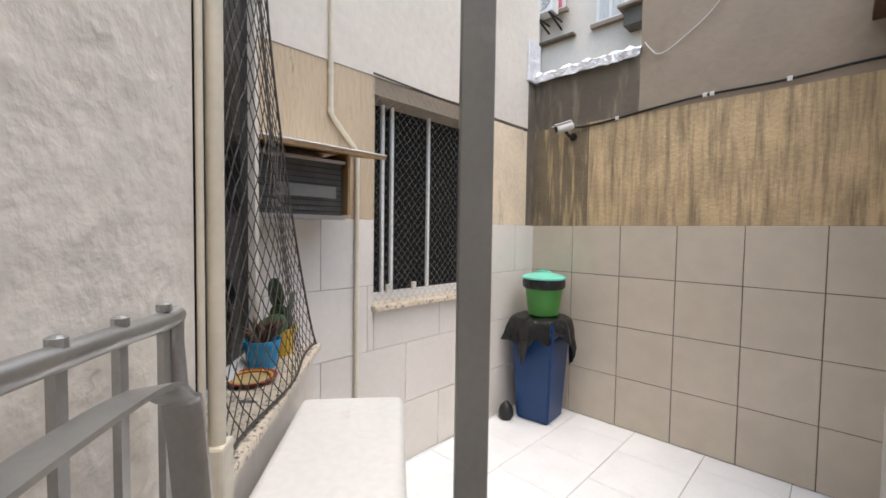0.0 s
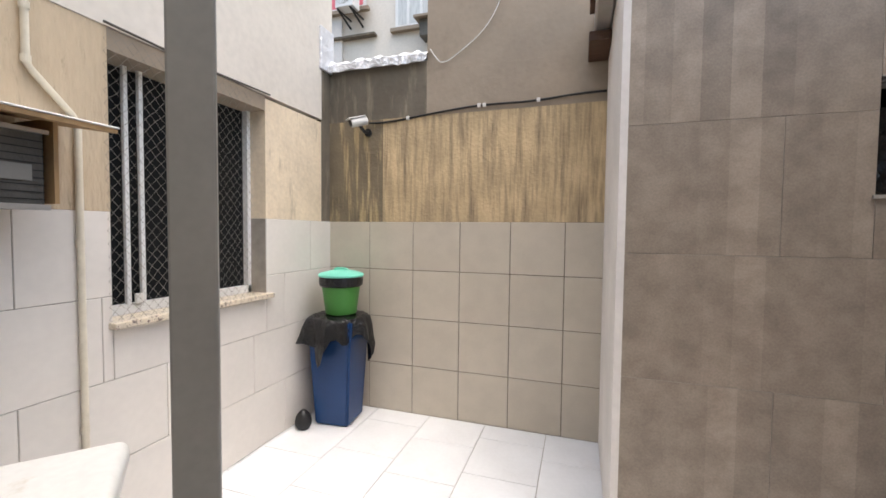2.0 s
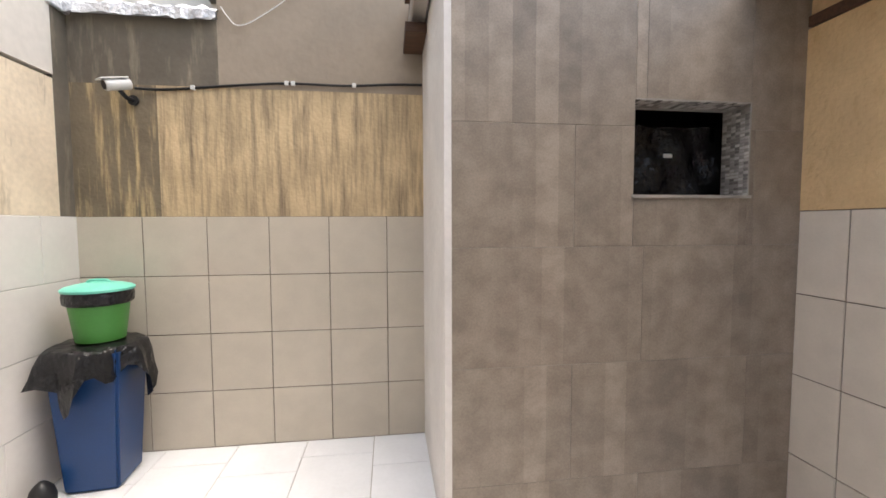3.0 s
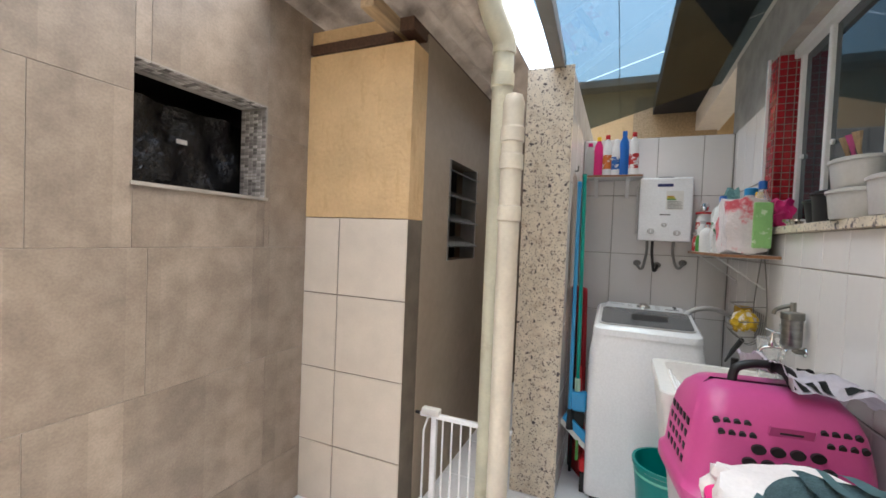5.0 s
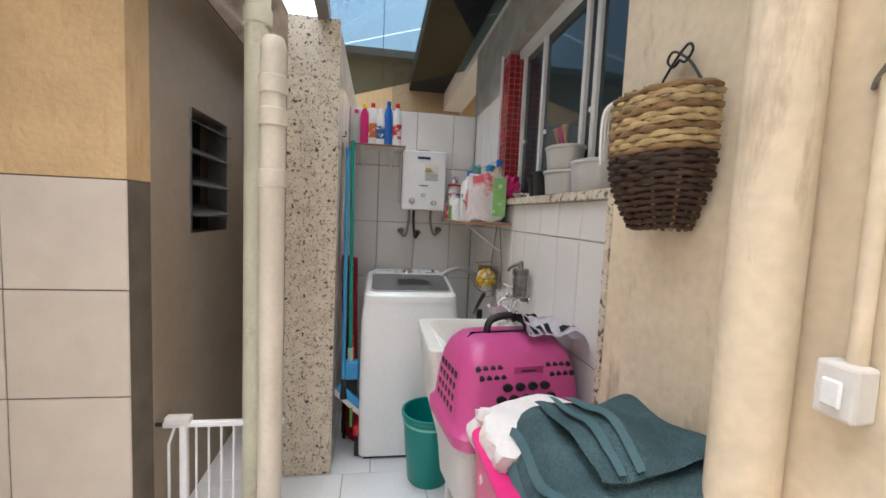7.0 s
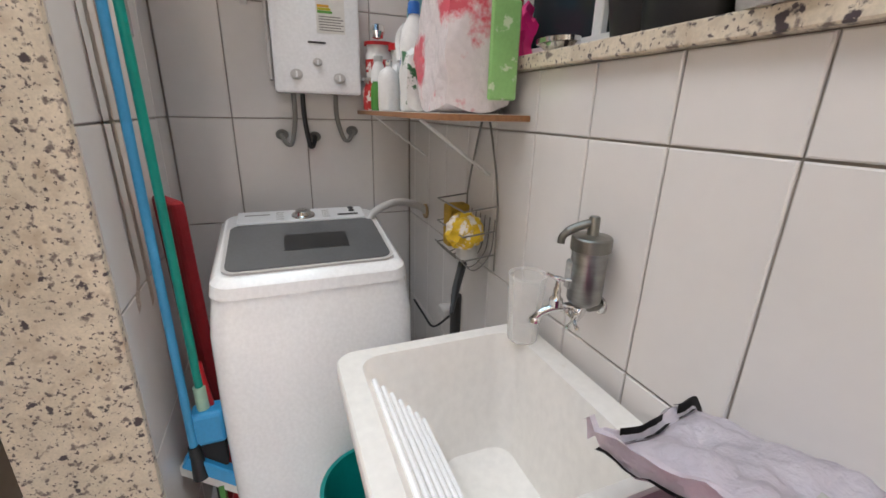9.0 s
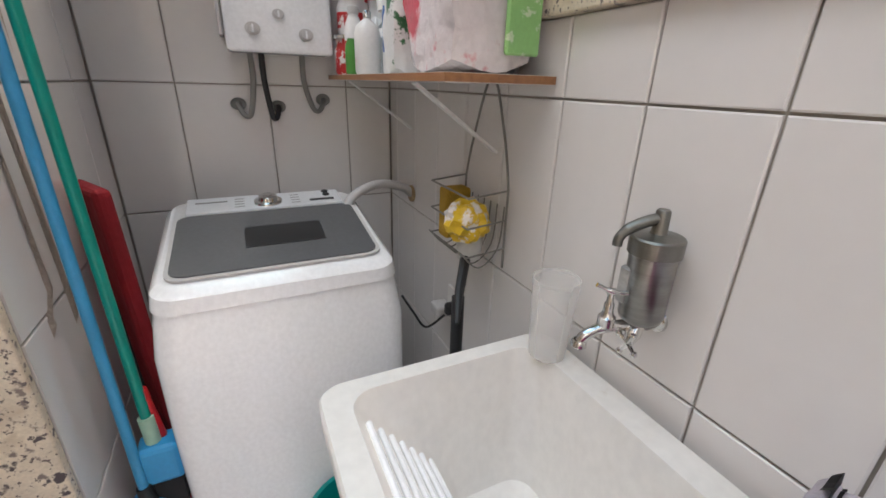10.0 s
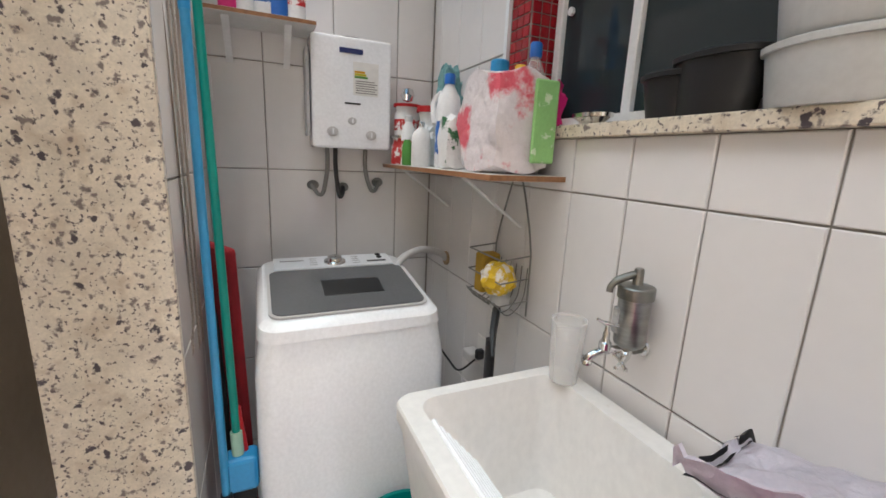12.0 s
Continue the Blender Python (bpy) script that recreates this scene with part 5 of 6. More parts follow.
part("knob", bm_lathe([(0.045, 0), (0.043, 0.004), (0.032, 0.006), (0.028, 0.017), (0.02, 0.02), (0, 0.02)], 24, at=(0.195, 0.0, 0.008)), M["chrome"], wm, "silver dial", smooth=True, m=mt_)
for k in range(4):
    for s in (-1, 1):
        part("print_bar", bm_box(0.165 + 0.022 * k, 0.169 + 0.022 * k, s * 0.085 - 0.014, s * 0.085 + 0.014, 0.0082, 0.0088), M["steel_grey"], wm, m=mt_)
part("logo_bar", bm_box(0.215, 0.224, 0.12, 0.21, 0.0082, 0.0088), M["steel_grey"], wm, m=mt_)
part("display", bm_box(0.168, 0.185, -0.21, -0.13, 0.0082, 0.009), M["black"], wm, m=mt_)
for k in range(2):
    part("button", bm_lathe([(0.012, 0), (0.012, 0.003), (0, 0.004)], 12, at=(0.215 + 0.03 * k, -0.19, 0.008)), M["black"], wm, m=mt_)
PLACE = Matrix.Translation((-0.44, 0.082, 0.145))
hs = thing("drain_hose", "grey corrugated hose from the washer into the wall", "hose")
part("tube", bm_tube(arc([(4.74, -0.47, 0.86), (4.78, -0.52, 0.93), (4.83, -0.62, 0.955), (4.87, -0.72, 0.93), (4.88, -0.761, 0.90)], 8), 0.015, 10), M["grey_plastic"], hs, smooth=True)
part("flange", bm_lathe([(0.03, 0), (0.03, 0.008), (0, 0.008)], 16, at=(4.88, -0.765, 0.90), axis="y"), M["wood"], hs)

# ---- sink ----
PLACE = stretch((3.875, -0.765, 0), (0.79, 0.86, 1.095), (3.64, RY + 0.002, 0))
sk = thing("laundry_sink", "white plastic laundry sink with washboard ribs", "sink")
SXc, SYc, SHX, SHY, SZ = 3.56, -0.475, 0.315, 0.275, 0.86
outer = [[(SXc + p[0] * f_, SYc + p[1] * f_, z) for p in rrect(SHX, SHY, 0.05)] for z, f_ in ((0.50, 0.74), (0.56, 0.82), (0.80, 0.955), (0.825, 1.0), (0.855, 1.0), (SZ, 0.985))]
inner = [[(SXc + dx + p[0], SYc + dy + p[1], z) for p in rrect(hx, hy, 0.055)] for z, hx, hy, dx, dy in ((SZ, 0.275, 0.215, -0.005, 0.005), (0.845, 0.268, 0.208, -0.005, 0.005), (0.70, 0.235, 0.125, -0.005, -0.065), (0.60, 0.2, 0.10, 0, -0.075), (0.585, 0.16, 0.07, 0, -0.075))]
part("basin", loft(outer + inner), M["white_plastic"], sk, smooth=True)
for k in range(7):
    y = SYc + 0.195 - 0.021 * k
    z = 0.834 - 0.0199 * k
    part("rib", bm_tube([(SXc - 0.2, y, z), (SXc + 0.21, y, z)], 0.0065, 8), M["white_gloss"], sk, smooth=True)
part("pedestal", bm_box(SXc - 0.12, SXc + 0.12, -0.755, SYc + 0.05, 0, 0.52, 0.02), M["white_plastic"], sk)
part("drain", bm_lathe([(0.025, 0), (0.025, 0.003), (0, 0.003)], 16, at=(SXc, SYc - 0.075, 0.586)), M["chrome"], sk)
PLACE = stretch((3.80, -0.665, 0.86), (0.80, 0.80, 0.76), (3.565, -0.618, 0.943))
cup = thing("frosted_beaker", "tall frosted plastic beaker on the sink corner", "beaker")
part("body", bm_lathe([(0.043, 0.003), (0.053, 0.205), (0.051, 0.205), (0.041, 0.008)], 28, at=(3.80, -0.665, SZ)), M["clear_plastic"], cup, smooth=True)
part("base", bm_lathe([(0, 0.0), (0.042, 0.0), (0.043, 0.004), (0, 0.006)], 28, at=(3.80, -0.665, SZ)), M["clear_plastic"], cup, smooth=True)
part("rim", bm_lathe([(0.050, 0.205), (0.0535, 0.206), (0.0535, 0.212), (0.050, 0.211)], 28, at=(3.80, -0.665, SZ)), M["clear_plastic"], cup, smooth=True)

# water filter and taps
FX, FY, FZ = 3.405, RY + 0.052, 1.105
PLACE = stretch((FX, RY, FZ), (0.82, 0.85, 0.88), (FX, RY, FZ))
wf = thing("water_filter", "steel wall water filter with a swivel spout", "water filter")
M["brushed"] = mat("brushed_steel", (0.36, 0.36, 0.345), 0.28, 1.0, var=0.1, scale=9, stretch=(1, 1, 8), stain=(0.2, 0.19, 0.17), stain_at=(0.6, 0.8), stain_scale=20)
M["grey_cap"] = mat("dull_nickel", (0.25, 0.245, 0.22), 0.33, 0.9, var=0.08, scale=20)
part("body", bm_lathe([(0, -0.006), (0.022, -0.006), (0.036, 0.004), (0.0385, 0.012), (0.0385, 0.128), (0, 0.128)], 30, at=(FX, FY, FZ)), M["brushed"], wf, smooth=True)
part("cap", bm_lathe([(0.040, 0.118), (0.0435, 0.120), (0.0435, 0.146), (0.041, 0.149), (0.014, 0.153), (0.0125, 0.156), (0.0115, 0.188), (0.009, 0.191), (0, 0.191)], 30, at=(FX, FY, FZ)), M["grey_cap"], wf, smooth=True)
part("spout", bm_tube(arc([(FX, FY, FZ + 0.178), (FX + 0.012, FY + 0.024, FZ + 0.170), (FX + 0.022, FY + 0.046, FZ + 0.158), (FX + 0.026, FY + 0.058, FZ + 0.145), (FX + 0.026, FY + 0.060, FZ + 0.132)]), [0.0095] * 14 + [0.0082] * 11, 12), M["grey_cap"], wf, smooth=True)
part("sticker", bm_box(FX + 0.006, FX + 0.03, FY + 0.0255, FY + 0.0395, FZ + 0.03, FZ + 0.095, 0.004), mat("worn_foil_sticker", (0.55, 0.55, 0.53), 0.4, 0.3, var=0.2, scale=22), wf, "worn foil sticker")
part("wall_arm", bm_tube([(FX, FY, FZ - 0.004), (FX, FY - 0.02, FZ - 0.016), (FX, RY - 0.001, FZ - 0.016)], 0.011, 12), M["grey_cap"], wf, smooth=True)
part("wall_flange", bm_lathe([(0.021, 0), (0.019, 0.006), (0.012, 0.009), (0, 0.009)], 20, at=(FX, RY - 0.001, FZ - 0.016), axis="y"), M["chrome"], wf, smooth=True)
tap = thing("chrome_tap", "chrome wall tap with a lever over the sink", "tap")
part("spout", bm_tube(arc([(FX + 0.004, FY + 0.01, FZ - 0.012), (FX + 0.012, FY + 0.045, FZ - 0.010), (FX + 0.020, FY + 0.075, FZ - 0.014), (FX + 0.026, FY + 0.098, FZ - 0.026), (FX + 0.028, FY + 0.104, FZ - 0.040)]), [0.0105] * 12 + [0.0095] * 12 + [0.0095], 14), M["chrome"], tap, smooth=True)
part("nozzle", bm_lathe([(0.010, 0.012), (0.0135, 0.008), (0.014, 0.0), (0.009, -0.003), (0, -0.002)], 18, at=(FX + 0.028, FY + 0.104, FZ - 0.043)), M["chrome"], tap, smooth=True)
part("valve", bm_lathe([(0.015, -0.004), (0.015, 0.012), (0.011, 0.016), (0.0085, 0.022), (0.0085, 0.036), (0.006, 0.040), (0.0045, 0.058), (0, 0.058)], 18, at=(FX + 0.016, FY + 0.062, FZ - 0.002)), M["chrome"], tap, smooth=True)
part("lever", bm_tube(arc([(FX + 0.030, FY + 0.084, FZ + 0.066), (FX + 0.016, FY + 0.062, FZ + 0.056), (FX + 0.002, FY + 0.038, FZ + 0.054)]), [0.004] * 5 + [0.0065] * 3 + [0.004] * 5, 10), M["chrome"], tap, smooth=True)
vx, vy, vz = FX - 0.012, FY + 0.030, FZ - 0.034
part("lower_valve", bm_tube([(FX - 0.004, FY + 0.006, FZ - 0.010), (FX - 0.008, FY + 0.018, FZ - 0.022), (vx, vy, vz)], [0.013, 0.014, 0.009], 14), M["chrome"], tap, smooth=True)
for k in range(4):
    a = 1.5708 * k + 0.5
    e = Vector((vx + 0.022 * math.cos(a), vy + 0.004, vz + 0.022 * math.sin(a)))
    part("cross_arm", bm_tube([(vx, vy, vz), tuple(e)], [0.0045, 0.0035], 8), M["chrome"], tap)
    part("cross_knob", bm_lathe([(0, -0.006), (0.0045, -0.004), (0.006, 0), (0.0045, 0.004), (0, 0.006)], 12, at=tuple(e)), M["chrome"], tap, smooth=True)

# wire caddy
PLACE = Matrix.Translation((-0.365, 0, 0.03))
wc = thing("wire_caddy", "rusty wire caddy with sponges hanging from the shelf bracket", "wire rack")
CX, CY = 4.28, RY + 0.012
part("hanger", bm_tube(arc([(CX - 0.10, CY, 1.17), (CX - 0.07, CY, 1.28), (CX + 0.0, CY, 1.415), (CX + 0.07, CY, 1.27), (CX + 0.10, CY, 1.17)], 5), 0.003, 6), M["steel_grey"], wc)
for z in (1.17, 1.10, 1.03):
    part("wire", bm_tube([(CX - 0.10, CY, z), (CX - 0.10, CY + 0.10, z - 0.01), (CX + 0.10, CY + 0.10, z - 0.01), (CX + 0.10, CY, z)], 0.0025, 6), M["steel_grey"], wc)
for k in range(7):
    x = CX - 0.09 + 0.03 * k
    part("rib", bm_tube(arc([(x, CY, 1.13), (x, CY + 0.01, 1.03), (x, CY + 0.06, 0.985), (x, CY + 0.11, 1.03)]), 0.002, 5), M["steel_grey"], wc)
for x in (CX - 0.1, CX + 0.1):
    part("upright", bm_tube([(x, CY, 0.98), (x, CY, 1.17)], 0.003, 6), M["steel_grey"], wc)
sp = thing("sponge", "yellow kitchen sponge standing in the wire caddy", "sponge")
part("block", bm_box(4.31, 4.36, CY + 0.02, CY + 0.09, 1.02, 1.15, 0.008, 2), mat("ochre_sponge", (0.5, 0.3, 0.03), 0.9, var=0.15, bump=0.01, bscale=150), sp)
yb = thing("yellow_packet", "crumpled yellow plastic packet in the caddy", "packet")
b = bmesh.new()
bmesh.ops.create_icosphere(b, subdivisions=3, radius=0.055)
rgk = random.Random(9)
for v_ in b.verts:
    v_.co *= 1 + rgk.uniform(-0.16, 0.16)
M["packet"] = mat("yellow_printed_film", (0.75, 0.5, 0.03), 0.3, var=0.05, stain=(0.8, 0.75, 0.7), stain_at=(0.52, 0.56), stain_scale=24)
part("film", b, M["packet"], yb, m=Matrix.Translation((4.245, CY + 0.065, 1.085)))
br = thing("bottle_brush", "black handled brush lying in the caddy", "brush")
part("handle", bm_tube([(4.22, CY + 0.08, 1.0), (4.15, CY + 0.13, 0.955), (4.08, CY + 0.17, 0.92)], [0.013, 0.011, 0.004], 8), M["black"], br, smooth=True)
part("head", bm_lathe([(0, 0), (0.03, 0.01), (0.033, 0.05), (0.02, 0.08), (0, 0.085)], 14, at=(4.24, CY + 0.06, 0.985)), M["tub_clear"], br, smooth=True)

PLACE = Matrix.Translation((-0.53, 0, 0.11))
ot = thing("wall_outlet", "white socket with a grey adapter and black cord", "socket")
part("plate", bm_box(4.57, 4.64, RY, RY + 0.008, 0.60, 0.72, 0.003), M["white_plastic"], ot)
part("adapter", bm_box(4.60, 4.66, RY + 0.008, RY + 0.06, 0.62, 0.66, 0.008, 2), M["grey_plastic"], ot)
part("plug", bm_box(4.575, 4.60, RY + 0.008, RY + 0.04, 0.64, 0.68, 0.006), M["black"], ot)
part("cord", bm_tube(arc([(4.59, RY + 0.04, 0.64), (4.62, RY + 0.09, 0.59), (4.70, RY + 0.1, 0.60), (4.76, RY + 0.12, 0.64)]), 0.004, 6), M["black"], ot)
PLACE = Matrix.Identity(4)
bt = thing("black_tube", "upright black plastic tube behind the sink", "tube")
part("tube", bm_tube([(3.83, RY + 0.12, 0.0), (3.83, RY + 0.12, 0.944)], 0.016, 12), M["black"], bt, smooth=True)

# ---- heater ----
PLACE = stretch((5.068, -0.43, 1.505), (0.5, 0.963, 0.80), (4.68, -0.452, 1.496))
ht = thing("gas_water_heater", "white gas water heater with three dials on the wall", "water heater")
part("case", bm_box(4.83, 5.06, -0.43, -0.105, 1.505, 2.03, 0.014, 3), M["white_gloss"], ht)
part("side_vent", bm_box(4.9, 5.07, -0.095 - 0.006, -0.088, 1.56, 1.97, 0.003), M["grey_plastic"], ht)
for y, z, r in ((-0.185, 1.585, 0.023), (-0.265, 1.64, 0.018), (-0.345, 1.575, 0.023)):
    d_ = part("dial", bm_lathe([(r, 0), (r, 0.006), (r * 0.7, 0.008), (r * 0.66, 0.02), (0, 0.021)], 20, axis="x"), M["grey_plastic"], ht, smooth=True, m=Matrix.Translation((4.829, y, z)) @ Matrix.Rotation(radians(180), 4, "Z"))
    part("grip", bm_box(4.803, 4.811, y - 0.003, y + 0.003, z - r * 0.6, z + r * 0.6), M["white_gloss"], d_)
part("slot", bm_box(4.826, 4.829, -0.30, -0.235, 1.72, 1.728), M["black"], ht)
part("energy_label", bm_box(4.826, 4.829, -0.375, -0.27, 1.765, 1.92), M["white_plastic"], ht, "printed energy label")
for k, c_ in enumerate(((0.1, 0.3, 0.05), (0.5, 0.45, 0.03), (0.6, 0.3, 0.02))):
    part("label_bar", bm_box(4.824, 4.8262, -0.33 + 0.006 * k, -0.275, 1.845 + 0.012 * k, 1.855 + 0.012 * k), mat("label_ink", c_, 0.5, var=0.02), ht)
for k in range(6):
    part("text_bar", bm_box(4.824, 4.8262, -0.37 + 0.01 * (k % 2), -0.28, 1.775 + 0.011 * k, 1.779 + 0.011 * k), M["steel_grey"], ht)
part("logo_bar", bm_box(4.824, 4.829, -0.31, -0.215, 1.955, 1.978), mat("navy_ink", (0.02, 0.03, 0.12), 0.4, var=0.02), ht)
part("flue", bm_lathe([(0.05, 0), (0.05, 0.012), (0, 0.014)], 20, at=(4.95, -0.27, 2.03)), M["black"], ht)
for y0, y1, z1, mm in ((-0.17, -0.115, 1.30, "steel_grey"), (-0.205, -0.245, 1.29, "black"), (-0.335, -0.405, 1.32, "steel_grey")):
    part("hose", bm_tube(arc([(4.95, y0, 1.51), (4.95, y0, 1.40), (4.955, (y0 * 2 + y1) / 3, z1 - 0.02), (4.98, (y0 + 2 * y1) / 3, z1 - 0.035), (5.04, y1, z1), (5.068, y1, z1 + 0.01)]), 0.0095, 10), M[mm], ht, smooth=True)
    part("flange", bm_lathe([(0.026, 0), (0.026, 0.006), (0.016, 0.012), (0, 0.012)], 16, axis="x"), M["steel_grey"], ht, m=Matrix.Translation((5.06, y1, z1 + 0.01)))

# ---- shelves ----
M["shelf_edge"] = mat("brown_laminate_edge", (0.3, 0.14, 0.06), 0.5, var=0.1, scale=10, stretch=(1, 8, 8))


def shelf(x0, x1, y0, y1, z, label, braces):
    s = thing("wall_shelf", label, "shelf")
    part("board", bm_box(x0, x1, y0, y1, z, z + 0.016), M["white_plastic"], s)
    part("edge", bm_box(x0 - 0.002, x1 + 0.002, y0 - 0.002, y1 + 0.002, z + 0.001, z + 0.015), M["shelf_edge"], s, "brown edge banding")
    for p, q in braces:
        part("bracket", strip([p, q], (1, 0, 0) if abs(p[0] - q[0]) < 0.01 else (0, 1, 0), 0.024, 0.004), M["alu_white"], s)
    return s


PLACE = stretch((5.065, -0.765, 1.42), (0.83, 1.03, 1.0), (4.679, RY, 1.424))
shelf(3.90, 5.065, -0.763, -0.545, 1.42, "wooden wall shelf crowded with cleaning products", [((4.12, -0.56, 1.418), (4.12, -0.761, 1.27)), ((4.78, -0.56, 1.418), (4.78, -0.761, 1.27))])
PLACE = stretch((5.068, -0.19, 1.955), (0.6, 1.0, 0.9), (4.68, -0.150, 1.915))
shelf(4.74, 5.068, -0.19, 0.186, 1.955, "white wall shelf with bottles above the heater", [((4.8, -0.1, 1.953), (5.068, -0.1, 1.82)), ((4.8, 0.1, 1.953), (5.068, 0.1, 1.82))])
ZS = 1.437
PLACE = stretch((5.065, -0.765, 1.42), (0.83, 1.03, 1.0), (4.679, RY, 1.424))


def bottle(name, label, at, r, h, body, cap, neck=0.35, squash=(1, 1), band=None):
    o = thing(name, label, "bottle")
    part("body", bm_lathe([(0, 0), (r * 0.92, 0), (r, 0.008), (r, h * 0.62), (r * 0.85, h * 0.76), (r * neck, h * 0.88), (r * neck, h * 0.92), (0, h * 0.92)], 22, at=at, squash=squash), body, o, smooth=True)
    part("cap", bm_lathe([(r * neck * 1.2, h * 0.89), (r * neck * 1.2, h * 0.985), (r * neck, h), (0, h)], 18, at=at, squash=squash), cap, o, smooth=True)
    if band:
        part("label_band", bm_lathe([(r * 1.012, h * 0.15), (r * 1.012, h * 0.5)], 22, at=at, squash=squash), band, o, smooth=True)
    return o


M["white_bottle"] = mat("white_bottle_plastic", (0.75, 0.75, 0.74), 0.3, var=0.02)
M["red_label"] = mat("red_white_label", (0.5, 0.03, 0.03), 0.4, var=0.05, stain=(0.75, 0.72, 0.7), stain_at=(0.52, 0.56), stain_scale=30)
M["blue_label"] = mat("blue_white_label", (0.02, 0.12, 0.4), 0.4, var=0.05, stain=(0.75, 0.74, 0.72), stain_at=(0.54, 0.58), stain_scale=26)
M["orange_label"] = mat("orange_label", (0.6, 0.16, 0.03), 0.4, var=0.05, stain=(0.7, 0.65, 0.6), stain_at=(0.54, 0.58), stain_scale=26)
M["hot_pink"] = mat("hot_pink_plastic", (0.65, 0.02, 0.18), 0.35, var=0.04)
M["blue_bottle"] = mat("blue_bottle_plastic", (0.02, 0.13, 0.45), 0.3, var=0.04)
M["sea_bag"] = mat("sea_green_plastic_bag", (0.16, 0.34, 0.34), 0.35, var=0.1, bump=0.02, bscale=30)
M["liquid_soap"] = mat("soap_dispenser", (0.7, 0.69, 0.67), 0.3, var=0.03, stain=(0.4, 0.05, 0.05), stain_at=(0.66, 0.68), stain_scale=30)
bottle("paint_can", "dark red and white paint tin on the shelf", (4.93, -0.60, ZS), 0.052, 0.12, M["red_label"], M["chrome"], 0.9)
bottle("paint_can", "red topped tin standing on another tin", (4.95, -0.62, ZS + 0.121), 0.055, 0.13, M["white_bottle"], M["red"], 0.9, band=M["red_label"])
bottle("paint_can", "orange labelled tin stacked at the back of the shelf", (4.85, -0.69, ZS), 0.05, 0.24, M["white_bottle"], M["red"], 0.95, band=M["orange_label"])
bottle("spray_can", "slim white spray tin with printed label", (4.80, -0.585, ZS), 0.028, 0.19, M["white_bottle"], M["grey_plastic"], 0.5, band=M["red_label"])
bottle("small_bottle", "small green labelled bottle at the shelf edge", (4.74, -0.565, ZS), 0.02, 0.11, M["green_bin"], M["white_bottle"], 0.6)
bottle("soap_dispenser", "white soap dispenser with a steel pump", (4.62, -0.585, ZS), 0.036, 0.16, M["liquid_soap"], M["chrome"], 0.25)
bo = bottle("detergent_bottle", "white detergent bottle with a blue cap and label", (4.46, -0.63, ZS), 0.052, 0.31, M["white_bottle"], M["blue_bottle"], 0.36, (1, 0.8), band=M["blue_label"])
part("handle", bm_tube(arc([(4.495, -0.615, ZS + 0.25), (4.53, -0.60, ZS + 0.22), (4.515, -0.60, ZS + 0.15)]), 0.011, 8), M["white_bottle"], bo, smooth=True)
bottle("detergent_bottle", "turquoise capped detergent bottle at the back", (4.24, -0.71, ZS), 0.04, 0.33, M["white_bottle"], M["blue"], 0.6)
bottle("clear_bottle", "clear bottle with a blue cap", (4.02, -0.71, ZS), 0.035, 0.34, M["clear_plastic"], M["blue_bottle"], 0.4)
bottle("black_bottle", "dark bottle at the back of the shelf", (4.12, -0.72, ZS), 0.035, 0.3, M["black"], M["yellow"], 0.4)


def crumple(name, label, cat, at, size, seed, material, amp=0.12, extra=None):
    o = thing(name, label, cat)
    b = bmesh.new()
    bmesh.ops.create_cube(b, size=1)
    bmesh.ops.subdivide_edges(b, edges=b.edges[:], cuts=7, use_grid_fill=True)
    rg_ = random.Random(seed)
    off = Vector((rg_.uniform(0, 50),) * 3)
    for v_ in b.verts:
        k = 1 - 0.35 * max(0, abs(v_.co.x) + abs(v_.co.y) + abs(v_.co.z) - 1.05)
        q = v_.co * k
        f_ = noise.noise_vector(v_.co * 3.1 + off) * amp + noise.noise_vector(v_.co * 8 + off) * amp * 0.35
        if v_.co.z < -0.49:
            f_.z = 0
        q += f_
        v_.co = Vector((q.x * size[0], q.y * size[1], q.z * size[2]))
    lo = min(v_.co.z for v_ in b.verts)
    bmesh.ops.translate(b, vec=(at[0], at[1], at[2] - lo), verts=b.verts)
    part("film", b, material, o, smooth=True)
    return o


M["paper_film"] = mat("pink_white_wrapped_rolls", (0.72, 0.66, 0.66), 0.25, var=0.04, scale=5, stain=(0.6, 0.1, 0.13), stain_at=(0.5, 0.58), stain_scale=5.5, bump=0.01, bscale=25)
M["green_film"] = mat("light_green_wrapping", (0.28, 0.55, 0.2), 0.3, var=0.06, scale=9, stain=(0.6, 0.7, 0.5), stain_at=(0.58, 0.62), stain_scale=22)
tp = crumple("paper_roll_pack", "toilet roll pack in pink, white and green film on the shelf", "paper rolls", (4.07, -0.65, ZS), (0.28, 0.17, 0.26), 3, M["paper_film"], 0.05)
part("green_side", bm_box(3.915, 3.927, -0.732, -0.662, ZS + 0.03, ZS + 0.235, 0.004), M["green_film"], tp, "green printed side")
crumple("sea_green_bag", "sea green plastic bag hanging above the tins", "plastic bag", (4.66, -0.70, ZS + 0.02), (0.09, 0.08, 0.34), 8, M["sea_bag"], 0.18)
crumple("sugar_bag", "white and green printed bag folded on the shelf", "bag", (4.33, -0.60, ZS), (0.10, 0.07, 0.16), 12, mat("printed_white_bag", (0.72, 0.72, 0.7), 0.35, var=0.03, stain=(0.03, 0.13, 0.05), stain_at=(0.55, 0.58), stain_scale=13), 0.08)
crumple("white_bag", "crumpled white carrier bag on the shelf", "plastic bag", (4.74, -0.66, ZS), (0.12, 0.1, 0.15), 14, M["white_bottle"], 0.2)
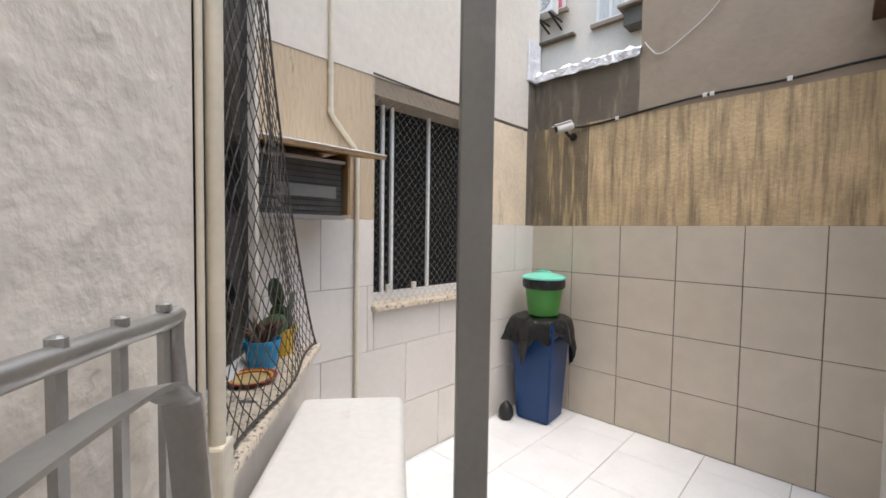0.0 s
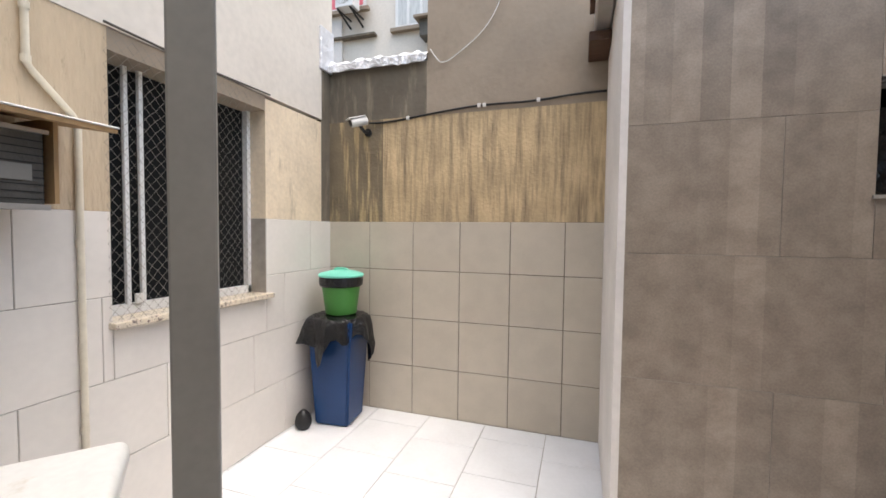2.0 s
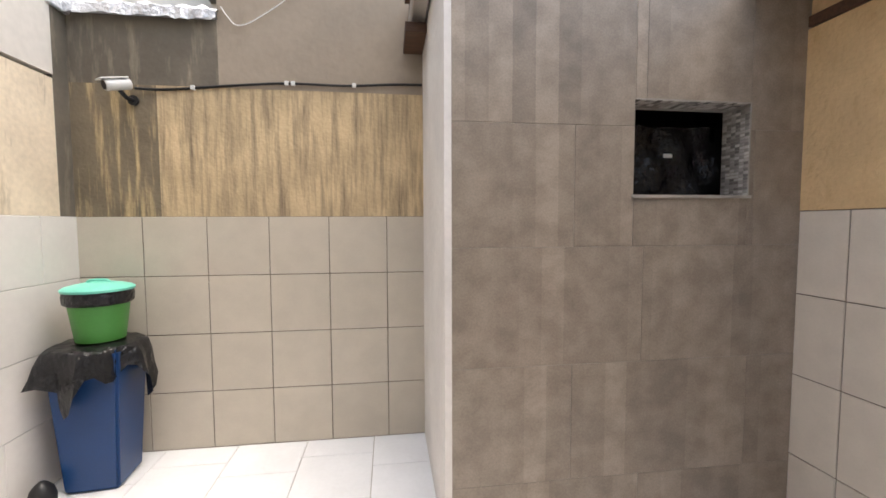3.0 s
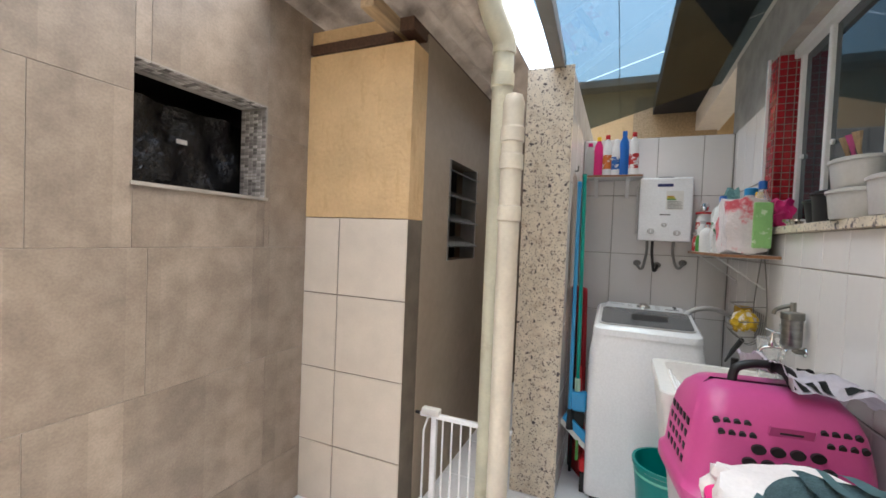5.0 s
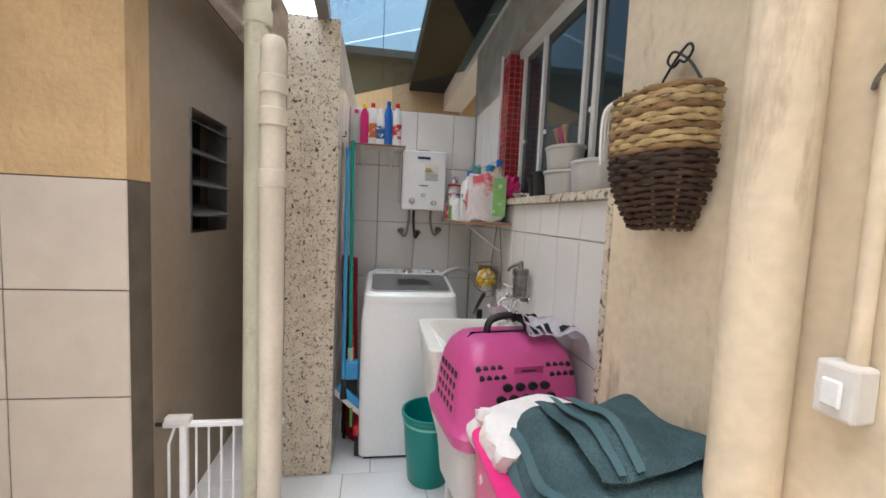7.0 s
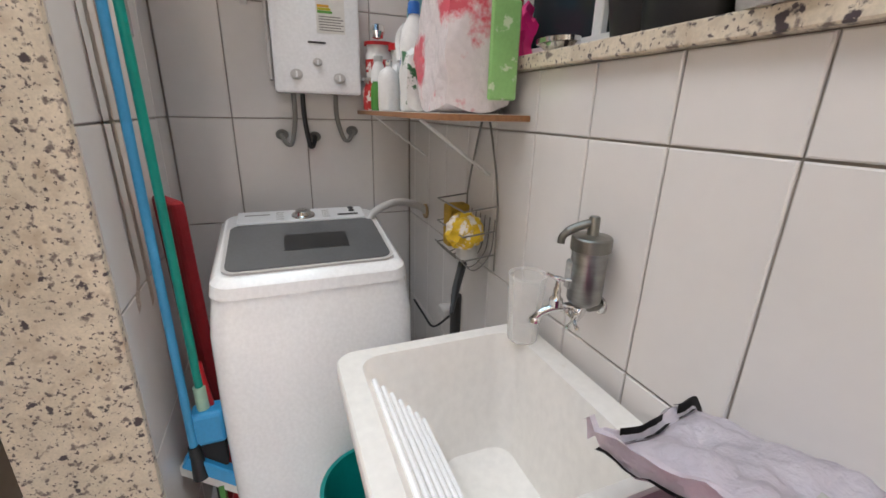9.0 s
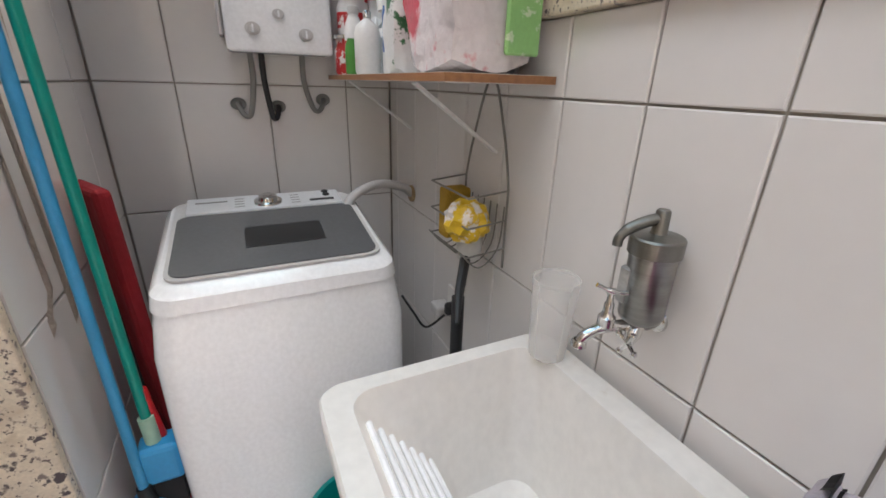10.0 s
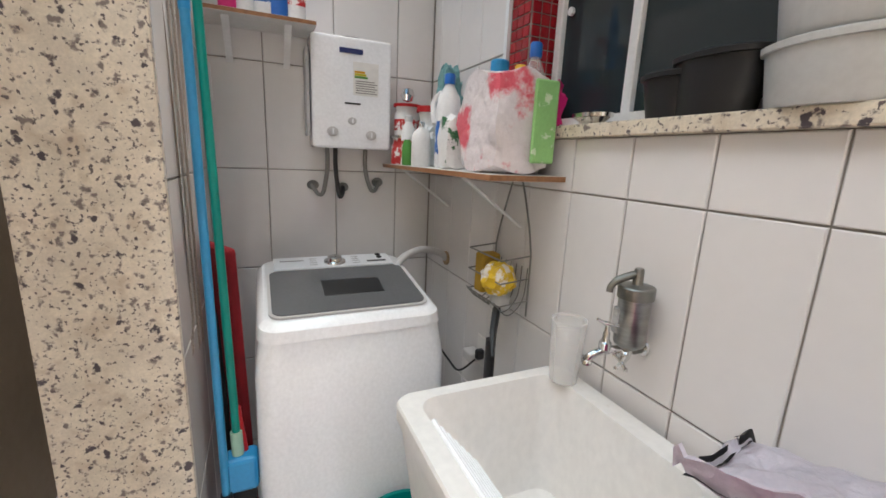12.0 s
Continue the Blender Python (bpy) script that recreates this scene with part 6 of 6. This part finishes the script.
crumple("pink_bag", "crumpled hot pink plastic bag on the sill", "plastic bag", (4.09, -0.80, GZ0 + 0.001), (0.09, 0.07, 0.12), 21, M["hot_pink"], 0.2)
sb = thing("steel_ball_lid", "shiny steel knob on the stacked tin", "knob")
part("ball", bm_lathe([(0, 0), (0.02, 0.006), (0.028, 0.028), (0.02, 0.05), (0, 0.056)], 18, at=(4.88, -0.60, ZS + 0.251)), M["chrome"], sb, smooth=True)
ZU = 1.972
PLACE = stretch((5.068, -0.19, 1.955), (0.6, 1.0, 0.9), (4.68, -0.150, 1.915))
for k, (nm, y, body, cap, band, h) in enumerate((("pink_bottle", 0.09, M["hot_pink"], M["yellow"], None, 0.26), ("softener_bottle", 0.035, M["white_bottle"], M["red"], M["orange_label"], 0.27), ("small_bottle", -0.02, M["white_bottle"], M["white_bottle"], M["blue_label"], 0.24),
                                                   ("blue_bottle", -0.07, M["blue_bottle"], M["blue_bottle"], None, 0.29), ("white_bottle", -0.13, M["white_bottle"], M["red"], M["red_label"], 0.28), ("clear_pink_bottle", 0.145, M["tub_clear"], M["hot_pink"], None, 0.22))):
    bottle(nm, ("%s on the upper shelf" % {"pink_bottle": "magenta cleaner bottle with a yellow cap", "softener_bottle": "orange labelled cleaner bottle with red cap", "small_bottle": "slim white bottle with a blue label", "blue_bottle": "royal blue softener bottle", "white_bottle": "white bleach bottle with a red cap", "clear_pink_bottle": "cloudy bottle with a pink cap"}[nm]), (4.79, y, ZU), 0.031, h * 1.12, body, cap, 0.4, band=band)
crumple("black_bag", "black plastic bag behind the bottles", "plastic bag", (4.98, 0.06, ZU), (0.08, 0.14, 0.2), 31, M["black_bag"], 0.2)

# house seen over the back wall
PLACE = Matrix.Identity(4)
hb = thing("rear_house", "ochre rear house wall above the laundry", "house")
part("wall", bm_box(6.6, 6.8, -3.0, 2.5, 0, 3.2), M["plaster_ochre"], hb)
part("window", bm_box(6.56, 6.6, -0.9, -0.1, 2.65, 3.1), M["wood"], hb)
part("roof", bm_box(6.4, 7.3, -3.2, 2.7, 3.2, 3.28), M["asbestos"], hb)

# ---- brooms, board and bucket ----
PLACE = stretch((0, 0, 1.79), (1, 1, 1.18), (0.06, -0.008, 1.79))
def handle(name, label, cat, p, q, r, material, cap):
    o = thing(name, label, cat)
    part("handle", bm_tube([p, q], r, 12), material, o, smooth=True)
    part("end_cap", bm_tube([p, Vector(p) + (Vector(p) - Vector(q)).normalized() * 0.03], r * 1.15, 12), cap, o, smooth=True)
    return o


M["blue_handle"] = mat("blue_striped_handle", (0.05, 0.33, 0.6), 0.3, var=0.05, scale=9)
M["green_handle"] = mat("sea_green_handle", (0.0, 0.28, 0.22), 0.3, var=0.05, scale=9)
M["bristle"] = mat("dark_bristles", (0.03, 0.03, 0.03), 0.9, var=0.2)
bh = handle("blue_squeegee", "blue handled squeegee hanging on the partition", "squeegee", (4.000, 0.21, 1.79), (3.955, 0.20, 0.66), 0.0115, M["blue_handle"], M["blue"])
part("neck", bm_tube([(3.955, 0.20, 0.68), (3.957, 0.195, 0.58)], [0.016, 0.024], 10), M["black"], bh, smooth=True)
part("blade", bm_box(-0.02, 0.02, -0.15, 0.15, -0.02, 0.02, 0.004), M["blue"], bh, m=Matrix.Translation((3.965, 0.11, 0.55)) @ Matrix.Rotation(radians(38), 4, "X"))
part("rubber", bm_box(-0.004, 0.004, -0.15, 0.15, -0.05, -0.015), M["white_plastic"], bh, m=Matrix.Translation((3.965, 0.11, 0.55)) @ Matrix.Rotation(radians(38), 4, "X"))
gh = handle("green_broom", "green handled broom hanging on the partition", "broom", (4.020, 0.185, 1.83), (3.99, 0.165, 0.80), 0.0115, M["green_handle"], M["green_handle"])
part("ferrule", bm_tube([(3.99, 0.166, 0.83), (3.99, 0.164, 0.76)], 0.017, 12), mat("pale_green_plastic", (0.4, 0.6, 0.45), 0.4, var=0.03), gh, smooth=True)
part("head", bm_box(3.955, 4.025, 0.11, 0.20, 0.67, 0.765, 0.012, 2), M["blue"], gh)
part("bristles", bm_box(3.965, 4.015, 0.12, 0.19, 0.59, 0.67), M["bristle"], gh)
part("clip", bm_box(4.013, 4.035, 0.167, 0.19, 1.62, 1.70, 0.004), M["alu"], gh)
PLACE = Matrix.Translation((0.04, 0.0, 0))
rb = handle("red_brush", "red handled brush standing beside the washer", "brush", (4.020, 0.15, 0.7), (4.030, 0.10, 0.2), 0.010, M["red"], M["red"])
part("head", bm_box(3.960, 4.100, 0.03, 0.13, 0.12, 0.2, 0.02, 2), M["red"], rb)
part("bristles", bm_box(3.970, 4.090, 0.04, 0.12, 0.0, 0.12, 0.006), M["bristle"], rb)
part("green_strap", bm_box(3.980, 4.010, 0.135, 0.15, 0.18, 0.3), M["green_bin"], rb)
ib = thing("ironing_board", "folded ironing board with a dark red cover", "ironing board")
part("board", bm_box(-0.085, 0.085, -0.018, 0.018, 0.0, 1.19, 0.016, 3), mat("dark_red_fabric", (0.28, 0.008, 0.015), 0.8, var=0.1, scale=8, bump=0.004, bscale=40), ib, m=Matrix.Translation((4.2, 0.16, 0.0)) @ Matrix.Rotation(radians(30), 4, "Z") @ Matrix.Rotation(radians(-1.5), 4, "X"))
part("leg", bm_tube([(4.18, 0.195, 0.0), (4.19, 0.195, 1.0)], 0.009, 8), M["black"], ib)
part("leg", bm_tube([(4.26, 0.21, 0.0), (4.24, 0.21, 1.0)], 0.009, 8), M["black"], ib)
cl = thing("beige_cloth", "beige apron cloth hanging on the partition wall", "cloth")
b = bmesh.new()
vs = [[b.verts.new((3.98 + 0.2 * i / 16 - 0.04 * (j < 2) * (i < 4), 0.243 - 0.008 * math.sin(i * 1.1 + 0.15 * j), 0.93 + 0.95 * j / 20 + (0.03 * math.sin(i * 0.9) if j == 0 else 0))) for j in range(21)] for i in range(17)]
for i in range(16):
    for j in range(20):
        b.faces.new((vs[i][j], vs[i + 1][j], vs[i + 1][j + 1], vs[i][j + 1]))
bmesh.ops.solidify(b, geom=b.faces[:], thickness=0.003)
part("fabric", b, mat("beige_cotton", (0.5, 0.43, 0.37), 0.9, var=0.08, scale=6, bump=0.003, bscale=120), cl, smooth=True)
part("hook", bm_tube([(4.08, 0.252, 1.90), (4.08, 0.22, 1.90), (4.08, 0.22, 1.93)], 0.004, 6), M["black"], cl)
PLACE = Matrix.Translation((-0.24, -0.1, 0)) @ Matrix.Diagonal((1, 1, 1.12, 1))
bu = thing("green_bucket", "dark green plastic bucket on the floor by the washer", "bucket")
part("body", bm_lathe([(0, 0.004), (0.11, 0.0), (0.115, 0.01), (0.15, 0.33), (0.158, 0.335), (0.158, 0.352), (0.146, 0.352), (0.108, 0.014), (0, 0.014)], 34, at=(4.02, -0.2, 0)), M["teal"], bu, smooth=True)
part("rim_line", bm_lathe([(0.1485, 0.30), (0.150, 0.306), (0.1485, 0.312)], 34, at=(4.02, -0.2, 0)), M["mint"], bu)

# ---- carrier, bag, towels ----
PLACE = Matrix.Identity(4)
CA = Matrix.Translation((2.92, -0.428, 0.055)) @ Matrix.Rotation(math.atan2(0.99, -0.13), 4, "Z") @ Matrix.Diagonal((0.84, 1, 1.1, 1))
st = thing("low_stool", "grey plastic stool under the pet carrier", "stool")
part("seat", bm_box(-0.2, 0.2, -0.13, 0.13, 0.42, 0.448, 0.01, 2), M["grey_plastic"], st, m=CA)
for sx in (-1, 1):
    for sy in (-1, 1):
        part("leg", bm_box(sx * 0.17 - 0.018, sx * 0.17 + 0.018, sy * 0.1 - 0.018, sy * 0.1 + 0.018, -0.05, 0.42, 0.004), M["grey_plastic"], st, m=CA)
pc = thing("pet_carrier", "magenta plastic pet carrier with a pale grey base", "pet carrier")
secs = [[(p[0], p[1], z) for p in rrect(hx, hy, 0.06)] for z, hx, hy in ((0.45, 0.215, 0.13), (0.46, 0.225, 0.14), (0.66, 0.25, 0.165))]
part("base_tray", loft(secs), M["grey_plastic"], pc, "pale grey base tray", smooth=True, m=CA)
secs = [[(p[0], p[1], z) for p in rrect(hx, hy, 0.07)] for z, hx, hy in ((0.655, 0.268, 0.183), (0.66, 0.272, 0.187), (0.69, 0.272, 0.187), (0.70, 0.262, 0.178), (0.71, 0.256, 0.17), (0.80, 0.245, 0.158), (0.86, 0.232, 0.145), (0.90, 0.214, 0.122), (0.925, 0.188, 0.095), (0.935, 0.15, 0.06))]
part("top_shell", loft(secs), M["pink"], pc, smooth=True, m=CA)


def disc(rx, rz, t=0.004):
    return bm_lathe([(0, -t), (1, -t), (1, t), (0, t)], 16, axis="y", squash=(1, 1)), Matrix.Diagonal((rx, 1, rz, 1))


for side in (1, -1):
    for r_ in range(4):
        for k in range(7):
            x = -0.15 + 0.05 * k + 0.025 * (r_ % 2)
            if abs(x) > 0.16 - 0.008 * r_ * r_:
                continue
            z = 0.725 + 0.031 * r_
            hy = 0.17 - (z - 0.71) * 0.133 + 0.0005
            bb, sc = disc(0.0195, 0.0115)
            part("vent", bb, M["black"], pc, m=CA @ Matrix.Translation((x, side * hy, z)) @ Matrix.Rotation(radians(-8 * side), 4, "X") @ sc)
    for gx in (-0.15, 0.13):
        for r_ in range(2):
            for k in range(4):
                x = gx + 0.028 * (k - 1.5) + 0.012 * r_
                z = 0.845 + 0.024 * r_
                hy = 0.152 - (z - 0.83) * 0.35
                bb, sc = disc(0.010, 0.008)
                part("vent", bb, M["black"], pc, m=CA @ Matrix.Translation((x, side * hy, z)) @ Matrix.Rotation(radians(-18 * side), 4, "X") @ sc)
    part("latch_plate", bm_box(-0.06, 0.06, -0.003, 0.003, -0.022, 0.022, 0.003), M["pink"], pc, m=CA @ Matrix.Translation((-0.01, side * 0.146, 0.858)) @ Matrix.Rotation(radians(-20 * side), 4, "X"))
    part("latch_slot", bm_box(-0.03, 0.03, -0.0045, 0.0045, -0.003, 0.003), M["black"], pc, m=CA @ Matrix.Translation((-0.01, side * 0.146, 0.862)) @ Matrix.Rotation(radians(-20 * side), 4, "X"))
for r_ in range(4):
    for k in range(5):
        y, z = -0.07 + 0.035 * k, 0.735 + 0.033 * r_
        part("door_vent", bm_box(-0.003, 0.003, -0.009, 0.009, -0.010, 0.010, 0.002), M["black"], pc, m=CA @ Matrix.Translation((0.2555 - (z - 0.71) * 0.125, y, z)))
part("handle", bm_tube(arc([CA @ Vector((0.09, 0, 0.93)), CA @ Vector((0.075, 0, 0.97)), CA @ Vector((0.0, 0, 0.985)), CA @ Vector((-0.075, 0, 0.97)), CA @ Vector((-0.09, 0, 0.93))]), 0.012, 10), M["black"], pc, "black carrying handle", smooth=True)
part("clip", bm_box(0.10, 0.14, 0.165, 0.195, 0.645, 0.70, 0.005), M["hot_pink"], pc, m=CA)
part("clip", bm_box(-0.14, -0.10, 0.165, 0.195, 0.645, 0.70, 0.005), M["hot_pink"], pc, m=CA)

M["bag_film"] = mat("lilac_white_plastic_film", (0.8, 0.76, 0.82), 0.28, var=0.04, scale=6, bump=0.012, bscale=25, sss=0.0)


def sheet(fn, nx, ny, thick=0.002):
    b = bmesh.new()
    vs_ = [[b.verts.new(fn(i / nx, j / ny)) for j in range(ny + 1)] for i in range(nx + 1)]
    for i in range(nx):
        for j in range(ny):
            b.faces.new((vs_[i][j], vs_[i + 1][j], vs_[i + 1][j + 1], vs_[i][j + 1]))
    bmesh.ops.solidify(b, geom=b.faces[:], thickness=thick)
    return b


def bagf(u, v, lift=0.0):
    x, y = -0.34 + 0.33 * u, -0.21 + 0.33 * v
    base = 0.937 - 2.2 * max(0, abs(y) - 0.05) ** 2 - 1.0 * max(0, -x - 0.17) ** 2 * 3
    n_ = noise.noise(Vector((u * 4, v * 5, 1.7))) * 0.028 + noise.noise(Vector((u * 11, v * 12, 5))) * 0.010
    e = 0.03 * (u > 0.97) + 0.02 * (v < 0.04)
    return CA @ Vector((x, y, base + 0.03 + n_ + e + lift))


pbag = thing("plastic_bag", "lilac white plastic bag with black print lying on the carrier", "plastic bag")
part("film", sheet(bagf, 36, 36), M["bag_film"], pbag, smooth=True)
for u0, u1, v0, v1 in ((0.05, 0.2, 0.86, 0.9), (0.3, 0.5, 0.88, 0.93), (0.6, 0.66, 0.8, 0.95), (0.7, 0.76, 0.8, 0.95), (0.8, 0.86, 0.82, 0.97), (0.9, 0.98, 0.5, 0.95), (0.1, 0.4, 0.02, 0.06), (0.5, 0.8, 0.03, 0.07), (0.9, 0.97, 0.05, 0.35)):
    part("print_bar", sheet(lambda a, c: bagf(u0 + (u1 - u0) * a, v0 + (v1 - v0) * c, 0.003), 8, 8, 0.001), M["black"], pbag)
part("white_tag", sheet(lambda a, c: bagf(0.45 + 0.12 * a, 0.5 + 0.22 * c, 0.003), 6, 6, 0.001), M["white_plastic"], pbag)

hm = thing("laundry_hamper", "hot pink slatted laundry hamper by the wall", "hamper")
part("body", loft([[(2.47 + p[0] * f_, -0.45 + p[1] * f_, z) for p in rrect(0.19, 0.19, 0.05)] for z, f_ in ((0, 0.85), (0.85, 1.0), (0.87, 1.06), (0.885, 1.06))]), M["hot_pink"], hm, smooth=True)
wl = crumple("white_laundry", "crumpled white laundry heaped in the hamper", "laundry", (2.58, -0.42, 0.78), (0.26, 0.30, 0.17), 41, mat("white_cotton", (0.72, 0.68, 0.67), 0.9, var=0.05, bump=0.004, bscale=60), 0.12)
M["towel"] = mat("teal_grey_terry", (0.19, 0.33, 0.37), 0.95, var=0.12, scale=10, bump=0.012, bscale=260, fine=0.15)


def towelf(u, v, lift=0.0, fold=0):
    x, y = 2.18 + 0.46 * u, -0.65 + 0.38 * v
    d_ = max(0, u - 0.72) ** 2 * 0.8 + max(0, v - 0.62) ** 2 * 1.2 + max(0, 0.18 - u) ** 2 * 2.2
    n_ = noise.noise(Vector((u * 2.6 + v, v * 3 - u, 3.1))) * 0.05 + 0.006 * math.sin((u + v * 0.6) * 11)
    return Vector((x, y, 1.0 + n_ - d_ + lift))


tw = thing("bath_towel", "teal grey terry towel with ribbed bands thrown over the laundry", "towel")
part("lower_fold", sheet(lambda a, c: towelf(a, c), 44, 44, 0.012), M["towel"], tw, smooth=True)
part("upper_fold", sheet(lambda a, c: towelf(0.12 + 0.72 * a, 0.02 + 0.66 * c, 0.028 + 0.015 * math.sin(a * 5)), 36, 36, 0.012), M["towel"], tw, smooth=True)
M["towel_band"] = mat("smooth_teal_band", (0.14, 0.26, 0.29), 0.7, var=0.06)
for k in range(2):
    part("band", sheet(lambda a, c: towelf(0.12 + 0.72 * a, 0.46 + 0.1 * k + 0.045 * c, 0.043 + 0.015 * math.sin(a * 5)), 30, 4, 0.003), M["towel_band"], tw, smooth=True)
    part("band", sheet(lambda a, c: towelf(0.0 + 1.0 * a, 0.84 + 0.07 * k + 0.035 * c, 0.014), 36, 4, 0.003), M["towel_band"], tw, smooth=True)
